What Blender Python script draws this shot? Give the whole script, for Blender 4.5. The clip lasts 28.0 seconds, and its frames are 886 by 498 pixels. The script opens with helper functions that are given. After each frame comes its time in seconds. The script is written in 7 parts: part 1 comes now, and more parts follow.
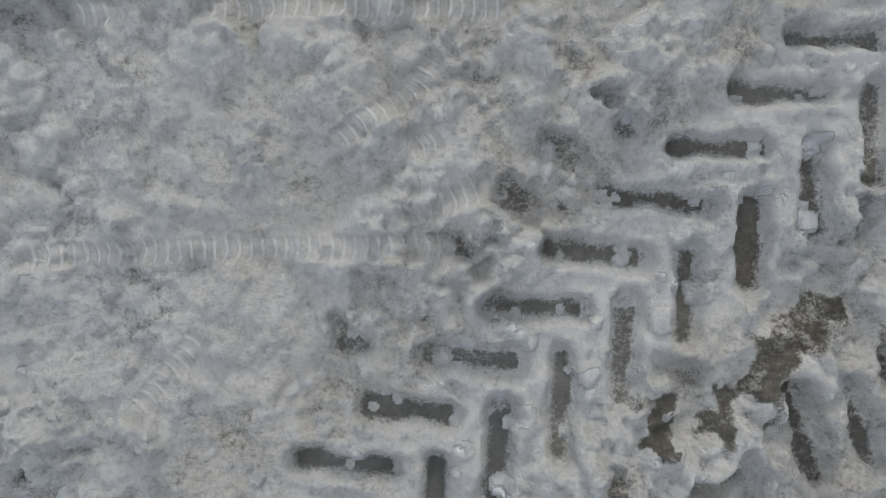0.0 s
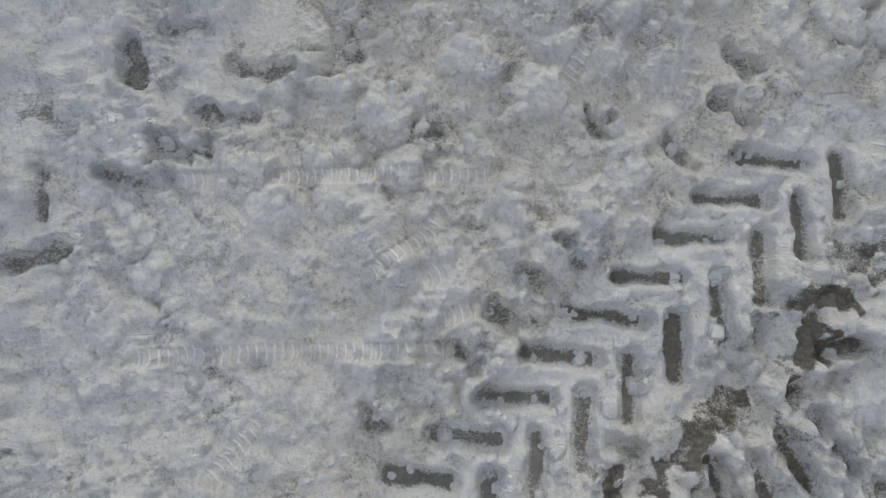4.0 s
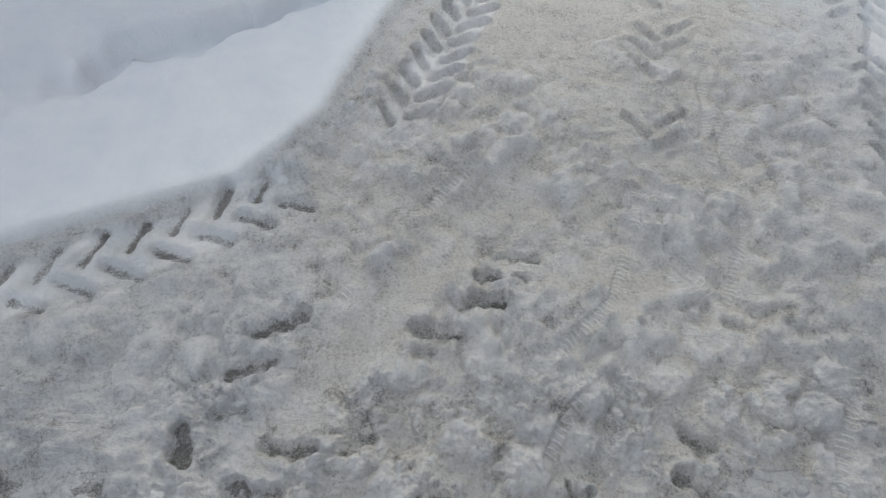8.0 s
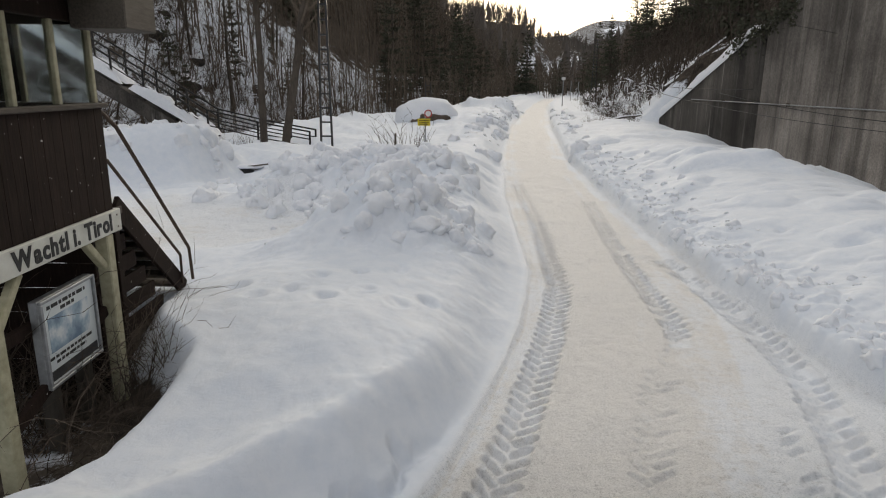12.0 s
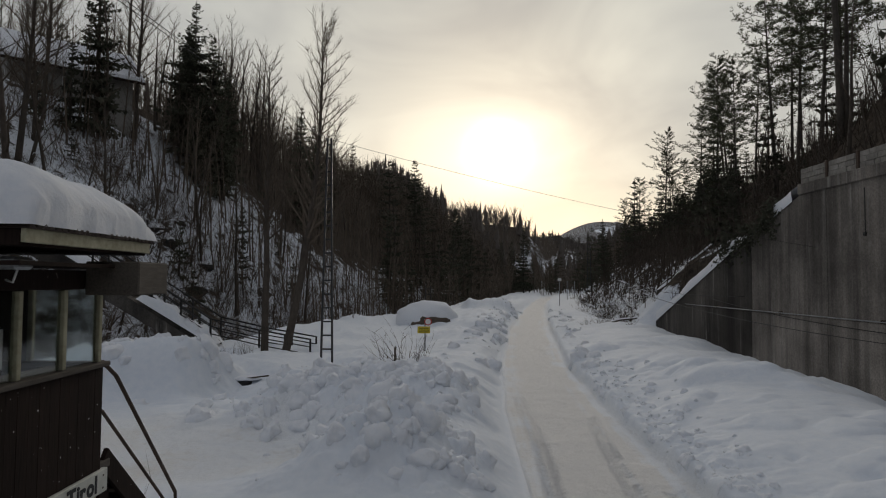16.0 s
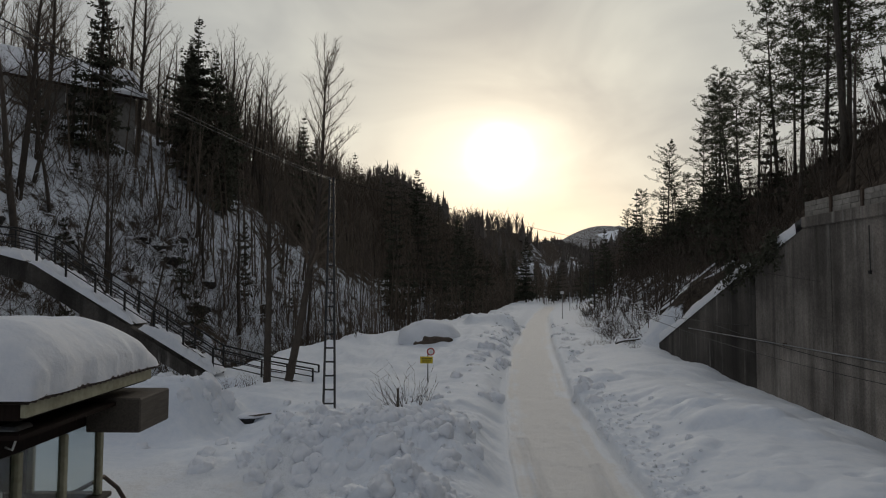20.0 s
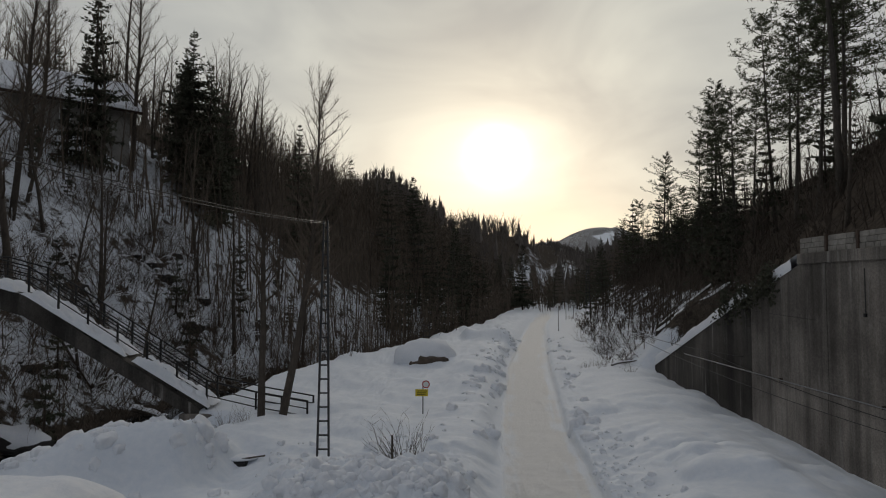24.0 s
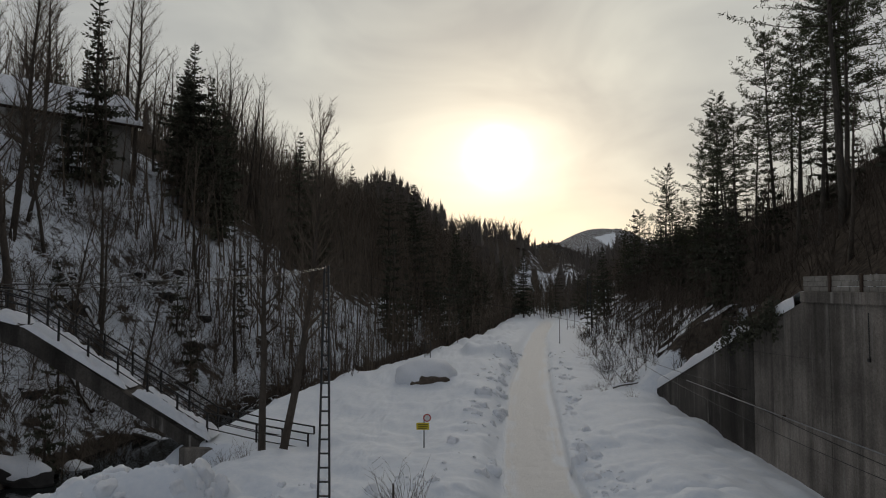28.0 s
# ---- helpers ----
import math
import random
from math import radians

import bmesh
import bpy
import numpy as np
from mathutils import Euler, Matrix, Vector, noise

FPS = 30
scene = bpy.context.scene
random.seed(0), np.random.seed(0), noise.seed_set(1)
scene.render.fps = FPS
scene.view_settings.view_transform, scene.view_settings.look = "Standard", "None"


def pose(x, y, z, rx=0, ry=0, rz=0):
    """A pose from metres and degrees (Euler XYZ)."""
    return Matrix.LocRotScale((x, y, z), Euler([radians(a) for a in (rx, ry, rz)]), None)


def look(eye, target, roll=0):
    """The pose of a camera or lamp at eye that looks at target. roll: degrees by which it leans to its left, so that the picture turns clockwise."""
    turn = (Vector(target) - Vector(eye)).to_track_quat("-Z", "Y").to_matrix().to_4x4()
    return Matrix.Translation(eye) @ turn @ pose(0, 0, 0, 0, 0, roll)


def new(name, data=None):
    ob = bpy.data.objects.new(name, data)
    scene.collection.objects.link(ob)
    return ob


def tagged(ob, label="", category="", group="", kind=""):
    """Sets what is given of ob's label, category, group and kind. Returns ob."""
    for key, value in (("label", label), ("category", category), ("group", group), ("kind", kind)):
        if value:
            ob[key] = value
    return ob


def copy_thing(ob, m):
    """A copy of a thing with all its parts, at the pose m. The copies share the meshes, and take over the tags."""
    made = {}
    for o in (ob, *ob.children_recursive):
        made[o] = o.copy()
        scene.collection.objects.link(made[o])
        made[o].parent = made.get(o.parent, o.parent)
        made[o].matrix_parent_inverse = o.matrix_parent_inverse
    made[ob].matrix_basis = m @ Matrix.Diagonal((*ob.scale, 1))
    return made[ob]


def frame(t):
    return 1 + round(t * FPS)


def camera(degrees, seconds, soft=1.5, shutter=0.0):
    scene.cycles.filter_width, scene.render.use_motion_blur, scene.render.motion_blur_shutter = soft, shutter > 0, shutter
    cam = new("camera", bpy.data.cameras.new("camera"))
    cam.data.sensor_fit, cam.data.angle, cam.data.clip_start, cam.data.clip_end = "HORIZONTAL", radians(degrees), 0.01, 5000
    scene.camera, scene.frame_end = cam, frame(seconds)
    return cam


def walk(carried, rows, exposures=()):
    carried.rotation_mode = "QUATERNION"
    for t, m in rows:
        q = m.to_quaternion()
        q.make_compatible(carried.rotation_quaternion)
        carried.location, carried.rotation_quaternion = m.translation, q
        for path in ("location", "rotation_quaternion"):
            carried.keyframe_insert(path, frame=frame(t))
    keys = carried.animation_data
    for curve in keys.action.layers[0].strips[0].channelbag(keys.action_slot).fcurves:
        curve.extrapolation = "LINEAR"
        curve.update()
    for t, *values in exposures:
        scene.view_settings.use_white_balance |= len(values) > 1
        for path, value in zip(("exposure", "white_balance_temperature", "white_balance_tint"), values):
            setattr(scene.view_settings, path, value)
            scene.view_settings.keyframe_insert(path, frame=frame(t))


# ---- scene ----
cam = camera(68.7, 28.0, soft=1.1)
METRES, EYE, TILT, LEAN, TURN = 6.0, 1.596, -90.0, 0.0, 0.0
ROWS = [
    (0.0, 0.0, 0.0, 0.0, 0.0, 0.0, -0.0),
    (0.5, -0.0006, -0.0207, 0.0016, -0.12, -0.25, -0.02),
    (1.0, -0.0014, -0.0361, 0.0019, -0.23, -0.25, -0.04),
    (1.5, -0.0026, -0.0483, 0.0032, -0.3, -0.35, -0.05),
    (2.0, -0.0036, -0.0579, 0.0041, -0.37, -0.4, -0.06),
    (2.5, -0.0044, -0.0682, 0.0046, -0.42, 0.24, -0.07),
    (4.5, -0.0051, -0.1021, 0.0066, -0.61, 11.6, -0.09),
    (5.0, -0.0044, -0.1112, 0.0069, -0.62, 15.05, -0.09),
    (5.5, -0.0044, -0.12, 0.0077, -0.64, 18.38, -0.06),
    (6.0, -0.0058, -0.1282, 0.008, -0.66, 21.81, -0.03),
    (6.5, -0.0065, -0.1362, 0.0083, -0.65, 25.3, -0.03),
    (7.0, -0.0062, -0.1486, 0.0086, -0.68, 29.07, -0.04),
    (7.5, -0.0065, -0.1597, 0.0083, -0.71, 32.86, -0.01),
    (8.0, -0.0072, -0.1728, 0.0073, -0.73, 36.78, -0.01),
    (8.5, -0.0069, -0.184, 0.0066, -0.73, 41.19, -0.01),
    (9.0, -0.0077, -0.1943, 0.0074, -0.78, 45.76, 0.05),
    (9.5, -0.0072, -0.2054, 0.0085, -0.76, 50.53, 0.04),
    (10.0, -0.0079, -0.2143, 0.0105, -0.73, 55.55, 0.07),
    (10.5, -0.0078, -0.2243, 0.0111, -0.7, 60.63, 0.11),
    (11.0, -0.0082, -0.236, 0.0117, -0.69, 65.65, 0.19),
    (11.5, -0.0095, -0.2482, 0.0112, -0.63, 70.74, 0.21),
    (12.0, -0.0103, -0.2597, 0.0099, -0.6, 75.76, 0.19),
    (12.5, -0.0093, -0.2721, 0.0098, -0.57, 80.73, 0.17),
    (13.0, -0.0087, -0.2825, 0.0106, -0.52, 85.66, 0.21),
    (13.5, -0.0074, -0.2937, 0.0119, -0.5, 90.19, 0.23),
    (15.5, -0.008, -0.3337, 0.0092, -0.35, 92.73, 0.2),
    (16.0, -0.0069, -0.352, 0.0108, -0.33, 92.83, 0.19),
    (16.5, -0.0057, -0.3726, 0.0115, -0.31, 92.9, 0.17),
    (17.0, -0.0062, -0.3935, 0.0111, -0.28, 92.97, 0.14),
    (17.5, -0.0075, -0.4136, 0.0099, -0.26, 93.02, 0.13),
    (18.0, -0.0077, -0.4368, 0.0096, -0.24, 93.06, 0.11),
    (18.5, -0.0079, -0.4613, 0.0095, -0.24, 93.09, 0.11),
    (19.0, -0.009, -0.488, 0.0094, -0.23, 93.13, 0.09),
    (19.5, -0.0103, -0.5143, 0.0103, -0.23, 93.17, 0.04),
    (20.0, -0.0106, -0.5392, 0.0111, -0.22, 93.19, -0.01),
    (20.5, -0.0099, -0.565, 0.0122, -0.22, 93.22, -0.06),
    (21.0, -0.0093, -0.5905, 0.0144, -0.22, 93.25, -0.12),
    (21.5, -0.0097, -0.616, 0.0153, -0.22, 93.27, -0.16),
    (23.5, -0.0039, -0.736, 0.0157, -0.17, 93.27, 0.2),
    (24.0, -0.0017, -0.7648, 0.0167, -0.17, 93.29, 0.3),
    (24.5, -0.0006, -0.7972, 0.0179, -0.17, 93.3, 0.33),
    (25.0, 0.0001, -0.8274, 0.0181, -0.17, 93.32, 0.35),
    (25.5, -0.0002, -0.8567, 0.018, -0.17, 93.33, 0.36),
    (26.0, -0.0012, -0.8849, 0.0185, -0.17, 93.35, 0.36),
    (26.5, -0.0018, -0.9137, 0.0198, -0.18, 93.36, 0.35),
    (27.0, -0.0025, -0.9415, 0.0207, -0.18, 93.36, 0.33),
    (27.5, -0.004, -0.9716, 0.0204, -0.17, 93.36, 0.29),
    (28.0, -0.0037, -0.9974, 0.0209, -0.16, 93.36, 0.21),
]
EXPOSURES = [(0.0, 1.78, 6600, 10), (5.0, 1.88, 6600, 10), (8.0, 1.72, 6620, 10), (9.0, 1.62, 6690, 10), (10.0, 1.58, 6850, 11), (11.5, 1.42, 7060, 12), (12.5, 1.15, 7060, 12), (13.5, 0.60, 6900, 12), (15.5, 0.24, 6720, 12), (17.0, 0.14, 6640, 11), (28.0, 0.14, 6640, 11)]
walk(cam, [(t, pose(0, 0, EYE, TILT, LEAN, TURN) @ pose(METRES * x, METRES * y, METRES * z, 90 + pitch, roll, yaw)) for t, x, y, z, yaw, pitch, roll in ROWS], EXPOSURES)

# ---- sky and sun ----
SUN_AZ, SUN_EL = radians(5.0), radians(11.4)
SUN_DIR = Vector((math.sin(SUN_AZ) * math.cos(SUN_EL), math.cos(SUN_AZ) * math.cos(SUN_EL), math.sin(SUN_EL)))


def build_sky():
    world = bpy.data.worlds.new("overcast_sky")
    scene.world = world
    world.use_nodes = True
    nt = world.node_tree
    nt.nodes.clear()
    N, L = nt.nodes.new, nt.links.new
    coord = N("ShaderNodeTexCoord")
    sky = N("ShaderNodeTexSky")
    sky.sky_type, sky.sun_disc, sky.sun_elevation, sky.sun_rotation = "NISHITA", False, SUN_EL, SUN_AZ
    skys = N("ShaderNodeMix"); skys.data_type, skys.blend_type = "RGBA", "MULTIPLY"
    skys.inputs[0].default_value = 1.0
    skys.inputs[7].default_value = (0.014, 0.014, 0.016, 1)
    L(sky.outputs[0], skys.inputs[6])
    # thin cloud deck, stretched along the horizon
    mapn = N("ShaderNodeMapping"); mapn.inputs["Scale"].default_value = (1.3, 1.3, 3.2)
    L(coord.outputs["Generated"], mapn.inputs["Vector"])
    n1 = N("ShaderNodeTexNoise"); n1.inputs["Scale"].default_value = 2.2; n1.inputs["Detail"].default_value = 4.0
    n1.inputs["Distortion"].default_value = 0.6
    L(mapn.outputs[0], n1.inputs["Vector"])
    ramp = N("ShaderNodeValToRGB")
    ramp.color_ramp.elements[0].position, ramp.color_ramp.elements[0].color = 0.30, (0.191, 0.197, 0.209, 1)
    ramp.color_ramp.elements[1].position, ramp.color_ramp.elements[1].color = 0.72, (0.318, 0.323, 0.322, 1)
    L(n1.outputs["Fac"], ramp.inputs[0])
    # brightening of the cloud round the veiled sun
    dot = N("ShaderNodeVectorMath"); dot.operation = "DOT_PRODUCT"
    nrm = N("ShaderNodeVectorMath"); nrm.operation = "NORMALIZE"
    L(coord.outputs["Generated"], nrm.inputs[0])
    L(nrm.outputs[0], dot.inputs[0])
    dot.inputs[1].default_value = SUN_DIR
    glow = None
    for power, gain, tint in ((3.0, 0.165, (1.0, 0.985, 0.61)), (30.0, 0.08, (1.0, 0.89, 0.44)), (150.0, 0.09, (1.0, 0.93, 0.70)), (2000.0, 1.5, (1.0, 0.97, 0.88))):
        mx = N("ShaderNodeMath"); mx.operation = "MAXIMUM"; mx.inputs[1].default_value = 0.0
        L(dot.outputs["Value"], mx.inputs[0])
        pw = N("ShaderNodeMath"); pw.operation = "POWER"; pw.inputs[1].default_value = power
        L(mx.outputs[0], pw.inputs[0])
        sc = N("ShaderNodeVectorMath"); sc.operation = "SCALE"
        sc.inputs[0].default_value = tuple(c * gain for c in tint)
        L(pw.outputs[0], sc.inputs["Scale"])
        if glow is None:
            glow = sc
        else:
            ad = N("ShaderNodeVectorMath"); ad.operation = "ADD"
            L(glow.outputs[0], ad.inputs[0]); L(sc.outputs[0], ad.inputs[1])
            glow = ad
    a1 = N("ShaderNodeVectorMath"); a1.operation = "ADD"
    veil = N("ShaderNodeMath"); veil.operation = "MULTIPLY_ADD"
    veil.inputs[1].default_value, veil.inputs[2].default_value = 1.5, 0.25
    L(n1.outputs["Fac"], veil.inputs[0])
    lit = N("ShaderNodeVectorMath"); lit.operation = "SCALE"
    L(glow.outputs[0], lit.inputs[0]); L(veil.outputs[0], lit.inputs["Scale"])
    # the cloud turned away from the sun is bluer
    away = N("ShaderNodeMapRange")
    away.inputs["From Min"].default_value, away.inputs["From Max"].default_value = -0.7, 0.35
    L(dot.outputs["Value"], away.inputs["Value"])
    cool = N("ShaderNodeMix"); cool.data_type = "RGBA"
    cool.inputs[6].default_value, cool.inputs[7].default_value = (0.78, 0.81, 0.86, 1), (0.995, 1.0, 1.015, 1)
    L(away.outputs[0], cool.inputs[0])
    deck = N("ShaderNodeMix"); deck.data_type, deck.blend_type = "RGBA", "MULTIPLY"
    deck.inputs[0].default_value = 1.0
    L(ramp.outputs[0], deck.inputs[6]); L(cool.outputs[2], deck.inputs[7])
    L(deck.outputs[2], a1.inputs[0]); L(lit.outputs[0], a1.inputs[1])
    a2 = N("ShaderNodeVectorMath"); a2.operation = "ADD"
    L(a1.outputs[0], a2.inputs[0]); L(skys.outputs[2], a2.inputs[1])
    bg = N("ShaderNodeBackground"); bg.inputs["Strength"].default_value = 1.0
    L(a2.outputs[0], bg.inputs["Color"])
    out = N("ShaderNodeOutputWorld")
    L(bg.outputs[0], out.inputs["Surface"])


build_sky()
sun_data = bpy.data.lights.new("sun", "SUN")
sun_data.energy, sun_data.angle, sun_data.color = 0.55, radians(28), (1.0, 0.93, 0.82)
sun = new("sun", sun_data)
sun.matrix_world = look((0, 0, 60), Vector((0, 0, 60)) - SUN_DIR)


# ---- materials ----
def mat(name, rough=0.6, metal=0.0, spec=0.5):
    m = bpy.data.materials.new(name)
    m.use_nodes = True
    b = m.node_tree.nodes["Principled BSDF"]
    b.inputs["Roughness"].default_value, b.inputs["Metallic"].default_value = rough, metal
    b.inputs["Specular IOR Level"].default_value = spec
    return m, m.node_tree, b


def rgba(c):
    return (*c, 1.0)


def noise_node(nt, scale, detail=4.0, rough=0.55, stretch=None, space="Object"):
    co = nt.nodes.new("ShaderNodeTexCoord")
    n = nt.nodes.new("ShaderNodeTexNoise")
    n.inputs["Scale"].default_value, n.inputs["Detail"].default_value, n.inputs["Roughness"].default_value = scale, detail, rough
    src = co.outputs[space]
    if stretch:
        mp = nt.nodes.new("ShaderNodeMapping")
        mp.inputs["Scale"].default_value = stretch
        nt.links.new(src, mp.inputs["Vector"])
        src = mp.outputs[0]
    nt.links.new(src, n.inputs["Vector"])
    return n.outputs["Fac"]


def ramp_node(nt, fac, stops):
    r = nt.nodes.new("ShaderNodeValToRGB")
    els = r.color_ramp.elements
    while len(els) < len(stops):
        els.new(0.5)
    for e, (p, c) in zip(els, stops):
        e.position, e.color = p, rgba(c) if len(c) == 3 else c
    nt.links.new(fac, r.inputs[0])
    return r.outputs[0]


def mix_node(nt, fac, a, b, blend="MIX"):
    m = nt.nodes.new("ShaderNodeMix")
    m.data_type, m.blend_type = "RGBA", blend
    for sock, v in ((m.inputs[0], fac), (m.inputs[6], a), (m.inputs[7], b)):
        if isinstance(v, (int, float)):
            sock.default_value = v
        elif isinstance(v, tuple):
            sock.default_value = rgba(v)
        else:
            nt.links.new(v, sock)
    return m.outputs[2]


def math_node(nt, op, a, b=0.0, clamp=False):
    m = nt.nodes.new("ShaderNodeMath")
    m.operation, m.use_clamp = op, clamp
    for sock, v in ((m.inputs[0], a), (m.inputs[1], b)):
        if isinstance(v, (int, float)):
            sock.default_value = v
        else:
            nt.links.new(v, sock)
    return m.outputs[0]


def bump_node(nt, bsdf, height, strength=0.4, dist=0.01):
    b = nt.nodes.new("ShaderNodeBump")
    b.inputs["Strength"].default_value, b.inputs["Distance"].default_value = strength, dist
    nt.links.new(height, b.inputs["Height"])
    nt.links.new(b.outputs[0], bsdf.inputs["Normal"])


def two_tone(name, dark, light, scale, rough=0.7, bump=0.3, dist=0.01, stretch=None, metal=0.0, spec=0.3, random_tint=0.0, stain=0.35):
    """Grain at one scale, stains at another."""
    m, nt, b = mat(name, rough, metal, spec)
    f = noise_node(nt, scale, 6.0, 0.6, stretch)
    col = ramp_node(nt, f, [(0.25, dark), (0.75, light)])
    big = noise_node(nt, scale * 0.11, 3.0)
    col = mix_node(nt, stain, col, ramp_node(nt, big, [(0.3, tuple(c * 0.5 for c in dark)), (0.7, light)]))
    if random_tint:
        oi = nt.nodes.new("ShaderNodeObjectInfo")
        k = math_node(nt, "MULTIPLY_ADD", oi.outputs["Random"], random_tint)
        nt.nodes[-1].inputs[2].default_value = 1.0 - random_tint / 2
        hs = nt.nodes.new("ShaderNodeHueSaturation")
        nt.links.new(k, hs.inputs["Value"])
        nt.links.new(col, hs.inputs["Color"])
        col = hs.outputs[0]
    nt.links.new(col, b.inputs["Base Color"])
    bump_node(nt, b, f, bump, dist)
    return m


def attr_node(nt, name):
    a = nt.nodes.new("ShaderNodeAttribute")
    a.attribute_name = name
    return a.outputs["Fac"]


def ground_material():
    m, nt, b = mat("snow_ground", 0.62, 0.0, 0.15)
    dirt, wet, bare = attr_node(nt, "dirt"), attr_node(nt, "wet"), attr_node(nt, "bare")
    press, rib, crusty = attr_node(nt, "press"), attr_node(nt, "rib"), attr_node(nt, "crusty")
    fine = noise_node(nt, 60.0, 7.0, 0.72)
    crumb = noise_node(nt, 17.0, 8.0, 0.7)
    mid = noise_node(nt, 4.5, 6.0, 0.62)
    big = noise_node(nt, 0.6, 3.0)
    fresh = ramp_node(nt, mid, [(0.3, (0.70, 0.748, 0.81)), (0.7, (0.785, 0.815, 0.855))])
    # packed snow: white crumbs over greyer, dirtier crust
    grit = noise_node(nt, 120.0, 5.0, 0.75)
    clump = noise_node(nt, 7.5, 9.0, 0.66)
    nt.nodes[-1].inputs["Distortion"].default_value = 0.5
    clean = ramp_node(nt, dirt, [(0.02, (1, 1, 1)), (0.14, (0, 0, 0))])
    pale = ramp_node(nt, fine, [(0.32, (0.60, 0.635, 0.67)), (0.47, (0.80, 0.825, 0.85)), (0.62, (0.90, 0.915, 0.935))])
    tan = ramp_node(nt, fine, [(0.32, (0.57, 0.556, 0.53)), (0.47, (0.775, 0.757, 0.727)), (0.62, (0.86, 0.843, 0.812))])
    worn = math_node(nt, "ADD", dirt, math_node(nt, "MULTIPLY", math_node(nt, "SUBTRACT", clump, 0.5), -0.9))
    worn = math_node(nt, "ADD", worn, math_node(nt, "MULTIPLY", math_node(nt, "SUBTRACT", big, 0.5), 0.5))
    col = mix_node(nt, ramp_node(nt, worn, [(0.22, (0, 0, 0)), (0.66, (1, 1, 1))]), pale, tan)
    # grey, gritty hollows of the crust; relief shading is put into this grey too
    pick = math_node(nt, "ADD", math_node(nt, "MULTIPLY", clump, 0.62), math_node(nt, "ADD", math_node(nt, "MULTIPLY", fine, 0.24), math_node(nt, "MULTIPLY", grit, 0.14)))
    grey = ramp_node(nt, pick, [(0.36, (0.40, 0.395, 0.39)), (0.445, (0.92, 0.92, 0.92)), (0.52, (1.06, 1.06, 1.06))])
    col = mix_node(nt, math_node(nt, "MULTIPLY", math_node(nt, "SUBTRACT", 1.0, clean), math_node(nt, "ADD", math_node(nt, "MULTIPLY", crusty, 0.7), 0.22)), col, grey, "MULTIPLY")
    # loose white clumps on the greyer, packed crust; the contrast also paints in shading
    lump_white = attr_node(nt, "lump_white")
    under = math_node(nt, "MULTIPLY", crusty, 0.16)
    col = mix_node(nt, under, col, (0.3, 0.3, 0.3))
    flake = math_node(nt, "MULTIPLY", lump_white, math_node(nt, "ADD", fine, 0.55), True)
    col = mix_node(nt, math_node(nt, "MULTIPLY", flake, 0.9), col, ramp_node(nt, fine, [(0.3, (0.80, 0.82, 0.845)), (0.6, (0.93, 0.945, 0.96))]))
    col = mix_node(nt, clean, col, fresh)
    gritty = math_node(nt, "ADD", math_node(nt, "MULTIPLY", crusty, 0.8), 0.2)
    speck = ramp_node(nt, noise_node(nt, 150.0, 3.0, 0.8), [(0.30, (0.25, 0.22, 0.18)), (0.41, (1, 1, 1))])
    col = mix_node(nt, math_node(nt, "MULTIPLY", math_node(nt, "MULTIPLY", dirt, gritty), 0.46), col, speck, "MULTIPLY")
    slush = ramp_node(nt, math_node(nt, "ADD", math_node(nt, "MULTIPLY", fine, 0.35), math_node(nt, "MULTIPLY", mid, 0.65)), [(0.34, (0.155, 0.15, 0.143)), (0.66, (0.33, 0.327, 0.32))])
    slush = mix_node(nt, attr_node(nt, "mud"), slush, ramp_node(nt, fine, [(0.3, (0.09, 0.081, 0.066)), (0.7, (0.26, 0.243, 0.21))]))
    grain = math_node(nt, "ADD", math_node(nt, "MULTIPLY", grit, 0.5), math_node(nt, "MULTIPLY", fine, 0.5))
    wet = math_node(nt, "MULTIPLY_ADD", math_node(nt, "SUBTRACT", math_node(nt, "MULTIPLY_ADD", wet, 0.9), grain), 3.6, True)
    nt.nodes[-1].inputs[2].default_value = 0.35
    nt.nodes[-3].inputs[2].default_value = 0.05
    tu, tv, tread = attr_node(nt, "tread_u"), attr_node(nt, "tread_v"), attr_node(nt, "tread")
    turn = math_node(nt, "ADD", math_node(nt, "MULTIPLY", tu, 1 / 0.029), math_node(nt, "MULTIPLY", math_node(nt, "MULTIPLY", tv, tv), 260.0))
    turn = math_node(nt, "ADD", turn, math_node(nt, "MULTIPLY", crumb, 0.5))
    tooth = math_node(nt, "ABSOLUTE", math_node(nt, "SUBTRACT", math_node(nt, "FRACT", turn), 0.5))
    tooth = ramp_node(nt, tooth, [(0.10, (1, 1, 1)), (0.20, (0, 0, 0))])
    tooth = math_node(nt, "MULTIPLY", tooth, math_node(nt, "MULTIPLY", tread, math_node(nt, "MULTIPLY", mid, 1.9)), True)
    rib = math_node(nt, "MAXIMUM", rib, tooth)
    pressed = mix_node(nt, rib, ramp_node(nt, mid, [(0.3, (0.47, 0.458, 0.44)), (0.7, (0.60, 0.592, 0.58))]), (0.87, 0.885, 0.91))
    col = mix_node(nt, press, col, pressed)
    col = mix_node(nt, wet, col, slush)
    soil = ramp_node(nt, noise_node(nt, 2.2, 7.0, 0.7), [(0.35, (0.04, 0.034, 0.029)), (0.65, (0.115, 0.095, 0.077))])
    patch = noise_node(nt, 0.45, 8.0, 0.72)
    edge = math_node(nt, "MULTIPLY_ADD", math_node(nt, "SUBTRACT", math_node(nt, "ADD", patch, bare), 1.0), 14.0, True)
    nt.nodes[-1].inputs[2].default_value = 0.5
    col = mix_node(nt, edge, col, soil)
    nt.links.new(col, b.inputs["Base Color"])
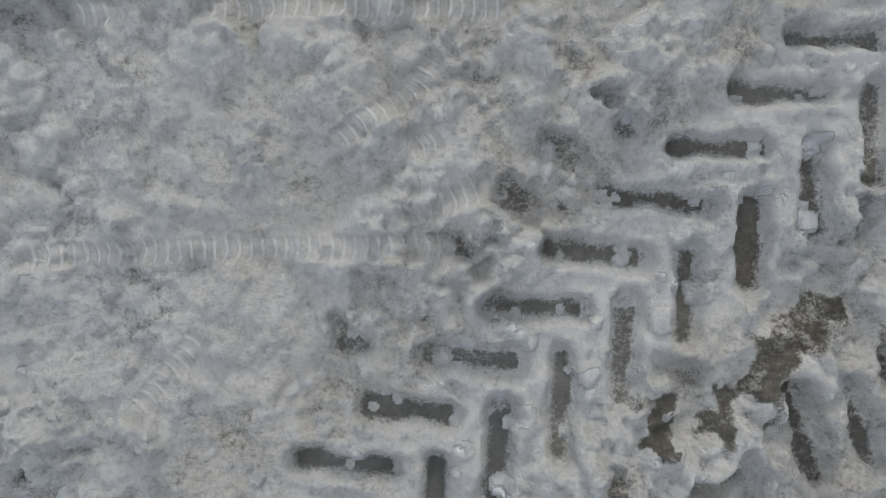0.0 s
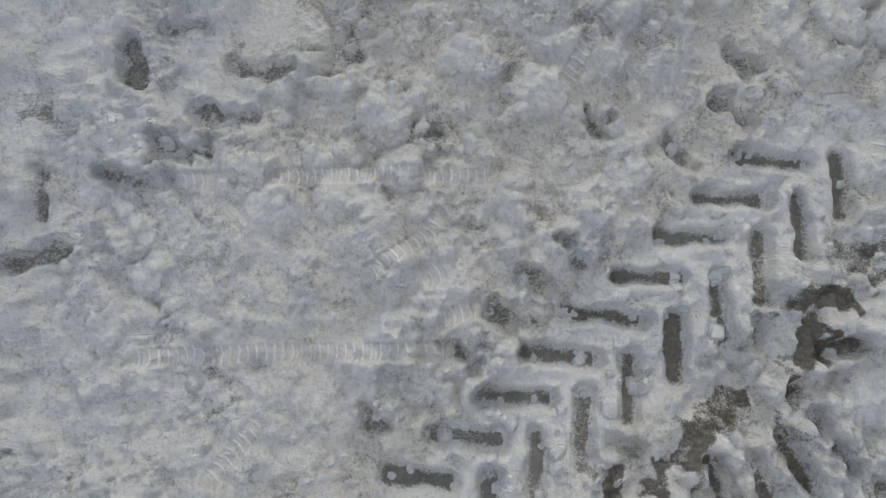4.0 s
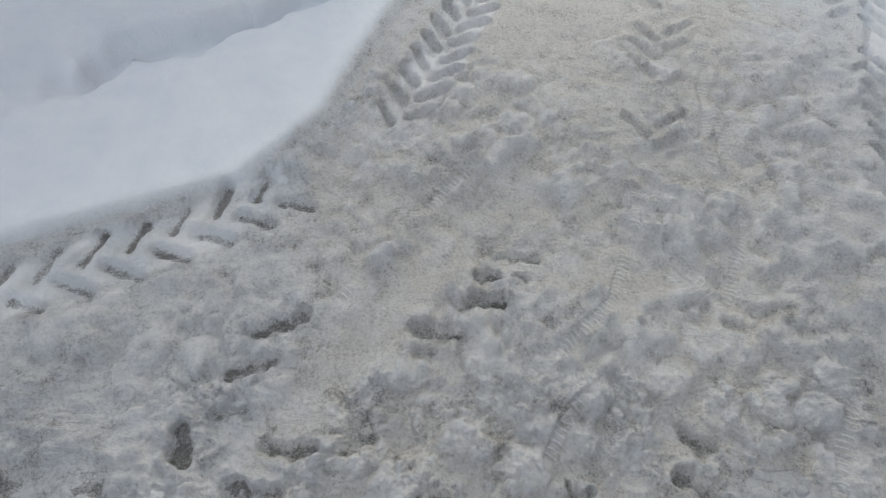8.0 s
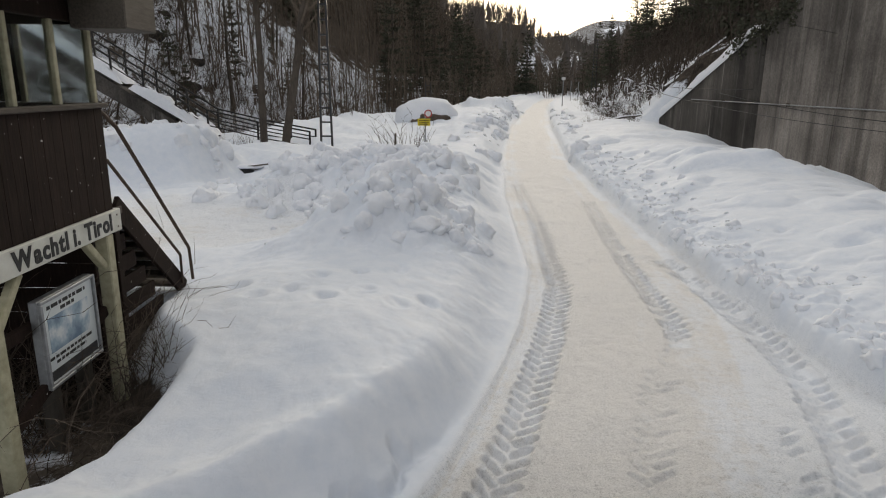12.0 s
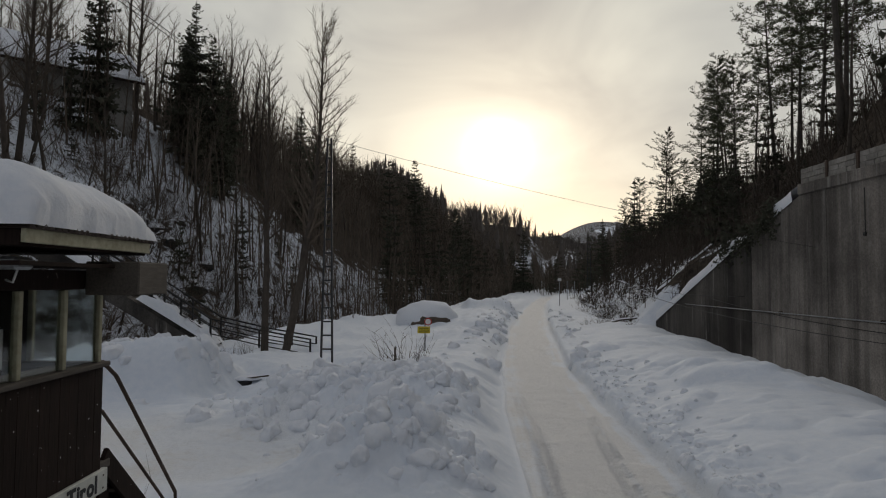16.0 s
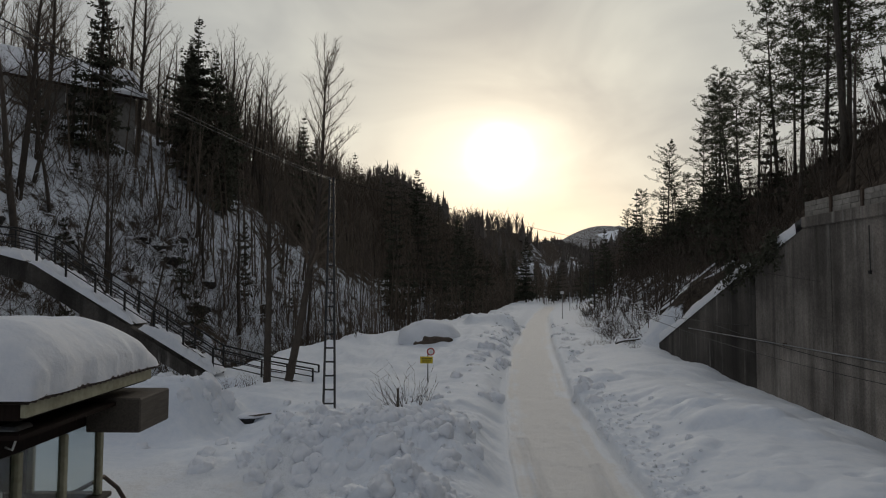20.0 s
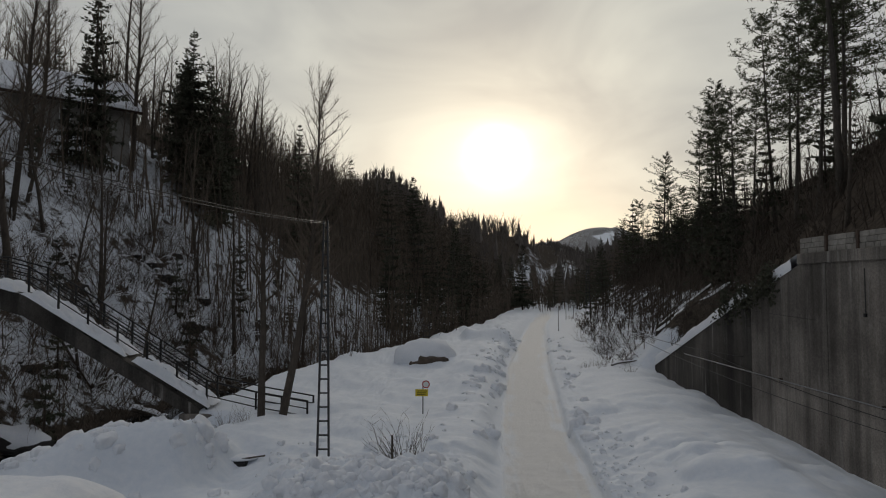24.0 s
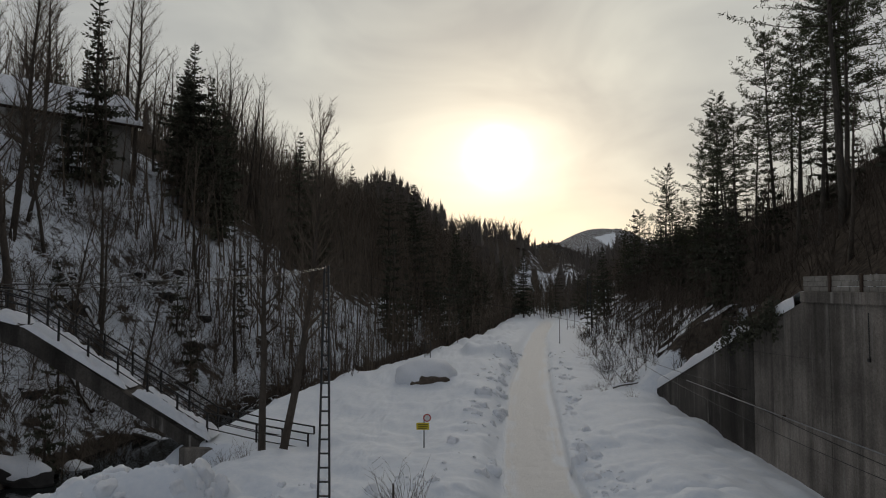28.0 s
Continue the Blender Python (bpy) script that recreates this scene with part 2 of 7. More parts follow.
    r = math_node(nt, "MULTIPLY_ADD", wet, -0.34)
    nt.nodes[-1].inputs[2].default_value = 0.72
    nt.links.new(math_node(nt, "ADD", r, math_node(nt, "MULTIPLY", edge, 0.3), True), b.inputs["Roughness"])
    gloss = math_node(nt, "MULTIPLY_ADD", wet, 0.25)
    nt.nodes[-1].inputs[2].default_value = 0.12
    nt.links.new(math_node(nt, "MULTIPLY", gloss, math_node(nt, "SUBTRACT", 1.0, edge)), b.inputs["Specular IOR Level"])
    rug = math_node(nt, "ADD", math_node(nt, "ADD", math_node(nt, "MULTIPLY", fine, 0.6), math_node(nt, "MULTIPLY", grit, 0.3)), crumb)
    rug = math_node(nt, "MULTIPLY", math_node(nt, "ADD", rug, math_node(nt, "MULTIPLY", clump, 1.2)), math_node(nt, "ADD", math_node(nt, "MULTIPLY", crusty, 0.7), 0.35))
    rug = math_node(nt, "MULTIPLY", rug, math_node(nt, "SUBTRACT", math_node(nt, "SUBTRACT", 1.3, clean), math_node(nt, "MULTIPLY", press, 0.95)))
    h = math_node(nt, "ADD", math_node(nt, "ADD", rug, math_node(nt, "MULTIPLY", tooth, 0.35)), math_node(nt, "MULTIPLY", math_node(nt, "MULTIPLY", mid, 1.2), math_node(nt, "SUBTRACT", 1.0, math_node(nt, "MULTIPLY", clean, 0.6))))
    bump_node(nt, b, h, 0.9, 0.036)
    return m


def snow_material(name="loose_snow"):
    m, nt, b = mat(name, 0.75, 0.0, 0.12)
    f = noise_node(nt, 9.0, 6.0, 0.6)
    nt.links.new(ramp_node(nt, f, [(0.3, (0.75, 0.78, 0.825)), (0.7, (0.84, 0.85, 0.87))]), b.inputs["Base Color"])
    bump_node(nt, b, f, 0.5, 0.03)
    return m


M_GROUND = ground_material()
M_SNOW = snow_material()
M_BARK = two_tone("bark", (0.038, 0.031, 0.026), (0.11, 0.09, 0.072), 14.0, 0.9, 0.5, 0.02, (1, 1, 0.3), random_tint=0.5)
M_BARK_GREY = two_tone("grey_bark", (0.035, 0.03, 0.026), (0.10, 0.088, 0.072), 12.0, 0.9, 0.4, 0.02, (1, 1, 0.3), random_tint=0.5)
M_TWIG = two_tone("twig_bark", (0.075, 0.06, 0.048), (0.175, 0.14, 0.108), 5.0, 0.9, 0.1, spec=0.1, random_tint=0.5)
M_SPRUCE = two_tone("spruce_needles", (0.045, 0.047, 0.034), (0.11, 0.112, 0.078), 3.0, 0.85, 0.1, spec=0.15, random_tint=0.5)
M_PINE = two_tone("pine_needles", (0.042, 0.048, 0.028), (0.10, 0.108, 0.058), 3.0, 0.8, 0.1, spec=0.15, random_tint=0.4)
M_BRUSH = two_tone("brush_stems", (0.05, 0.039, 0.031), (0.14, 0.108, 0.083), 5.0, 0.9, 0.1, random_tint=0.5)
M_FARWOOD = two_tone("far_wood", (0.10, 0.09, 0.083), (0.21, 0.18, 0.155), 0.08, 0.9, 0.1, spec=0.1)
M_DARKWOOD = two_tone("dark_stained_wood", (0.012, 0.0078, 0.0066), (0.034, 0.022, 0.0175), 9.0, 0.8, 0.35, 0.006, (6, 6, 0.5), spec=0.1)


def fleck(m, scale=26.0, at=0.735):
    """Small pale flecks where paint has chipped."""
    nt = m.node_tree
    b = nt.nodes["Principled BSDF"]
    src = b.inputs["Base Color"].links[0].from_socket
    f = ramp_node(nt, noise_node(nt, scale, 2.0), [(at, (0, 0, 0)), (at + 0.02, (1, 1, 1))])
    nt.links.new(mix_node(nt, f, src, (0.5, 0.48, 0.45)), b.inputs["Base Color"])


fleck(M_DARKWOOD)
M_GREYWOOD = two_tone("weathered_wood", (0.05, 0.042, 0.035), (0.14, 0.12, 0.10), 10.0, 0.8, 0.4, 0.006, (5, 0.6, 5))
M_CREAM = two_tone("cream_paint", (0.24, 0.225, 0.14), (0.54, 0.51, 0.36), 16.0, 0.6, 0.35, 0.004)
M_BOARD = two_tone("white_board_paint", (0.52, 0.52, 0.46), (0.74, 0.74, 0.68), 8.0, 0.55, 0.2, 0.002, stain=0.2)
M_BLACK = two_tone("black_paint", (0.01, 0.01, 0.01), (0.022, 0.02, 0.02), 30.0, 0.5, 0.1)
M_RUST = two_tone("rusty_steel", (0.035, 0.024, 0.018), (0.12, 0.085, 0.065), 20.0, 0.65, 0.3, 0.003, metal=0.4)
M_STEEL = two_tone("dull_steel", (0.03, 0.03, 0.032), (0.085, 0.085, 0.088), 18.0, 0.55, 0.2, 0.003, metal=0.5)
M_GALV = two_tone("galvanised_steel", (0.22, 0.23, 0.24), (0.40, 0.41, 0.42), 24.0, 0.45, 0.2, 0.002, metal=0.7)
M_ROOFING = two_tone("corrugated_sheet", (0.06, 0.045, 0.036), (0.13, 0.10, 0.085), 12.0, 0.7, 0.3, 0.003)
M_STONE = two_tone("parapet_stone", (0.16, 0.15, 0.13), (0.36, 0.335, 0.30), 7.0, 0.85, 0.6, 0.02, random_tint=0.35)
M_YELLOW = two_tone("yellow_sign_paint", (0.55, 0.42, 0.02), (0.72, 0.56, 0.04), 20.0, 0.45, 0.1, stain=0.15)
M_WHITE = two_tone("white_paint", (0.66, 0.66, 0.64), (0.80, 0.80, 0.78), 14.0, 0.5, 0.1, stain=0.15)
M_RED = two_tone("red_paint", (0.35, 0.03, 0.025), (0.5, 0.05, 0.04), 14.0, 0.5, 0.1)
M_ROCK = two_tone("dark_rock", (0.018, 0.017, 0.016), (0.065, 0.06, 0.056), 1.6, 0.9, 0.8, 0.1)
M_RENDER = two_tone("grey_render", (0.20, 0.19, 0.17), (0.34, 0.325, 0.30), 3.0, 0.9, 0.2)


def concrete_material(name, shade):
    m, nt, b = mat(name, 0.85, 0.0, 0.25)
    grain = noise_node(nt, 14.0, 8.0, 0.65)
    col = ramp_node(nt, grain, [(0.3, tuple(shade * c for c in (0.112, 0.105, 0.099))), (0.7, tuple(shade * c for c in (0.205, 0.194, 0.184)))])
    streak = noise_node(nt, 1.0, 6.0, 0.65, (1.1, 1.1, 0.07))
    col = mix_node(nt, 0.85, col, ramp_node(nt, streak, [(0.38, (0.42, 0.40, 0.375)), (0.5, (0.82, 0.795, 0.76)), (0.62, (1.25, 1.2, 1.13))]), "MULTIPLY")
    lime = ramp_node(nt, noise_node(nt, 1.0, 5.0, 0.6, (3.4, 3.4, 0.22)), [(0.60, (0, 0, 0)), (0.70, (1, 1, 1))])
    col = mix_node(nt, math_node(nt, "MULTIPLY", lime, 0.45), col, (0.42, 0.41, 0.39))
    blot = noise_node(nt, 0.28, 5.0, 0.6)
    col = mix_node(nt, 0.85, col, ramp_node(nt, blot, [(0.36, (0.42, 0.40, 0.38)), (0.64, (1.25, 1.22, 1.18))]), "MULTIPLY")
    nt.links.new(col, b.inputs["Base Color"])
    bump_node(nt, b, grain, 0.35, 0.01)
    return m


def glass_material():
    m, nt, b = mat("window_glass", 0.04, 0.0, 0.5)
    b.inputs["Transmission Weight"].default_value = 1.0
    b.inputs["Base Color"].default_value = (0.80, 0.86, 0.86, 1)
    b.inputs["IOR"].default_value = 1.45
    return m


def water_material():
    m, nt, b = mat("dark_river_water", 0.08, 0.0, 0.5)
    b.inputs["Base Color"].default_value = (0.012, 0.015, 0.015, 1)
    bump_node(nt, b, noise_node(nt, 3.0, 4.0), 0.25, 0.05)
    return m


M_CONCRETE, M_GLASS, M_WATER = concrete_material("stained_concrete", 1.42), glass_material(), water_material()
M_FOOT = concrete_material("pale_limed_concrete", 1.85)
# darker concrete for the wall's damp far end and for the bridge
M_DARK_CONCRETE = concrete_material("dark_concrete", 0.55)


# ---- mesh helpers ----
def thing(name, label, category, group="", at=(0, 0, 0)):
    e = new(name)
    e.empty_display_size = 0.2
    e.location = at
    return tagged(e, label, category, group)


def add_box(bm, lo, hi, bevel=0.0, m=None):
    lo, hi = Vector(lo), Vector(hi)
    vs = bmesh.ops.create_cube(bm, size=1.0)["verts"]
    for v in vs:
        v.co = Vector([(lo[i] + hi[i]) / 2 + v.co[i] * (hi[i] - lo[i]) for i in range(3)])
    if bevel:
        es = list({e for v in vs for e in v.link_edges})
        bmesh.ops.bevel(bm, geom=es, offset=bevel, segments=1, affect="EDGES")
    if m is not None:
        for v in vs:
            if v.is_valid:
                v.co = m @ v.co
    return bm


def box(lo, hi, bevel=0.0, m=None):
    bm = bmesh.new()
    add_box(bm, lo, hi, bevel)
    if m is not None:
        bm.transform(m)
    return bm


def beam_into(bm, a, b, w, h, bevel=0.0):
    """A squared bar from a to b, w wide and h deep."""
    a, b = Vector(a), Vector(b)
    d = b - a
    sub = bmesh.new()
    add_box(sub, (-w / 2, -h / 2, 0), (w / 2, h / 2, d.length), bevel)
    ref = Vector((0, 0, 1)) if abs(d.normalized().z) < 0.95 else Vector((0, 1, 0))
    z = d.normalized()
    x = ref.cross(z).normalized()
    y = z.cross(x)
    r = Matrix((x, y, z)).transposed().to_4x4()
    sub.transform(Matrix.Translation(a) @ r)
    tmp = bpy.data.meshes.new("tmp")
    sub.to_mesh(tmp)
    sub.free()
    bm.from_mesh(tmp)
    bpy.data.meshes.remove(tmp)


def beam(a, b, w, h, bevel=0.0):
    bm = bmesh.new()
    beam_into(bm, a, b, w, h, bevel)
    return bm


def tube_data(paths, sides=6):
    """Vertices and faces of tapered tubes; paths: lists of (point, radius)."""
    V, Fc = [], []
    for path in paths:
        base = len(V)
        n = len(path)
        for i, (p, r) in enumerate(path):
            p = Vector(p)
            d = (Vector(path[min(i + 1, n - 1)][0]) - Vector(path[max(i - 1, 0)][0]))
            d = d.normalized() if d.length > 1e-9 else Vector((0, 0, 1))
            ref = Vector((1, 0, 0)) if abs(d.x) < 0.8 else Vector((0, 1, 0))
            u = d.cross(ref).normalized()
            w = d.cross(u)
            for k in range(sides):
                a = 2 * math.pi * k / sides
                V.append(p + u * (math.cos(a) * r) + w * (math.sin(a) * r))
        for i in range(n - 1):
            for k in range(sides):
                k2 = (k + 1) % sides
                Fc.append((base + i * sides + k, base + i * sides + k2, base + (i + 1) * sides + k2, base + (i + 1) * sides + k))
        if sides > 3:
            Fc.append(tuple(base + k for k in reversed(range(sides))))
            Fc.append(tuple(base + (n - 1) * sides + k for k in range(sides)))
    return V, Fc


def mesh_of(name, V, Fc, material, smooth=False):
    me = bpy.data.meshes.new(name)
    me.from_pydata([tuple(v) for v in V], [], Fc)
    me.materials.append(material)
    if smooth:
        me.polygons.foreach_set("use_smooth", [True] * len(me.polygons))
    me.update()
    return me


def link_part(name, me, parent, label="", kind=""):
    ob = new(name, me)
    ob.parent = parent
    if parent is not None and parent.type == "MESH":
        ob.matrix_parent_inverse = Matrix.Translation(-parent.location)
    return tagged(ob, label, kind=kind)


def part(name, bm, material, parent, label="", smooth=False, kind=""):
    me = bpy.data.meshes.new(name)
    bm.normal_update()
    bm.to_mesh(me)
    bm.free()
    me.materials.append(material)
    if smooth:
        me.polygons.foreach_set("use_smooth", [True] * len(me.polygons))
    return link_part(name, me, parent, label, kind)


def tube_part(name, paths, material, parent, sides=6, label="", smooth=True):
    V, Fc = tube_data(paths, sides)
    return link_part(name, mesh_of(name, V, Fc, material, smooth), parent, label)


# ---- numeric noise on arrays ----
def hash2(i, j, seed):
    h = (i.astype(np.int64) * 374761393 + j.astype(np.int64) * 668265263 + seed * 974634721) & 0x7FFFFFFF
    h = ((h ^ (h >> 13)) * 1274126177) & 0x7FFFFFFF
    return ((h ^ (h >> 16)) & 0xFFFF) / 65535.0


def vnoise(x, y, seed):
    i, j = np.floor(x), np.floor(y)
    u, v = x - i, y - j
    u, v = u * u * u * (u * (u * 6 - 15) + 10), v * v * v * (v * (v * 6 - 15) + 10)
    a, b = hash2(i, j, seed), hash2(i + 1, j, seed)
    c, d = hash2(i, j + 1, seed), hash2(i + 1, j + 1, seed)
    return (a + (b - a) * u) * (1 - v) + (c + (d - c) * u) * v


def fbm(x, y, size, octaves=4, seed=0, gain=0.5):
    """About -0.5 to 0.5; size: metres of the largest lumps."""
    out, amp, tot, f = 0.0, 1.0, 0.0, 1.0 / size
    for o in range(octaves):
        ca, sa = math.cos(0.7 * o + 0.3), math.sin(0.7 * o + 0.3)
        out = out + amp * vnoise((x * ca - y * sa) * f + 17.3 * o, (x * sa + y * ca) * f - 9.1 * o, seed + o)
        tot += amp
        amp *= gain
        f *= 2.03
    return out / tot - 0.5


def sstep(a, b, x):
    t = np.clip((x - a) / (b - a), 0.0, 1.0)
    return t * t * (3 - 2 * t)


def line_distance(x, y, pts):
    """Distance to a polyline, signed: positive on its left."""
    best = np.full(np.shape(x), 1e9)
    sign = np.ones(np.shape(x))
    for (ax, ay), (bx, by) in zip(pts[:-1], pts[1:]):
        dx, dy = bx - ax, by - ay
        L2 = dx * dx + dy * dy
        t = np.clip(((x - ax) * dx + (y - ay) * dy) / L2, 0, 1)
        d = np.hypot(x - ax - t * dx, y - ay - t * dy)
        s = np.where(dx * (y - ay) - dy * (x - ax) >= 0, 1.0, -1.0)
        closer = d < best - 1e-9
        best = np.where(closer, d, best)
        sign = np.where(closer, s, sign)
    return best * sign


# ---- the ground: one sheet of snow, road, banks, river bed and hills ----
ROAD_LEFT = [(-40, -6), (-9, 0.7), (-4.5, 1.35), (-2.25, 1.98), (-1.12, 2.4), (-0.62, 3.0), (-0.36, 3.85), (0.0, 4.65), (0.55, 6.3), (1.08, 8.1), (1.55, 10.7),
             (1.84, 18.2), (2.85, 29), (5.1, 48.5), (12.6, 93), (21.7, 139), (46, 250), (120, 520)]
ROAD_RIGHT = [(4.7, -60), (4.55, 5.6), (4.4, 7.4), (4.38, 10.5), (4.55, 16.8), (5.3, 28), (8.2, 49), (15.0, 93), (24.8, 141), (50, 253), (125, 520)]
BANK_LIP = [(-40, -4), (-9, 2.0), (-4.5, 2.3), (-2.58, 2.83), (-2.11, 3.15), (-1.6, 3.45), (-0.59, 4.45), (0.34, 6.05), (0.95, 8.1), (1.45, 10.7),
            (1.75, 18.2), (2.75, 29), (5.0, 48.5), (12.5, 93), (21.6, 139), (45.9, 250), (119.9, 520)]
RIVER_Y = [-200, 0, 20, 40, 65, 76, 100, 139, 250, 520]
RIVER_X = [-30, -23, -18.8, -16.0, -8.6, -5.2, 0.9, 9, 33, 105]
WALL_X, WALL_END = 13.6, 41.3
WALL_TOP_Y = [-80, 24.6, 24.7, 26.7, 29.7, 35.7, 41.3]
WALL_TOP_Z = [7.05, 7.05, 7.0, 6.35, 5.4, 3.25, 1.25]


def gauss(x, y, cx, cy, sx, sy, turn=0.0):
    c, s = math.cos(turn), math.sin(turn)
    u, v = (x - cx) * c + (y - cy) * s, -(x - cx) * s + (y - cy) * c
    return np.exp(-0.5 * ((u / sx) ** 2 + (v / sy) ** 2))


def smooth_max(a, b, k):
    h = np.clip(0.5 + 0.5 * (a - b) / k, 0, 1)
    return b + (a - b) * h + k * h * (1 - h)


def ground_height(x, y, with_masks=False):
    dl = line_distance(x, y, ROAD_LEFT)          # positive: off the road, on its left
    dr = -line_distance(x, y, ROAD_RIGHT)        # positive: off the road, on its right
    lip = line_distance(x, y, BANK_LIP)
    base = 0.0035 * np.clip(y, 0, 400) + 0.00001 * np.clip(y - 60, 0, 900) ** 2
    on_road = (dl < 0) & (dr < 0)
    lumps = fbm(x, y, 0.9, 4, 11)
    fine = fbm(x, y, 0.16, 4, 31, 0.6)
    crumb = fbm(x, y, 0.055, 3, 41, 0.7)
    # packed road: crusted clumps over a smoother, dirtier base
    near = sstep(15, 4, np.hypot(x, y - 2))
    ice = line_distance(x, y, [(-0.75, 1.0), (-0.33, 1.54), (0.1, 2.15), (0.5, 2.6)])
    ice = sstep(0.16, 0.06, np.abs(ice) + 0.15 * lumps)
    clump = sstep(-0.02, 0.16, fbm(x, y, 0.42, 3, 5) + 0.45 * fbm(x, y, 0.11, 3, 6)) * (1 - ice)
    calm = (1 - 0.6 * ice) * (1 - 0.6 * sstep(2.2, 4.0, y))
    z_road = base + 0.05 * fbm(x, y, 0.8, 2, 8) + near * calm * ((0.027 * clump * (1 + 1.8 * crumb) + 0.062 * fine + 0.020 * crumb) * sstep(6.0, 3.2, y) + 0.06 * fbm(x, y, 0.3, 2, 139) * sstep(2.5, 6.0, y)) + (1 - near) * 0.05 * fbm(x, y, 0.5, 3, 9)
    churned = gauss(x, y, 0.95, -0.3, 0.42, 0.55, 0.7)
    z_road = z_road + 0.16 * churned * (np.abs(fbm(x, y, 0.22, 3, 43, 0.6)) - 0.06)
    # left bank: low shelf, lip, then the ploughed bank
    shelf = 0.05 * sstep(0.0, 0.10, dl) + 0.16 * sstep(0.05, 1.1, dl)
    face = sstep(-0.05, 0.46 + 0.45 * sstep(5, 9, y), lip + 0.16 * lumps)
    crest_h = (0.50 - 0.24 * sstep(5.0, 8.0, y)) * (1 + 0.4 * fbm(x, y, 2.5, 3, 77))
    rag = lip + 0.13 * lumps + 0.30 * fbm(x, y, 0.30, 3, 125)
    crack = sstep(0.2, -0.6, x) * sstep(-0.30, 0.0, fbm(x, y, 0.9, 2, 127))
    notch = crack * (0.09 * np.exp(-((rag + 0.01) / 0.045) ** 2) - 0.10 * sstep(0.015, 0.05, rag) * sstep(0.8, 0.2, rag))
    z_left = base + shelf - notch + crest_h * face + 0.25 * sstep(0.3, 1.6, lip) * (1 - sstep(2.6, 4.5, lip)) + (0.12 * lumps + 0.16 * fbm(x, y, 2.2, 2, 15) + 0.03 * fbm(x, y, 0.35, 2, 141)) * sstep(0.0, 0.5, lip)
    # the heap of ploughed snow between road and yard
    rough = 0.8 * fbm(x, y, 1.5, 3, 91, 0.6)
    heap = 0.80 * gauss(x, y, -0.65, 11.2, 0.8, 0.75) + 0.34 * gauss(x, y, -1.6, 10.5, 0.85, 0.65) + 0.34 * gauss(x, y, 0.1, 12.6, 0.6, 1.1)
    ragged = 0.9 * fbm(x, y, 1.6, 3, 93)
    heap = heap + 0.62 * sstep(14.6, 16.6, y + 0.25 * x + 0.6 + ragged) * sstep(21.0, 18.2, y + ragged) * sstep(-5.6, -3.2, x + ragged)
    heap = heap * sstep(0.5, 2.8, dl + 0.5 * ragged)
    chunk = 1.2 * np.sqrt(fbm(x, y, 1.3, 2, 111, 0.5) ** 2 + 0.0012) + 0.40 * np.sqrt(fbm(x, y, 0.7, 1, 113) ** 2 + 0.0012)
    heap = heap + 0.12 * gauss(x, y, -5.5, 19.5, 3.4, 1.5, -0.25) + 0.25 * gauss(x, y, -11.5, 23.3, 3.2, 1.3, 0.2)
    z_left = z_left + heap * (1 + 0.45 * rough) + rough * 0.16 * np.clip(heap * 1.6, 0, 1) + (0.14 * chunk - 0.01) * (0.22 + 0.78 * np.clip(1.3 * heap, 0, 1)) * sstep(8.3, 10, y) * sstep(0.1, 0.6, dl)
    # yard with a driven lane, and the hollow under the hut
    yard = sstep(0.25, 0.75, gauss(x, y, -6.3, 13.6, 3.4, 2.6, 0.1) + 0.2 * lumps)
    yard = np.maximum(yard, sstep(0.35, 0.8, gauss(x, y, -3.5, 13.1, 2.2, 1.0, 0.12) + 0.2 * lumps))
    level = np.maximum(yard, sstep(0.3, 0.75, gauss(x, y, -8.0, 18.6, 2.5, 4.4, 0.12) + 0.15 * lumps))
    z_left = z_left * (1 - 0.88 * level) + 0.88 * level * (0.16 + 0.10 * lumps - 0.62 * sstep(17, 23, y))
    z_left = z_left + level * (0.45 * fbm(x, y, 1.7, 2, 145) + 0.15 * chunk) * sstep(15, 19, y)
    berm = line_distance(x, y, [(-22, 17.0), (-14, 19.6), (-10.5, 20.7), (-8.2, 21.4), (-6.9, 22.6)])
    berm = np.exp(-(np.abs(berm + 0.5 * fbm(x, y, 1.6, 2, 147)) / np.where(berm < 0, 1.15, 1.4)) ** 2.4) * sstep(-6.6, -8.2, x) * sstep(-21, -17, x)
    z_left = np.maximum(z_left, z_left * (1 - berm) + berm * (1.66 - 0.55 * sstep(-11.1, -12.2, x) - 0.35 * sstep(-12.6, -14.5, x) + 0.45 * fbm(x, y, 2.0, 2, 143)))
    rim = line_distance(x, y, [(-9, 2.9), (-2.85, 3.4), (-2.5, 3.78), (-2.3, 4.46), (-2.28, 5.2), (-2.36, 5.8), (-2.9, 6.3), (-3.12, 6.9), (-3.42, 8.3), (-6.5, 8.6)])
    hollow = sstep(-0.02, 0.5, rim + 0.25 * lumps) * (dl > 0) * (lip > 0)
    hollow = hollow * sstep(-17, -13, x)
    z_left = z_left - 0.30 * gauss(x, y, -2.25, 4.7, 0.65, 1.0)
    z_left = z_left * (1 - hollow) + hollow * (0.12 + 0.10 * lumps)
    z_left = z_left + 0.85 * sstep(1.9, 3.0, x) * sstep(7.6, 6.6, x) * sstep(62.5, 64.5, y) * sstep(72, 68, y) + 0.4 * gauss(x, y, 2.5, 60, 2.2, 6.0) + (0.28 * rough + 0.22 * chunk - 0.03 + 0.60 * fbm(x, y, 3.6, 2, 117)) * sstep(18, 30, y) * sstep(0.2, 3.0, dl) * (1 + 0.6 * sstep(45, 80, y))
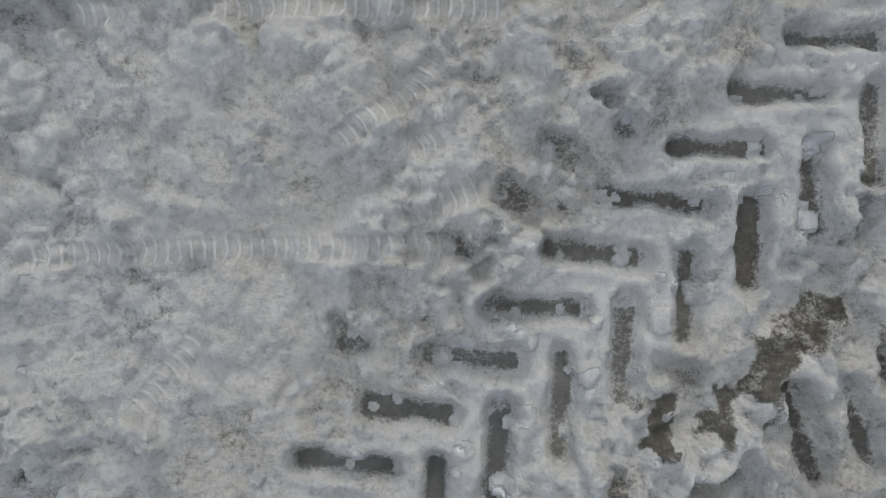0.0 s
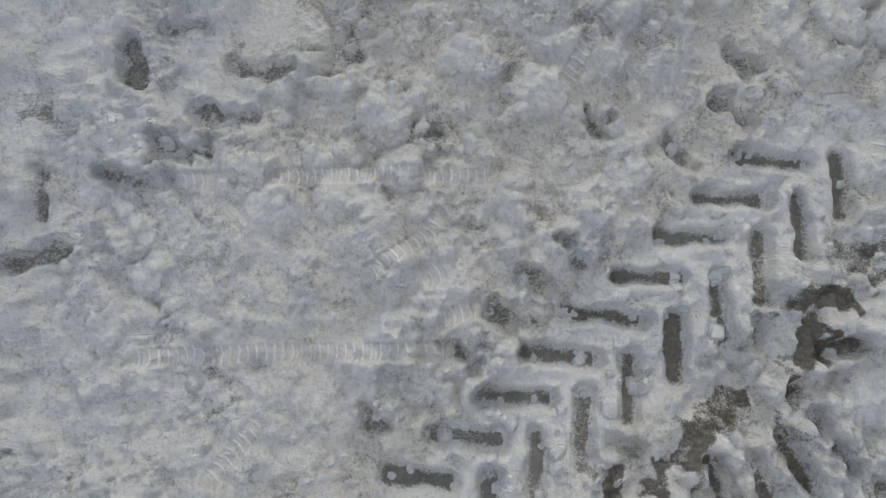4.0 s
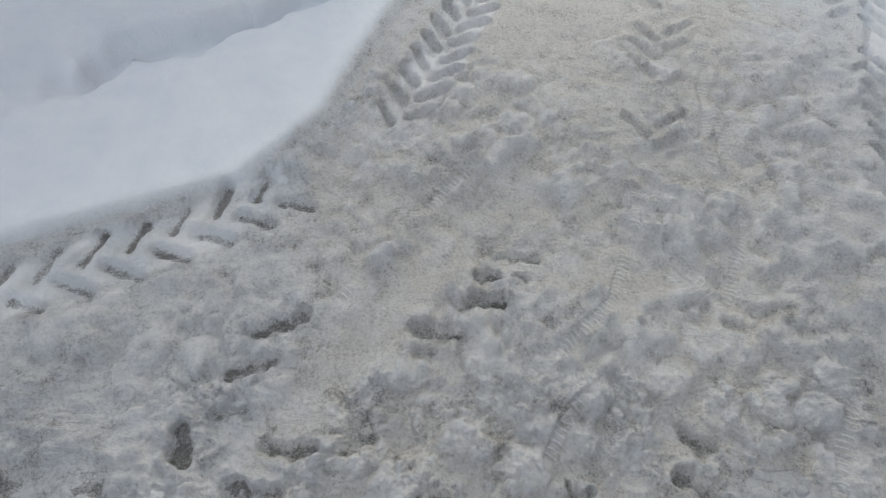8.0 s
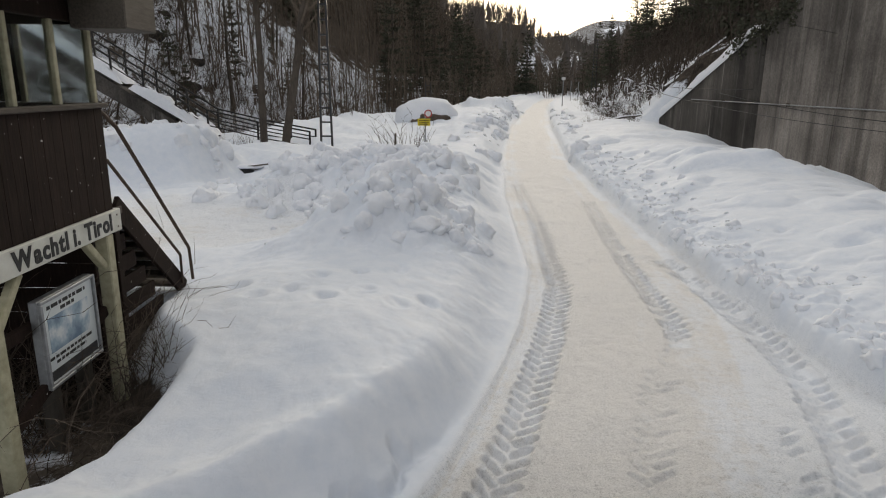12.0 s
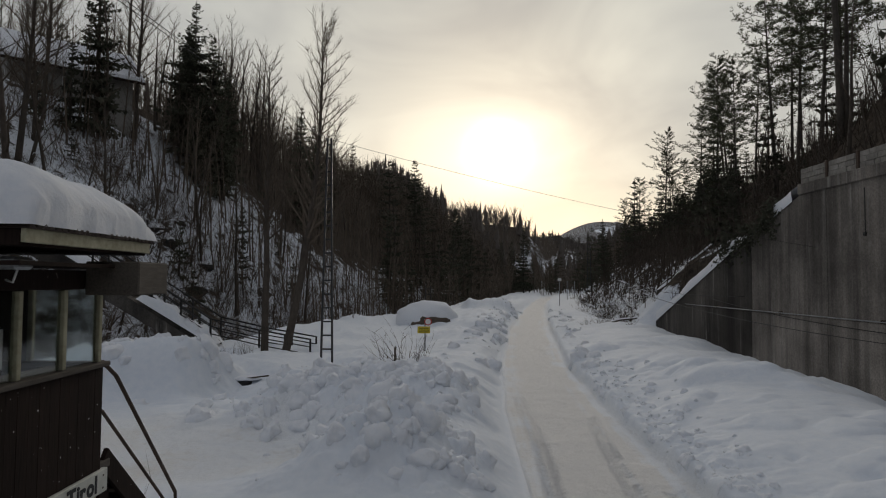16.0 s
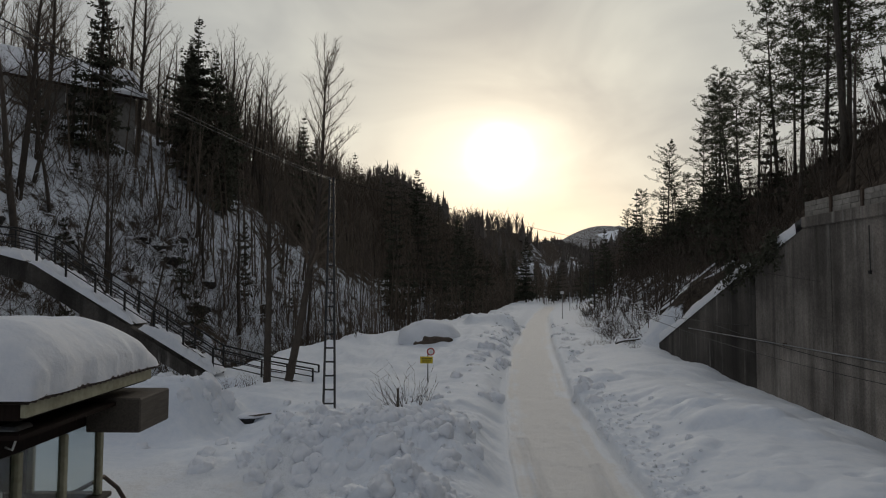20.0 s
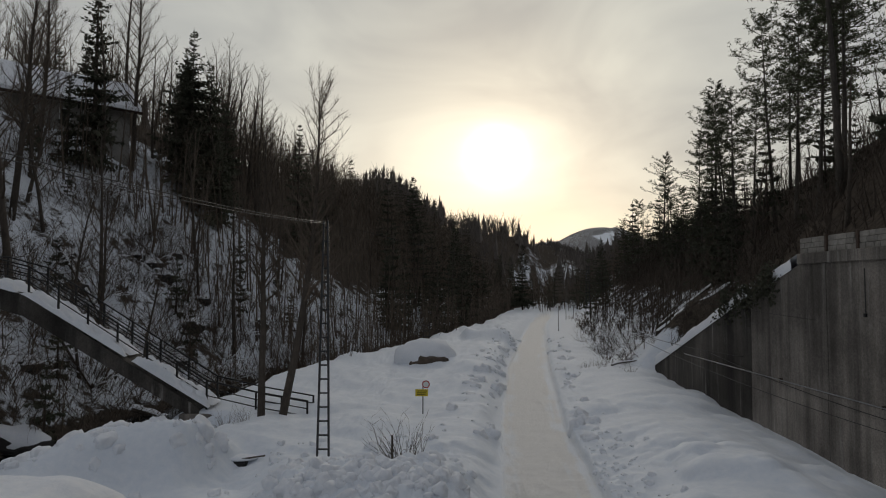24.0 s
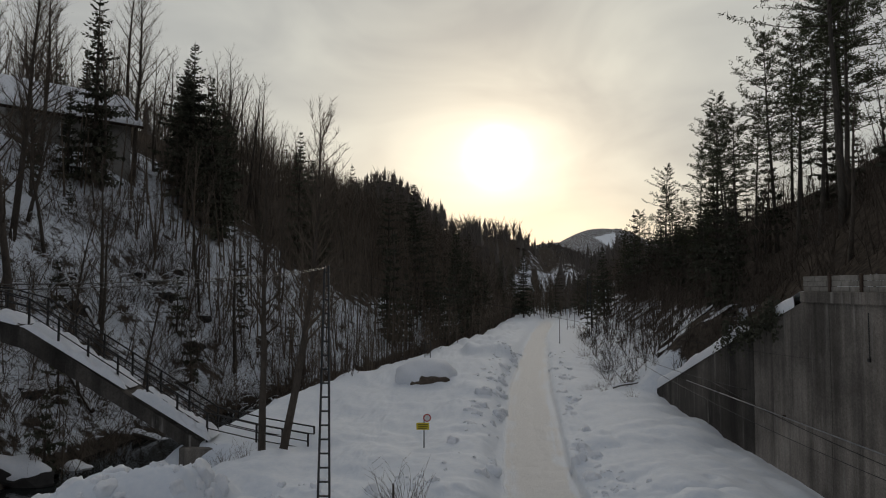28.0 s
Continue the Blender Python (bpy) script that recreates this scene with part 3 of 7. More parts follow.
    z_left = z_left + 0.35 * np.exp(-((x - np.interp(y, RIVER_Y, RIVER_X) - 5.2) / 1.6) ** 2) * sstep(30, 40, y) * sstep(75, 60, y) * (1 + 1.5 * fbm(x, y, 2.6, 3, 119))
    # right bank and field up to the wall
    dome = 0.55 * sstep(0.2, 3.6, dr) * sstep(9.2, 4.6, dr) * sstep(60, 40, y)
    z_right = base + 0.36 * sstep(0.02, 0.17, dr + 0.16 * lumps) + dome + 0.22 * fbm(x, y, 2.4, 3, 53) * sstep(0.05, 0.8, dr) - 0.24 * sstep(4.5, 8.8, dr) * (y < 46) - 0.14 * sstep(5.0, 8.5, dr) * sstep(27, 22, y)
    z_right = z_right + (0.15 + 0.35 * sstep(20, 35, y)) * chunk * sstep(0.05, 0.4, dr) * (0.07 + 0.93 * np.exp(-np.clip(dr, 0, 50) / 1.1)) * (1 + 0.8 * sstep(40, 70, y)) * sstep(150, 110, y)
    z_right = z_right + 0.34 * gauss(x, y, 8.9, 18.2, 0.55, 0.7)
    z = np.where(dl > 0, z_left, np.where(dr > 0, z_right, z_road))
    # river bed
    rx = np.interp(y, RIVER_Y, RIVER_X)
    off = x - rx
    cove = 3.4 * sstep(22.6, 24.2, y) * sstep(29.6, 28.2, y)
    bed = sstep(6.5, 2.2, off - cove + 1.2 * fbm(x, y, 6, 3, 61))
    z = np.where(dl > 0, z * (1 - bed) - 2.5 * bed, z)
    # left hillside
    up = -off - 2.2
    hill = np.where(up < 25, 0.93 * up, 23.2 + 0.40 * (up - 25)) - 2.4
    hill = np.minimum(hill, np.interp(y, [0, 150, 230, 330, 450, 700], [60, 52, 30, 14, 6, 3]) * np.clip(0.5 + up / 50, 0.5, 1.3))
    hill = hill + sstep(0, 12, up) * (3.2 * fbm(x, y, 16, 4, 71) + 1.1 * fbm(x, y, 3.0, 3, 75))
    hill = hill - 4.0 * sstep(20, 0, y) * sstep(0, 25, up)
    z = np.where(up > -1.5, smooth_max(z, hill, 1.2), z)
    # right hillside: behind the wall, then from the field's edge
    top = np.interp(y, WALL_TOP_Y, WALL_TOP_Z)
    behind = x - WALL_X - 0.55
    wall_hill = top - 0.25 + (0.85 + 0.3 * sstep(40, 33, y)) * np.clip(behind, 0, 9) + 0.7 * np.clip(behind - 9, 0, None) + 2.4 * fbm(x, y, 6, 4, 81, 0.6) * sstep(0, 3, behind)
    wall_hill = np.minimum(wall_hill, 55 + 0.1 * behind)
    z = np.where((behind > 0) & (y < WALL_END), wall_hill, z)
    out = np.minimum(dr - 5.0, (y - WALL_END) * 1.1 + (x - WALL_X))
    slope_r = base + 0.1 + 0.80 * np.clip(out, 0, None) + 1.5 * fbm(x, y, 7, 4, 83) * sstep(0, 5, out)
    slope_r = slope_r + 1.3 * gauss(x, y, 16.8, 43.8, 2.2, 2.4) * (y >= WALL_END)
    slope_r = np.minimum(slope_r, np.interp(y, [0, 45, 60, 75, 110, 150, 250, 400, 700], [50, 25, 18, 15, 15, 14, 14, 10, 4]) + base + 1.5 * fbm(x, y, 9, 3, 85))
    z = np.where((y >= WALL_END) & (dr > 0), smooth_max(z, slope_r, 0.8), z)
    # far hills
    far = 74 * gauss(x, y, -40, 470, 36, 90) + 45 * gauss(x, y, 44, 700, 92, 90) + 34 * gauss(x, y, 60, 900, 150, 120)
    far = far + 24 * gauss(x, y, 50, 335, 32, 40) + 182 * gauss(x, y, 520, 2150, 150, 400) + 70 * gauss(x, y, 250, 1700, 120, 300) + 60 * gauss(x, y, -250, 1500, 300, 400)
    z = z + far * sstep(170, 400, y) + sstep(300, 900, y) * 8 * fbm(x, y, 160, 4, 95)
    if not with_masks:
        return z
    lane = -line_distance(x, y, [(-0.5, -1.2), (0.1, 0.0), (0.35, 1.2), (0.65, 2.7), (1.5, 5), (2.6, 9), (3.2, 17), (4.1, 29), (6.6, 49), (13.8, 93), (23, 140)])
    middle = np.abs(lane)
    worn = 0.26 + (0.42 + 0.3 * sstep(2.0, 5.0, y)) * sstep(1.9, 0.3, middle + 1.1 * fbm(x, y, 1.2, 4, 101))
    dirt = np.where(on_road, worn, worn * np.exp(-np.clip(np.minimum(np.where(dl > 0, dl, 9), np.where(dr > 0, dr, 9)), 0, 9) / 0.06))
    dirt = dirt * (1 - 0.62 * sstep(-0.25, -1.1, x) * sstep(2.9, 1.6, y)) * sstep(150, 115, y) + 0.16 * sstep(0.9, 1.5, x) * sstep(0.2, 1.0, y) * sstep(4.5, 3.0, y) * on_road
    dirt = dirt * (1 - 0.45 * clump * near * calm) + 0.16 * ice * on_road
    dirt = np.clip(dirt + 0.36 * yard * (0.8 + 1.6 * fbm(x, y, 1.1, 4, 103)) * (dl > 0), 0, 1)
    streak = 0.55 * (vnoise(lane / 0.24, y / 8, 151) - 0.5) + 0.30 * (vnoise(lane / 0.09, y / 4, 153) - 0.5)
    dirt = np.clip(dirt + on_road * sstep(2.2, 5.0, y) * sstep(150, 115, y) * (streak - 0.22 * sstep(0.5, 1.6, lane)), 0.15 * on_road, 1)
    churn = gauss(x, y, 0.85, -0.35, 0.34, 0.42, 0.7)
    pits = sstep(4.2, 2.4, y) * sstep(0.04, 0.30, -fine + 0.32 * fbm(x, y, 0.8, 3, 107) - 0.10 * clump + 0.20 * churn - 0.02)
    wet = np.clip(near * on_road * (0.56 * pits * (1 - ice) + 0.08 * ice), 0, 1)
    rut = np.abs(line_distance(x, y, [(1.02, 0.30), (0.98, 0.06), (0.92, -0.14), (0.80, -0.30), (0.64, -0.45)]))
    rut = sstep(0.085, 0.02, rut + 0.22 * fbm(x, y, 0.16, 3, 123)) * sstep(0.42, 0.2, y) * sstep(-0.6, -0.45, y)
    mire = gauss(x, y, 1.32, 0.05, 0.28, 0.34, 0.6) * sstep(-0.12, 0.18, fbm(x, y, 0.22, 4, 129, 0.6))
    wet = np.maximum(wet, np.maximum(0.62 * rut, 0.55 * np.clip(1.5 * mire, 0, 1) * on_road))
    wood = sstep(-1.0, 3.0, up)
    bare = np.clip((0.44 - 0.02 * sstep(50, 60, y) + 0.40 * sstep(72, 100, y) * sstep(5, 14, up)) * wood * (dl > 0) + 0.85 * np.exp(-((up + 0.3) / 1.3) ** 2) * sstep(24, 30, y) * (dl > 0) + 0.55 * sstep(0.2, 3, np.where((y < WALL_END), behind, out - 4.5)) * (dr > 0) + 0.53 * hollow * (dl > 0) + 0.05 * bed * sstep(3.0, 0.0, up) * (dl > 0), 0, 0.95)
    bare = np.maximum(bare, (0.64 - 0.07 * gauss(x, y, 45, 330, 30, 40)) * sstep(8, 16, z) * sstep(150, 230, y) * (1 - sstep(1100, 1500, y)))
    meadow = 148 + 0.24 * (x - 470) + 10 * fbm(x, y, 120, 3, 97)
    # a thinner bare share greys the far woods with snow, standing in for haze
    bare = np.maximum(bare, 0.54 * sstep(1200, 1500, y) * np.maximum(sstep(452, 425, x), np.maximum(sstep(-3, 3, z - meadow), sstep(575, 590, x - 0.6 * (z - 130)))))
    bare = np.maximum(bare, 0.74 * sstep(0.5, 1.4, behind) * (y < 36))
    bare = np.maximum(bare, 0.50 * sstep(1.0, 4.5, out) * (y >= WALL_END + 3) * (dr > 0) * sstep(170, 130, y))
    bare = np.maximum(bare, 0.56 * sstep(0.25, 0.7, gauss(x, y, 17.2, 43.5, 2.2, 2.6)) * (dr > 0))
    bare = np.clip(bare + 0.04 * gauss(x, y, -18, 33, 6, 8) * (dl > 0) * sstep(-4, -10, x) + 0.55 * sstep(2.0, 6.0, np.where(y < WALL_END, behind - 1.5, out - 4.5)) * (dr > 0) * (y < 160), 0, 0.97)
    # dark bare ground under the bridge; the ravine's shade goes into it too
    bare = np.maximum(bare, 0.58 * sstep(0.2, 0.6, gauss(x, y, -19.8, 30, 4.0, 3.6)))
    return z, dirt, wet, bare


def grow(start, step, rate, limit, rate2, limit2):
    out, p, s = [], start, step
    while p < limit2:
        s *= rate if p < limit else rate2
        p += s
        out.append(p)
    return out


FINE0, FINE1, MID0, MID1 = -1.26, 1.62, -2.8, 4.8
gx_fine = np.arange(512) * (FINE1 - FINE0) / 512 + FINE0
gx_left, gx_right = np.arange(64) * (FINE0 - MID0) / 64 + MID0, np.arange(144) * (MID1 - FINE1) / 144 + FINE1
gx_out = np.array(grow(4.8, 0.022, 1.034, 12, 1.09, 4200))
gx = np.concatenate([-np.array(grow(2.8, 0.022, 1.03, 14, 1.09, 4200))[::-1], gx_left, gx_fine, gx_right, [4.8], gx_out])
gy = np.concatenate([-np.array(grow(0.86, 0.03, 1.14, 40, 1.2, 3000))[::-1], np.arange(-0.86, -0.70, 0.02), np.arange(-0.70, 1.30, 0.006), np.arange(1.30, 5.0, 0.021), np.arange(5.0, 9.6, 0.033), np.arange(9.6, 15.0, 0.046), np.arange(15.0, 22, 0.085),
                     np.array(grow(21.98, 0.12, 1.022, 110, 1.085, 4600))])
GX, GY = np.meshgrid(gx, gy)
GZ, G_DIRT, G_WET, G_BARE = ground_height(GX, GY, True)
G_PRESS, G_RIB, G_TREAD, G_TU, G_TV, G_MUD, G_LUMP_WHITE = (np.zeros(GX.shape) for _ in range(7))
G_MUD[:] = np.clip(0.9 * gauss(GX, GY, 0.86, -0.2, 0.2, 0.3, 0.7) + 0.8 * gauss(GX, GY, 1.3, 0.05, 0.25, 0.3) + 0.3 * gauss(GX, GY, 0.25, 0.2, 0.35, 0.25) , 0, 1)


G_BEST = np.full(GX.shape, 9.0)


def clods(x, y, size, seed, keep=0.6):
    """Rounded lumps strewn at random, 0 to 1; size: metres between them."""
    wx, wy = x + 0.5 * size * fbm(x, y, size * 0.8, 2, seed + 5), y + 0.5 * size * fbm(x, y, size * 0.8, 2, seed + 9)
    i0, j0 = np.floor(wx / size), np.floor(wy / size)
    out = np.zeros(np.shape(x))
    for di in (-1, 0, 1):
        for dj in (-1, 0, 1):
            i, j = i0 + di, j0 + dj
            k = hash2(i, j, seed + 2)
            r = size * (0.32 + 0.42 * k)
            d2 = (wx - (i + hash2(i, j, seed)) * size) ** 2 + (wy - (j + hash2(i, j, seed + 1)) * size) ** 2
            out = np.maximum(out, np.where(hash2(i, j, seed + 3) < keep, (0.45 + 0.55 * k) * np.sqrt(np.clip(1 - d2 / r ** 2, 0, 1)), 0))
    return out


def stamp_window(x0, x1, y0, y1):
    i0, i1 = np.searchsorted(gx, [x0, x1])
    j0, j1 = np.searchsorted(gy, [y0, y1])
    return slice(j0, j1), slice(i0, i1)


def press_lug(cx, cy, ang, length, width, depth, wet, rag=0.034):
    """One tyre lug's print: a rounded, flat-bottomed slot with a low pushed-up rim."""
    r = length * 0.5 + 0.06
    w = stamp_window(cx - r, cx + r, cy - r, cy + r)
    X, Y = GX[w], GY[w]
    if X.size == 0:
        return
    wob = rag * fbm(X, Y, 0.08, 3, 201)
    c, s = math.cos(ang), math.sin(ang)
    u, v = (X - cx) * c + (Y - cy) * s, -(X - cx) * s + (Y - cy) * c
    qx, qy = np.abs(u) - length / 2 + width / 2, np.abs(v)
    d = np.hypot(np.clip(qx, 0, None), qy) - width / 2 + wob
    inside = sstep(0.012, -0.016, d)
    flat = -depth + 0.012 * fbm(X, Y, 0.08, 2, 205)
    GZ[w] = GZ[w] * (1 - 0.6 * inside) + inside * flat + 0.006 * np.exp(-((d - 0.02) / 0.014) ** 2) * (depth / 0.03)
    G_LUMP_WHITE[w] *= 1 - inside
    G_WET[w] = np.maximum(G_WET[w] * (1 - 0.4 * (d < 0.08) * (depth > 0.02)), 1.16 * sstep(0.018, -0.030, d) * wet * (0.92 + 0.5 * fbm(X, Y, 0.12, 2, 207)))


def tyre_track(pts, pitch, half, depth, wet, sides=(1, 1), lean=46, width=0.055, keep=1.0, seed=1, clear=True, bright=0.6, press=0.7):
    """Chevron prints along a polyline; the points of the chevrons lead."""
    rnd = random.Random(seed)
    if clear:
        x0, x1 = min(p[0] for p in pts) - half, max(p[0] for p in pts) + half
        y0, y1 = min(p[1] for p in pts) - half, max(p[1] for p in pts) + half
        w = stamp_window(x0, x1, y0, y1)
        if GX[w].size:
            band = sstep(half * 1.1, half * 0.7, np.abs(line_distance(GX[w], GY[w], pts)) + 0.12 * fbm(GX[w], GY[w], 0.3, 3, 209))
            band = band * sstep(14.4, 7.5, GY[w])
            GZ[w] -= band * (GZ[w] * 0.45 + depth * 0.15)
            G_WET[w] *= 1 - 0.8 * band
            G_DIRT[w] *= 1 - 0.45 * band * min(1.0, depth / 0.03)
            G_PRESS[w] = np.maximum(G_PRESS[w], band * press * sstep(-0.2, 0.15, fbm(GX[w], GY[w], 0.3, 3, 213)))
            G_RIB[w] = np.maximum(G_RIB[w], band * np.clip(bright + 0.7 * fbm(GX[w], GY[w], 0.22, 3, 211), 0, 1))
    s = 0.0
    for (ax, ay), (bx, by) in zip(pts[:-1], pts[1:]):
        L = math.hypot(bx - ax, by - ay)
        a = math.atan2(by - ay, bx - ax)
        while s < L:
            x, y = ax + (bx - ax) * s / L, ay + (by - ay) * s / L
            for side, on in ((1, sides[0]), (-1, sides[1])):
                if not on or rnd.random() > keep:
                    continue
                o = pitch * 0.5 if side < 0 else 0.0
                la = a - side * radians(lean)
                mx = x + math.cos(a) * (o - half * 0.45) - math.sin(a) * side * half * 0.52
                my = y + math.sin(a) * (o - half * 0.45) + math.cos(a) * side * half * 0.52
                k = rnd.uniform(0.85, 1.1)
                fade = max(0.0, min(1.0, (18.5 - my) / 9.5))
                press_lug(mx, my, la + rnd.uniform(-0.04, 0.04), half * 1.32 * rnd.uniform(0.9, 1.05), width * rnd.uniform(0.88, 1.1), depth * k * fade, min(1, wet * k * fade ** 2))
            s += pitch
        s -= L


def cycle_track(pts, half=0.034, seed=0, base_level=0.0):
    """A bicycle tyre's print: a shallow groove; its run and breadth are stored for the ribbed tread."""
    x0, x1 = min(p[0] for p in pts) - half, max(p[0] for p in pts) + half
    y0, y1 = min(p[1] for p in pts) - half, max(p[1] for p in pts) + half
    w = stamp_window(x0 - 0.02, x1 + 0.02, y0 - 0.02, y1 + 0.02)
    X, Y = GX[w], GY[w]
    if X.size == 0:
        return
    best, S, D = np.full(X.shape, 9.0), np.zeros(X.shape), np.zeros(X.shape)
    run = 0.0
    for (ax, ay), (bx, by) in zip(pts[:-1], pts[1:]):
        L = math.hypot(bx - ax, by - ay)
        ux, uy = (bx - ax) / L, (by - ay) / L
        t = np.clip((X - ax) * ux + (Y - ay) * uy, 0, L)
        px, py = X - ax - t * ux, Y - ay - t * uy
        d = np.hypot(px, py)
        m = d < best
        best, S, D = np.where(m, d, best), np.where(m, run + t, S), np.where(m, ux * py - uy * px, D)
        run += L
    band = sstep(half * 1.15, half * 0.6, best) * sstep(0.30, 0.50, 0.5 + fbm(X, Y, 0.28, 3, 300 + seed))
    near_path = best < half * 1.8
    GZ[w] -= band * 0.30 * (GZ[w] - base_level)
    G_PRESS[w] = np.maximum(G_PRESS[w], band * 0.5)
    G_RIB[w] *= 1 - band
    G_TREAD[w] = np.maximum(G_TREAD[w], band)
    nearest = near_path & (best < G_BEST[w])
    G_BEST[w] = np.minimum(G_BEST[w], best)
    G_TU[w] = np.where(nearest, S + seed * 0.37, G_TU[w])
    G_TV[w] = np.where(nearest, D, G_TV[w])
    G_WET[w] *= 1 - 0.85 * band


# crumbly crust of the packed road: lumps of three sizes, with gritty pits between them
w = stamp_window(-1.9, 4.2, -0.9, 4.6)
X, Y = GX[w], GY[w]
on = (line_distance(X, Y, ROAD_LEFT) < -0.03) * (line_distance(X, Y, ROAD_RIGHT) > 0.03) * sstep(4.6, 3.0, Y)
rough = sstep(-0.16, 0.10, fbm(X, Y, 0.55, 3, 421)) * sstep(0.05, 0.20, np.abs(line_distance(X, Y, [(-0.75, 1.0), (-0.33, 1.54), (0.1, 2.15), (0.5, 2.6)])))
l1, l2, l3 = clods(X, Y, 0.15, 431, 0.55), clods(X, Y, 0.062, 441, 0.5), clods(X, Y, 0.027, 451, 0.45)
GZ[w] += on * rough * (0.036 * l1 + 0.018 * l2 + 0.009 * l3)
# white on the lumps, none in the gaps: clump colour plus painted relief shading
G_LUMP_WHITE[w] = on * np.clip((0.8 * l1 + 0.55 * l2 + 0.4 * l3 - 0.12) * (0.35 + 0.65 * rough) + 0.9 * fbm(X, Y, 0.24, 4, 423, 0.6), 0, 1) * sstep(5.0, 3.0, Y)
pit = sstep(0.04, 0.15, fbm(X, Y, 0.32, 4, 425, 0.62)) * np.clip(1 - 1.3 * l1 - 0.8 * l2, 0, 1) * on
GZ[w] -= 0.016 * pit
G_WET[w] = np.maximum(G_WET[w] * (1 - 0.6 * on), (0.30 + 0.34 * sstep(1.6, 0.7, Y)) * pit * on * (0.75 + 1.2 * fbm(X, Y, 0.09, 2, 427)))

# ploughed heap and banks: broken lumps
w = stamp_window(-18, 20, 3.6, 70)
X, Y = GX[w], GY[w]
left, right = line_distance(X, Y, ROAD_LEFT), -line_distance(X, Y, ROAD_RIGHT)
heaped = np.clip(1.3 * gauss(X, Y, -0.8, 11.2, 1.3, 1.2) + 1.4 * gauss(X, Y, -2.0, 17.2, 2.6, 2.0), 0, 1) * sstep(0.45, 1.1, left) * sstep(8.6, 9.8, Y)
heaped = heaped + 0.45 * sstep(19, 21, Y) * sstep(0.8, 2.0, left) * sstep(-0.15, 0.15, fbm(X, Y, 3.0, 2, 465))
heaped = heaped + 0.42 * sstep(0.05, 0.4, left) * sstep(2.0, 0.6, left) * sstep(20, 23, Y)
heaped = heaped + 0.55 * sstep(0.02, 0.14, right) * sstep(2.0, 0.5, right) * sstep(4.0, 5.5, Y)
heaped = heaped + 0.6 * np.exp(-(np.abs(line_distance(X, Y, [(-22, 17.0), (-14, 19.6), (-10.5, 20.7), (-8.2, 21.4), (-6.9, 22.6)])) / 1.3) ** 2) * (X < -6.5)
GZ[w] += heaped * (0.14 * clods(X, Y, 0.95, 461, 0.6) + 0.12 * clods(X, Y, 0.46, 471, 0.65) + 0.09 * clods(X, Y, 0.22, 481, 0.65) + 0.04 * clods(X, Y, 0.11, 491, 0.6) * (Y < 16) - 0.10)
GZ[w] += 0.30 * sstep(0.6, 2.0, right) * sstep(9.0, 7.0, right) * sstep(6, 9, Y) * (0.8 * clods(X, Y, 2.3, 501, 0.35) + 0.45 * clods(X, Y, 1.1, 511, 0.28) + 0.2 * clods(X, Y, 0.5, 521, 0.25))

# old, blurred lug prints first, fresh tracks over them
for lx, ly, la, ln in ((-0.64, 0.97, -10, 0.24), (-0.76, 0.81, -5, 0.24), (-0.90, 0.69, -12, 0.22), (-1.07, 0.58, -8, 0.24), (-1.38, 0.53, 95, 0.22), (-1.36, 0.31, 10, 0.28),
                       (-0.77, 1.55, 20, 0.28), (-0.86, 1.35, 16, 0.26), (-0.92, 1.14, 20, 0.2), (0.28, 1.82, 0, 0.28), (0.40, 1.95, -12, 0.2), (0.20, 1.67, 0, 0.2), (-0.04, 1.52, -10, 0.26),
                       (-1.08, 0.98, 108, 0.2), (0.32, 0.21, -52, 0.17), (0.06, -0.01, -50, 0.15), (-0.22, -0.22, -45, 0.14), (0.81, 0.68, -45, 0.17), (1.0, 0.83, -48, 0.17), (1.02, 1.03, -48, 0.16),
                       (0.52, 0.78, -60, 0.16), (0.45, 0.32, -58, 0.14), (0.2, 0.1, -52, 0.12)):
    press_lug(lx, ly, radians(la), ln, 0.064, 0.030, 0.60, 0.11)
for lx, ly, la, ln in ((0.90, -0.46, -72, 0.29), (1.03, -0.44, -66, 0.28), (0.75, -0.56, -80, 0.20), (0.58, -0.29, -15, 0.13), (0.67, -0.58, 30, 0.15), (1.14, -0.36, -62, 0.26), (1.25, -0.28, -60, 0.24),
                       (1.03, 0.055, 75, 0.13), (0.78, -0.78, -78, 0.24), (0.62, -0.74, -85, 0.2), (1.05, -0.78, -70, 0.26), (1.2, -0.1, 20, 0.2), (1.3, 0.02, 15, 0.18), (0.93, -0.02, -50, 0.1)):
    press_lug(lx, ly, radians(la), ln, 0.062, 0.034, 0.70, 0.06)
tyre_track([(-0.92, 2.34), (-1.53, 1.99), (-2.0, 1.77), (-2.7, 1.45)], 0.225, 0.20, 0.030, 0.66, (1, 1), 46, width=0.074, seed=7, bright=0.3, press=0.4)
tyre_track([(2.4, 20.5), (2.2, 14.6), (2.0, 12.0), (1.85, 9.9), (1.36, 7.8), (0.95, 6.4), (0.65, 5.4), (0.41, 4.65), (0.08, 3.9), (-0.3, 2.85)], 0.19, 0.20, 0.050, 0.36, (1, 1), 42, width=0.062, seed=8, bright=0.75, press=0.6)
tyre_track([(4.08, 11.5), (4.16, 9.6), (4.16, 8.2), (4.02, 6.6), (3.55, 5.0), (3.0, 3.7), (2.62, 2.5)], 0.19, 0.23, 0.040, 0.16, (1, 1), 42, width=0.062, keep=0.85, seed=9, bright=0.3, press=0.4)
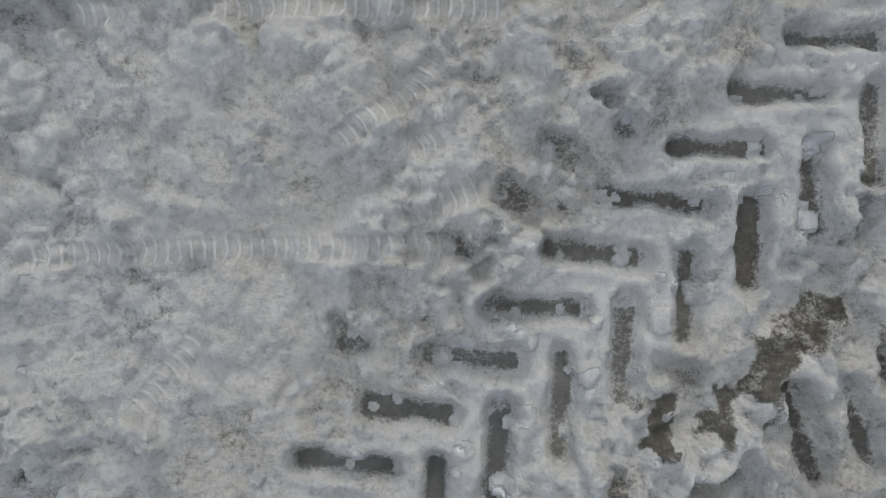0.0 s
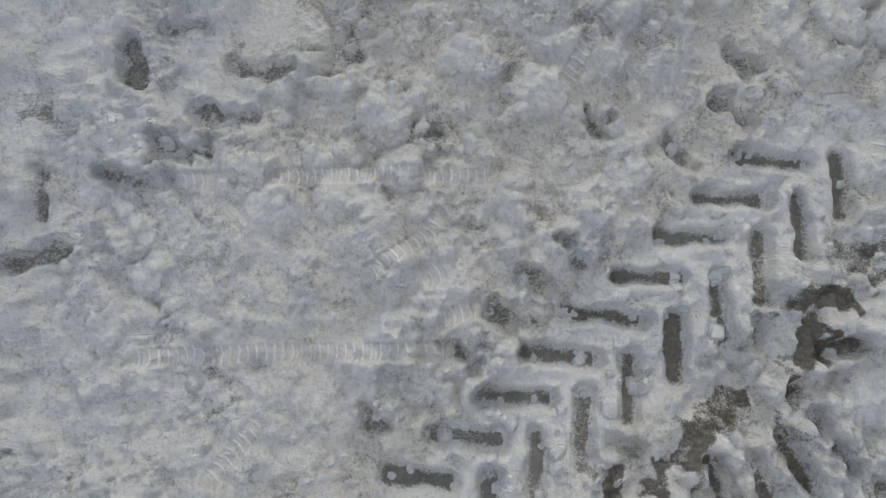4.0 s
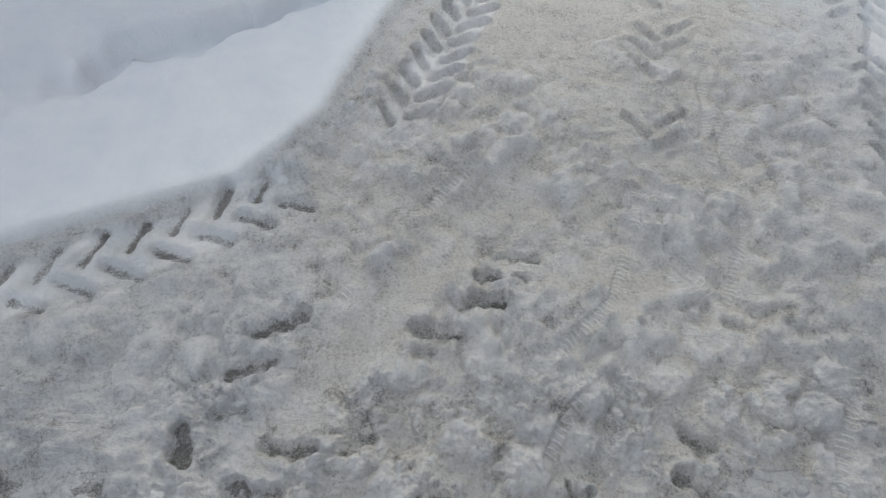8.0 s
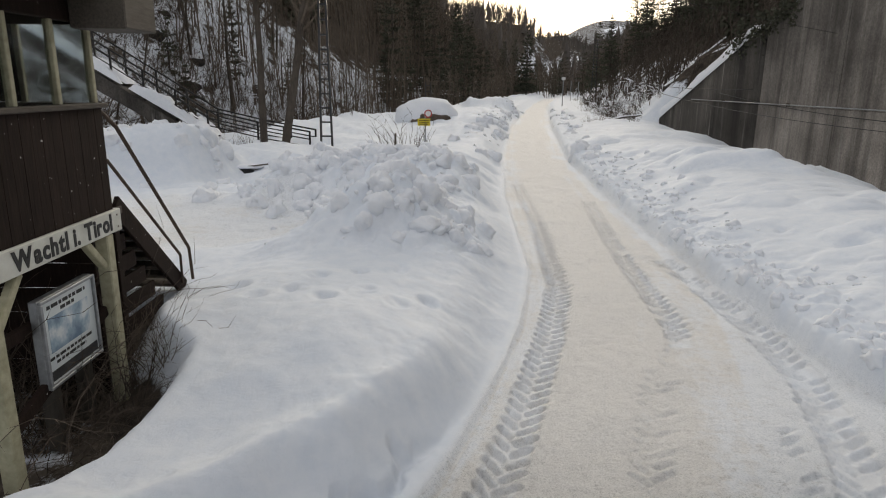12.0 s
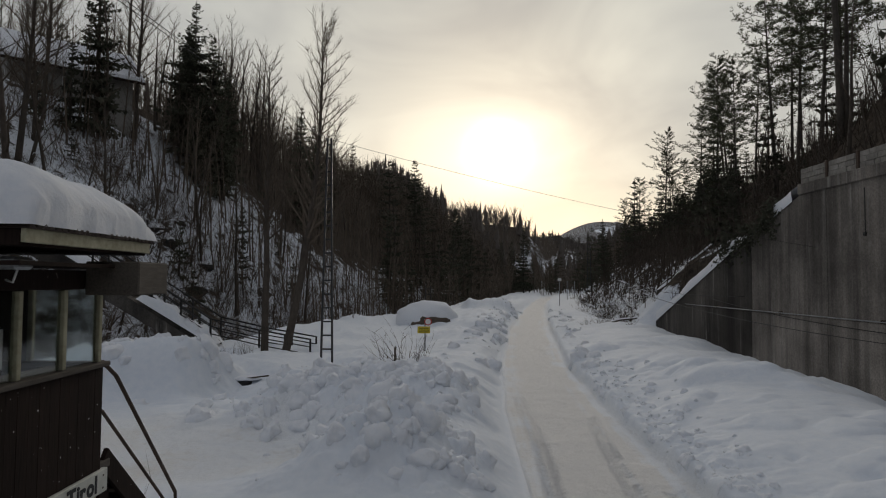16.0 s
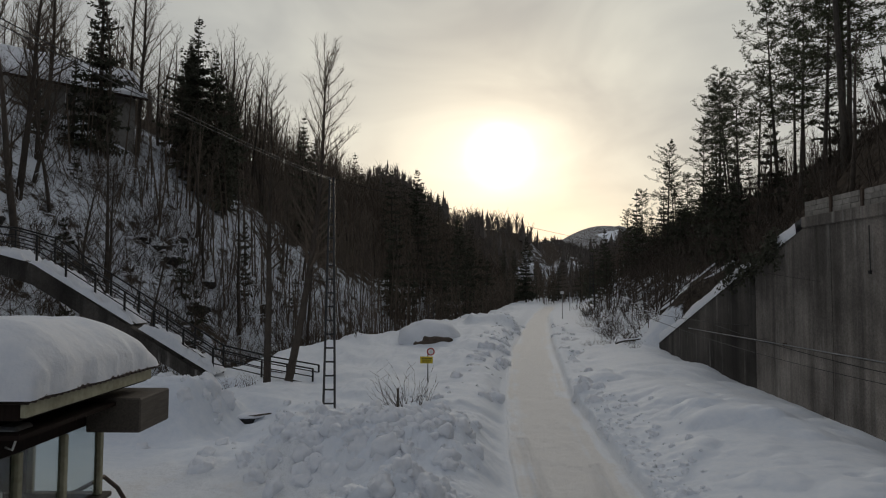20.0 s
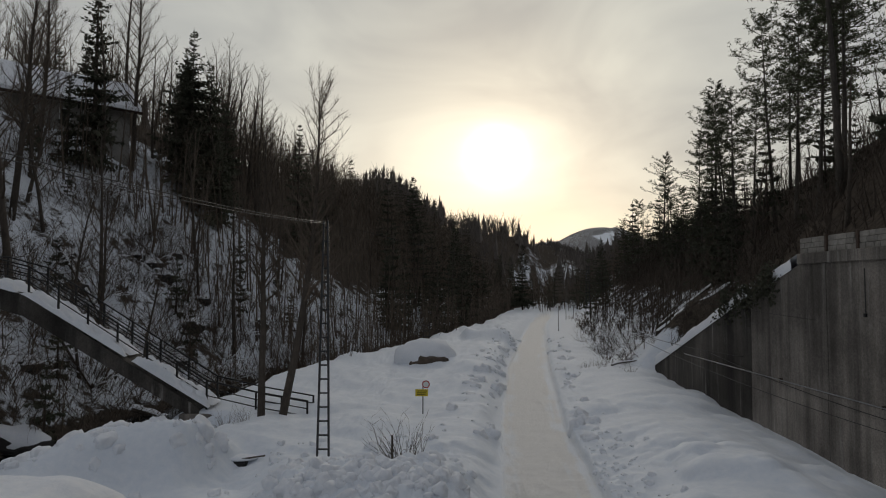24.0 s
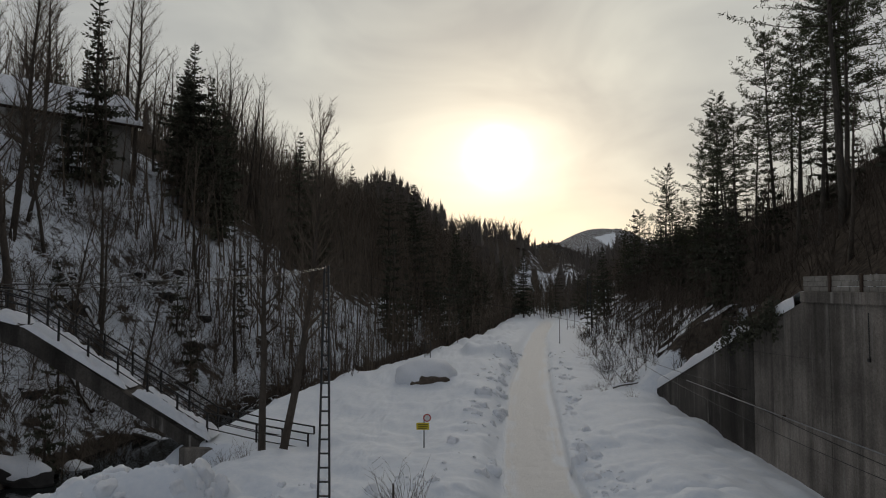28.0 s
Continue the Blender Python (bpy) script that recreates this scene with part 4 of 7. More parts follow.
tyre_track([(3.99, 17.5), (3.6, 14.0), (3.42, 12.2), (3.24, 9.9), (3.13, 8.3), (3.0, 7.7)], 0.19, 0.19, 0.042, 0.16, (1, 1), 42, width=0.062, keep=0.92, seed=10, bright=0.4, press=0.4)
tyre_track([(2.95, 7.5), (2.3, 6.4), (1.75, 4.9), (1.4, 3.6), (1.15, 2.6)], 0.19, 0.20, 0.018, 0.05, (1, 1), 42, width=0.06, keep=0.55, seed=10, clear=False)
tyre_track([(3.12, 5.5), (2.95, 4.8), (2.6, 3.9)], 0.19, 0.17, 0.024, 0.06, (1, 0), 42, width=0.06, keep=0.8, seed=12, clear=False)
tyre_track([(-0.555, -0.955), (0.005, -0.475), (0.29, -0.238), (0.755, 0.165), (1.065, 0.445), (1.32, 0.685)], 0.203, 0.215, 0.036, 0.80, (1, 1), 46, width=0.068, seed=11, bright=0.42, press=0.5)
for i, pts in enumerate((
        [(-1.0, -0.02), (-0.55, 0.0), (0.0, 0.005)], [(-0.25, 0.26), (-0.06, 0.40), (0.02, 0.52)], [(-0.9, 0.57), (-0.3, 0.60), (0.15, 0.59)], [(0.2, 0.56), (0.5, 0.50)],
        [(-0.38, 0.11), (-0.1, 0.09), (0.1, 0.14)], [(-0.22, 0.17), (0.0, 0.27)], [(-0.75, -0.40), (-0.6, -0.22)], [(0.42, 0.93), (0.52, 1.12), (0.72, 1.3)],
        [(1.04, 2.06), (1.15, 1.84), (1.2, 1.68)], [(1.35, 1.7), (1.55, 2.1), (1.62, 2.6), (1.6, 3.3)], [(1.62, 2.0), (1.45, 2.4), (1.52, 2.8), (1.77, 4.0)],
        [(-0.5, 1.7), (-0.24, 2.07), (0.1, 2.5), (0.42, 2.85)], [(0.5, 1.4), (0.8, 1.69), (1.0, 2.2), (1.1, 2.7)], [(1.5, 0.7), (1.75, 1.2)], [(1.17, 1.9), (1.4, 1.6)])):
    cycle_track(pts, seed=i)

# brown slush smeared over the fresh print
w = stamp_window(0.3, 1.68, -0.9, 0.9)
smear = np.abs(line_distance(GX[w], GY[w], [(1.62, 0.50), (1.34, 0.26), (1.10, 0.0), (0.95, -0.17), (0.80, -0.32), (0.60, -0.47), (0.45, -0.8)]))
smear = sstep(0.20, 0.03, smear + 0.34 * fbm(GX[w], GY[w], 0.2, 4, 131, 0.6)) * sstep(-0.16, 0.12, fbm(GX[w], GY[w], 0.07, 3, 133))
G_WET[w] = np.maximum(G_WET[w], 0.8 * smear)
G_MUD[w] = np.maximum(G_MUD[w], 0.8 * smear)
lump = sstep(0.08, 0.2, fbm(GX[w], GY[w], 0.13, 3, 135)) * sstep(0.40, 0.10, np.abs(GX[w] - 1.32 - 0.85 * GY[w])) * sstep(0.7, 0.5, GY[w])
GZ[w] += 0.035 * lump * (1 - smear)
G_WET[w] *= 1 - 0.7 * lump

# loose crumbs of snow thrown over the prints
rnd = random.Random(24)
for k in range(700):
    cx, cy = rnd.uniform(-1.25, 1.65), rnd.uniform(-0.88, 1.0)
    along = abs(cx - 0.55 - 1.15 * cy)
    if along > 0.9 and rnd.random() < 0.8 or along > 0.5 and rnd.random() < 0.4:
        continue
    r = 0.012 + 0.022 * rnd.random() ** 3
    w = stamp_window(cx - r, cx + r, cy - r, cy + r)
    if GX[w].size:
        q = np.clip(1 - ((GX[w] - cx) ** 2 + (GY[w] - cy) ** 2) / r ** 2 + 1.5 * fbm(GX[w], GY[w], 0.9 * r, 2, 411 + k % 5), 0, 1)
        q = q * np.clip(4 - 4 * np.maximum(np.abs(GX[w] - cx), np.abs(GY[w] - cy)) / r, 0, 1)
        GZ[w] = GZ[w] + 0.6 * r * np.minimum(q ** 0.7, 0.75)
        G_WET[w] *= np.where(q > 0, 0.25, 1)
        G_PRESS[w] *= np.where(q > 0, 0.4, 1)
        G_DIRT[w] *= np.where(q > 0, 0.5, 1)

# footprints across the bank
for k, (cx, cy) in enumerate([(-2.15, 7.1), (-1.75, 7.35), (-1.35, 7.05), (-0.95, 7.4), (-0.55, 7.1), (-0.2, 7.5), (-2.5, 7.6), (-1.1, 8.3), (-0.6, 8.6), (-1.6, 8.0), (5.6, 6.4), (6.1, 7.3), (6.0, 8.4), (6.7, 9.2), (5.4, 9.8), (7.2, 10.4), (6.2, 11.6)]):
    w = stamp_window(cx - 0.5, cx + 0.5, cy - 0.5, cy + 0.5)
    if GX[w].size:
        d2 = ((GX[w] - cx) / 0.10) ** 2 + ((GY[w] - cy) / 0.15) ** 2
        GZ[w] -= 0.085 * np.exp(-0.7 * d2 ** 1.3) * (1 + 2 * fbm(GX[w], GY[w], 0.2, 2, 215)) - 0.012 * np.exp(-0.3 * (d2 - 2.5) ** 2)

# dents and sunken steps in the field on the right
rnd = random.Random(23)
for k in range(130):
    cy = 6.5 + 26 * rnd.random()
    cx = 5.3 + 7.6 * rnd.random() + 0.03 * cy
    r, dp = rnd.uniform(0.10, 0.30), rnd.uniform(-0.06, 0.13)
    w = stamp_window(cx - 3 * r, cx + 3 * r, cy - 3 * r, cy + 3 * r)
    if GX[w].size:
        d2 = ((GX[w] - cx) ** 2 + (GY[w] - cy) ** 2) / r ** 2 * (1 + 1.2 * fbm(GX[w], GY[w], 0.4, 2, 137))
        GZ[w] -= dp * np.exp(-np.clip(d2, 0, 9) ** 1.4)

# crumbs of snow that the plough left along the edge
rnd = random.Random(21)
for k in range(150):
    t = rnd.random()
    cx, cy = -0.95 + 0.55 * t + rnd.gauss(0, 0.05), 2.50 + 0.75 * t + rnd.gauss(0, 0.05)
    r = rnd.uniform(0.022, 0.036)
    w = stamp_window(cx - r, cx + r, cy - r, cy + r)
    if GX[w].size:
        q = np.clip(1 - ((GX[w] - cx) ** 2 + (GY[w] - cy) ** 2) / r ** 2, 0, 1)
        GZ[w] = GZ[w] + 0.28 * r * np.sqrt(q)
        G_DIRT[w] *= np.where(q > 0, 0.75, 1)


def build_ground():
    """One sheet; columns thin out with the distance along the road, and rows of differing density are sewn by many-sided faces."""
    ny, nx = GX.shape
    i_mid0, i_fine0 = int(np.searchsorted(gx, MID0 - 1e-6)), int(np.searchsorted(gx, FINE0 - 1e-6))
    i_fine1, i_mid1 = i_fine0 + 512, i_fine0 + 512 + 144
    cols = {}
    for step in (1, 2, 4, 16):
        mid = max(1, step // 2)
        cols[step] = np.array([i for i in range(nx) if i < i_mid0 or i > i_mid1 or (i_fine0 <= i < i_fine1 and (i - i_fine0) % step == 0)
                               or (i_mid0 <= i < i_fine0 and (i - i_mid0) % mid == 0) or (i_fine1 <= i <= i_mid1 and (i - i_fine1) % mid == 0)])
    level = np.where((gy > -0.72) & (gy < 1.3), 1, np.where((gy > -0.9) & (gy < 5.0), 2, np.where((gy > -1.2) & (gy < 22), 4, 16)))
    used = np.zeros((ny, nx), bool)
    quads, odd = [], []
    for j in range(ny - 1):
        a, b = int(level[j]), int(level[j + 1])
        used[j, cols[a]] = True
        used[j + 1, cols[b]] = True
        if a == b:
            c = cols[a]
            quads.append(np.stack([j * nx + c[:-1], j * nx + c[1:], (j + 1) * nx + c[1:], (j + 1) * nx + c[:-1]], -1))
            continue
        dense, coarse = cols[min(a, b)], cols[max(a, b)]
        where = np.searchsorted(dense, coarse)
        for k in range(len(coarse) - 1):
            run = dense[where[k]:where[k + 1] + 1]
            if a < b:
                odd.append([j * nx + int(c) for c in run] + [(j + 1) * nx + int(coarse[k + 1]), (j + 1) * nx + int(coarse[k])])
            else:
                odd.append([j * nx + int(coarse[k]), j * nx + int(coarse[k + 1])] + [(j + 1) * nx + int(c) for c in run[::-1]])
    keep = used.ravel()
    renumber = np.cumsum(keep) - 1
    q = renumber[np.concatenate(quads)]
    loops = np.concatenate([q.ravel(), renumber[np.array([v for f in odd for v in f], dtype=np.int64)]])
    starts = np.concatenate([np.arange(0, q.size, 4), q.size + np.cumsum([0] + [len(f) for f in odd[:-1]])])
    me = bpy.data.meshes.new("ground")
    me.vertices.add(int(keep.sum()))
    me.vertices.foreach_set("co", np.stack([GX, GY, GZ], -1).reshape(-1, 3)[keep].astype(np.float32).ravel())
    me.loops.add(len(loops))
    me.loops.foreach_set("vertex_index", loops.astype(np.int32))
    me.polygons.add(len(starts))
    me.polygons.foreach_set("loop_start", starts.astype(np.int32))
    me.polygons.foreach_set("use_smooth", np.ones(len(starts), bool))
    me.update(calc_edges=True)
    for name, a in (("dirt", G_DIRT), ("wet", G_WET), ("bare", G_BARE), ("press", G_PRESS), ("rib", G_RIB), ("tread", G_TREAD), ("tread_u", G_TU), ("tread_v", G_TV), ("mud", G_MUD), ("crusty", sstep(6.0, 2.4, GY)), ("lump_white", G_LUMP_WHITE)):
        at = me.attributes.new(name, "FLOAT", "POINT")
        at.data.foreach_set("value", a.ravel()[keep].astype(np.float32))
    me.materials.append(M_GROUND)
    tagged(new("ground", me), "packed dirty snow road between ploughed snow banks", "ground", kind="structure")


build_ground()


def build_far_hill():
    """The wooded hill with a ski meadow at the valley's end, finer than the sheet under it."""
    xs, ys = np.arange(200, 830, 5.0), np.arange(1500, 2180, 28.0)
    X, Y = np.meshgrid(xs, ys)
    Z, dirt, wet, bare = ground_height(X, Y, True)
    Z = Z + 6 * sstep(1500, 1620, Y)
    Fc = [(j * len(xs) + i, j * len(xs) + i + 1, (j + 1) * len(xs) + i + 1, (j + 1) * len(xs) + i) for j in range(len(ys) - 1) for i in range(len(xs) - 1)]
    me = mesh_of("backdrop_hill", np.stack([X, Y, Z], -1).reshape(-1, 3).tolist(), Fc, M_GROUND, True)
    me.attributes.new("bare", "FLOAT", "POINT").data.foreach_set("value", bare.astype(np.float32).ravel())
    tagged(new("backdrop_hill", me), "distant wooded hill with a white open meadow", "hill", kind="structure")


build_far_hill()


def height_at(x, y):
    """The ground's height, from the sheet itself."""
    i = int(np.clip(np.searchsorted(gx, x) - 1, 0, len(gx) - 2))
    j = int(np.clip(np.searchsorted(gy, y) - 1, 0, len(gy) - 2))
    u, v = (x - gx[i]) / (gx[i + 1] - gx[i]), (y - gy[j]) / (gy[j + 1] - gy[j])
    u, v = min(max(u, 0), 1), min(max(v, 0), 1)
    return float((GZ[j, i] * (1 - u) + GZ[j, i + 1] * u) * (1 - v) + (GZ[j + 1, i] * (1 - u) + GZ[j + 1, i + 1] * u) * v)


# ---- river ----
def build_river():
    V, Fc = [], []
    ys = [-60, -20, 0, 10, 20, 30, 40, 50, 60, 70, 80, 100, 120, 150, 200, 260]
    for y in ys:
        x = float(np.interp(y, RIVER_Y, RIVER_X))
        V += [(x - 6, y, -1.75), (x + 6, y, -1.75)]
    for i in range(len(ys) - 1):
        Fc.append((2 * i, 2 * i + 1, 2 * i + 3, 2 * i + 2))
    tagged(new("water", mesh_of("water", V, Fc, M_WATER)), "dark river water in a snowy bed", "water", kind="structure")


build_river()


# ---- retaining wall ----
def prism(profile, x0, x1):
    """A slab between two x planes, with its outline in y and z."""
    bm = bmesh.new()
    a = [bm.verts.new((x0, y, z)) for y, z in profile]
    b = [bm.verts.new((x1, y, z)) for y, z in profile]
    bm.faces.new(a)
    bm.faces.new(list(reversed(b)))
    for i in range(len(profile)):
        j = (i + 1) % len(profile)
        bm.faces.new((a[j], a[i], b[i], b[j]))
    bmesh.ops.recalc_face_normals(bm, faces=bm.faces)
    return bm


def build_wall():
    wall = thing("retaining_wall", "tall stained grey concrete retaining wall with a sloping end", "wall")
    tagged(wall, kind="structure")

    def top(y):
        return float(np.interp(y, WALL_TOP_Y, WALL_TOP_Z))
    # cast bays with open joints; lower courses stand a little proud
    joints = [-40, -28, -16, -4, 5.0, 11.0, 17.0, 22.9, 28.5, 33.5, 37.6, 41.3]
    for y0, y1 in zip(joints[:-1], joints[1:]):
        ya, yb = y0 + 0.018, y1 - 0.018
        ys = sorted({ya, yb, *[y for y in WALL_TOP_Y if ya < y < yb]})
        if top(ya) > 2.6:
            lower = [(ya, -0.6), (yb, -0.6), (yb, min(2.45, top(yb))), (ya, 2.45)]
            part("wall_panel", prism(lower, WALL_X - 0.035, WALL_X + 0.5), M_FOOT if y0 < 28 else M_DARK_CONCRETE, wall)
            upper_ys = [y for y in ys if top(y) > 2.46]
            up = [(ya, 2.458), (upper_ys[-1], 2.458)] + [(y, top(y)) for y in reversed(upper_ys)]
            part("wall_panel", prism(up, WALL_X, WALL_X + 0.5), M_CONCRETE if y0 < 28 else M_DARK_CONCRETE, wall)
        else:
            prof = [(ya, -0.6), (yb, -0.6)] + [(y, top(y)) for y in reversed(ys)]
            part("wall_panel", prism(prof, WALL_X, WALL_X + 0.5), M_CONCRETE if y0 < 28 else M_DARK_CONCRETE, wall)
    part("joint_backing", prism([(-40, -0.6), (41.2, -0.6), (41.2, 1.2), (24.6, 6.8), (-40, 6.8)], WALL_X + 0.06, WALL_X + 0.46), M_BLACK, wall)
    part("coping", box((WALL_X - 0.10, -40, 7.05), (WALL_X + 0.6, 24.55, 7.45), 0.02), M_CONCRETE, wall)
    for y in (5.6, 8.7, 13.4, 20.8):
        part("drain_pipe", beam((WALL_X - 0.06, y, 5.3), (WALL_X + 0.1, y, 5.3), 0.12, 0.12, 0.02), M_BLACK, wall)
        part("drain_stain_strip", box((WALL_X - 0.004, y - 0.03, 5.3), (WALL_X + 0.01, y + 0.03, 6.8)), M_BLACK, wall)
    # stone parapet in courses
    rnd = random.Random(5)
    y = 24.5
    for bay in range(12):
        y1 = y - 1.72
        part("parapet_post", box((WALL_X - 0.06, y1 - 0.06, 7.45), (WALL_X + 0.14, y1 + 0.06, 8.06), 0.015), M_RUST, wall)
        for row in range(3):
            yy, z0 = y, 7.452 + row * 0.19
            while yy > y1 + 0.2:
                ln = min(rnd.uniform(0.3, 0.62), yy - y1 - 0.06)
                o = rnd.uniform(0, 0.02)
                part("stone", box((WALL_X + o, yy - ln + 0.008, z0), (WALL_X + 0.32, yy - 0.008, z0 + 0.182), 0.012), M_STONE, wall)
                yy -= ln
        y = y1
    # handrail pipe fixed along the wall
    tube_part("rail_pipe", [[((WALL_X - 0.12, yy, 2.52), 0.022) for yy in (-20, 0, 14, 28, 36)]], M_GALV, wall)
    for y in (2, 8, 14, 20, 26, 32):
        part("pipe_bracket", box((WALL_X - 0.13, y - 0.03, 2.47), (WALL_X + 0.01, y + 0.03, 2.58), 0.008), M_RUST, wall)
    # snow lying on the sloping end
    V, Fc = [], []
    rows = np.linspace(25.0, 41.0, 60)
    for i, yy in enumerate(rows):
        gap = 0.0 if 26.4 < yy < 30.0 else 1.0
        h = gap * (0.34 + 0.36 * (vnoise(np.array(yy * 1.3), np.array(0.5), 3)))
        t = top(yy)
        V += [(WALL_X - 0.06 * gap, yy, t - 0.05), (WALL_X - 0.10 * gap, yy, t + 0.7 * h), (WALL_X + 0.14, yy, t + h), (WALL_X + 0.6, yy, t + h * 1.1), (WALL_X + 1.1, yy, t - 0.3)]
    for i in range(len(rows) - 1):
        for k in range(4):
            Fc.append((5 * i + k, 5 * i + k + 1, 5 * i + 6 + k, 5 * i + 5 + k))
    link_part("snow_cap", mesh_of("snow_cap", V, Fc, M_SNOW, True), wall, "snow lying on the sloping top")


build_wall()


# ---- cables ----
def cable(a, b, sag, r=0.012, name="overhead_cable", label="thin dark cable hanging across the road"):
    a, b = Vector(a), Vector(b)
    pts = []
    for i in range(17):
        t = i / 16
        p = a.lerp(b, t)
        p.z -= sag * 4 * t * (1 - t)
        pts.append((p, r))
    V, Fc = tube_data([pts], 5)
    tagged(new(name, mesh_of(name, V, Fc, M_BLACK, True)), label, "cable")


# ---- the hut ----
HX, HY0, HY1, HXB = -3.10, 4.42, 6.0, -5.2   # front plane, south and north ends, back


def build_hut():
    hut = thing("watch_hut", "raised dark wooden watch hut with windows and snow-laden roof", "hut")
    # floor, frame and boarding
    part("floor_deck", box((HXB, HY0, 1.78), (HX - 0.03, HY1, 1.90)), M_DARKWOOD, hut)
    n = 12
    w = (HY1 - HY0) / n
    for i in range(n):
        part("board", box((HX - 0.022, HY0 + i * w + 0.001, 2.0), (HX + 0.001 * (i % 2), HY0 + (i + 1) * w - 0.001, 2.92), 0.0015), M_DARKWOOD, hut)
    n = 14
    w = (HX - HXB) / n
    for y, nm in ((HY1 - 0.02, "board"), (HY0, "board")):
        for i in range(n):
            part(nm, box((HXB + i * w + 0.003, y, 2.0), (HXB + (i + 1) * w - 0.003, y + 0.02, 2.92 if y > HY0 + 0.1 else 3.7), 0.003), M_DARKWOOD, hut)
    part("back_wall", box((HXB, HY0 + 0.02, 1.9), (HXB + 0.03, HY1 - 0.02, 3.74)), M_DARKWOOD, hut)
    part("wall_lining", box((HX - 0.05, HY0 + 0.02, 1.9), (HX - 0.03, HY1 - 0.03, 2.92)), M_DARKWOOD, hut)
    part("window_sill", box((HX - 0.06, HY0, 2.922), (HX + 0.05, HY1 + 0.04, 2.965), 0.008), M_GREYWOOD, hut)
    part("head_beam", box((HX - 0.08, HY0, 3.62), (HX + 0.0, HY1, 3.78), 0.008), M_DARKWOOD, hut)
    part("side_head_beam", box((HXB, HY1 - 0.08, 3.622), (HX - 0.082, HY1, 3.778), 0.008), M_DARKWOOD, hut)
    part("soffit", box((HXB - 0.2, HY0 - 0.04, 3.80), (-2.84, 6.12, 3.83)), M_DARKWOOD, hut)
    # corner posts and windows
    for y in (4.45, 4.80, 5.37, 5.92):
        part("window_post", box((HX - 0.05, y - 0.025, 2.967), (HX + 0.012, y + 0.025, 3.618), 0.006), M_CREAM, hut, "cream-painted window post")
    for x in (-3.75, -4.45):
        part("window_post", box((x - 0.025, HY1 - 0.05, 2.967), (x + 0.025, HY1 + 0.0, 3.62), 0.006), M_CREAM, hut)
    part("side_window_sill", box((HXB, HY1 - 0.05, 2.922), (HX - 0.062, HY1 + 0.03, 2.965), 0.006), M_GREYWOOD, hut)
    for y0, y1 in ((4.475, 4.775), (4.825, 5.345), (5.395, 5.895)):
        p = part("window_pane", box((HX - 0.028, y0, 2.97), (HX - 0.022, y1, 3.615)), M_GLASS, hut, "dim clear glass pane")
        p.visible_shadow = False
    p = part("window_pane", box((-3.72, HY1 - 0.028, 2.97), (-3.17, HY1 - 0.022, 3.615)), M_GLASS, hut)
    p.visible_shadow = False
    for x0, x1 in ((-4.42, -3.78), (-5.15, -4.48)):
        part("shutter", box((x0, HY1 - 0.036, 2.97), (x1, HY1 - 0.014, 3.615), 0.004), M_DARKWOOD, hut, "dark boarded shutter")
    part("notice_sheet", box((HX - 0.12, 4.62, 3.05), (HX - 0.117, 4.80, 3.34)), M_WHITE, hut, "white paper hung inside the window")
    part("window_shelf", box((HX - 0.45, HY0 + 0.03, 2.90), (HX - 0.07, HY1 - 0.06, 2.93)), M_GREYWOOD, hut)
    # name board
    board = part("name_board", box((HX - 0.02, 4.12, 1.795), (HX + 0.035, 6.07, 2.0), 0.006), M_BOARD, hut, "white board with black lettering")
    # each letter set by itself, heavy and narrow
    advance = 0.0
    letters = []
    for ch in "Wachtl i. Tirol":
        if ch == " ":
            advance += 0.07
            continue
        cu = bpy.data.curves.new("letter", "FONT")
        cu.body, cu.size, cu.extrude, cu.offset = ch, 0.222, 0.002, 0.008
        ob = new("letter", cu)
        me = bpy.data.meshes.new_from_object(ob.evaluated_get(bpy.context.evaluated_depsgraph_get()))
        bpy.data.objects.remove(ob)
        xs = [v.co.x for v in me.vertices]
        me.transform(Matrix.Translation((advance - min(xs), 0, 0)))
        advance += max(xs) - min(xs) + 0.016
        letters.append(me)
    k = 1.44 / advance
    for me in letters:
        me.transform(Matrix.Diagonal((k, 0.92, 1, 1)))
        me.transform(Matrix.Translation((HX + 0.038, 4.46, 1.832)) @ Euler((radians(90), 0, radians(90))).to_matrix().to_4x4())
        me.materials.clear()
        me.materials.append(M_BLACK)
        link_part("letter", me, board)
    for y in (5.99,):
        for z in (1.84, 1.95):
            part("bolt", box((HX + 0.034, y - 0.008, z - 0.008), (HX + 0.041, y + 0.008, z + 0.008), 0.003), M_RUST, board)
    # supports
    for y, lab in ((4.24, ""), (5.86, "")):
        part("support_post", box((HX - 0.10, y - 0.06, -0.2), (HX + 0.02, y + 0.06, 1.79), 0.01), M_CREAM, hut, "post with flaking cream paint")
        part("support_post", box((HXB, y - 0.06, -0.3), (HXB + 0.12, y + 0.06, 1.79), 0.01), M_CREAM, hut)
    part("brace", beam((HX - 0.04, 5.80, 1.50), (HX - 0.04, 5.52, 1.79), 0.07, 0.07, 0.008), M_CREAM, hut)
    part("brace", beam((HX - 0.04, 4.30, 1.46), (HX - 0.04, 4.60, 1.79), 0.07, 0.07, 0.008), M_CREAM, hut)
    part("cross_rail", beam((HX - 0.08, 4.30, 0.62), (HX - 0.08, 5.80, 1.08), 0.06, 0.10, 0.008), M_DARKWOOD, hut)
    part("cross_rail", beam((HX - 0.14, 4.2, 1.28), (HX - 0.14, 5.9, 1.28), 0.06, 0.10, 0.008), M_DARKWOOD, hut)
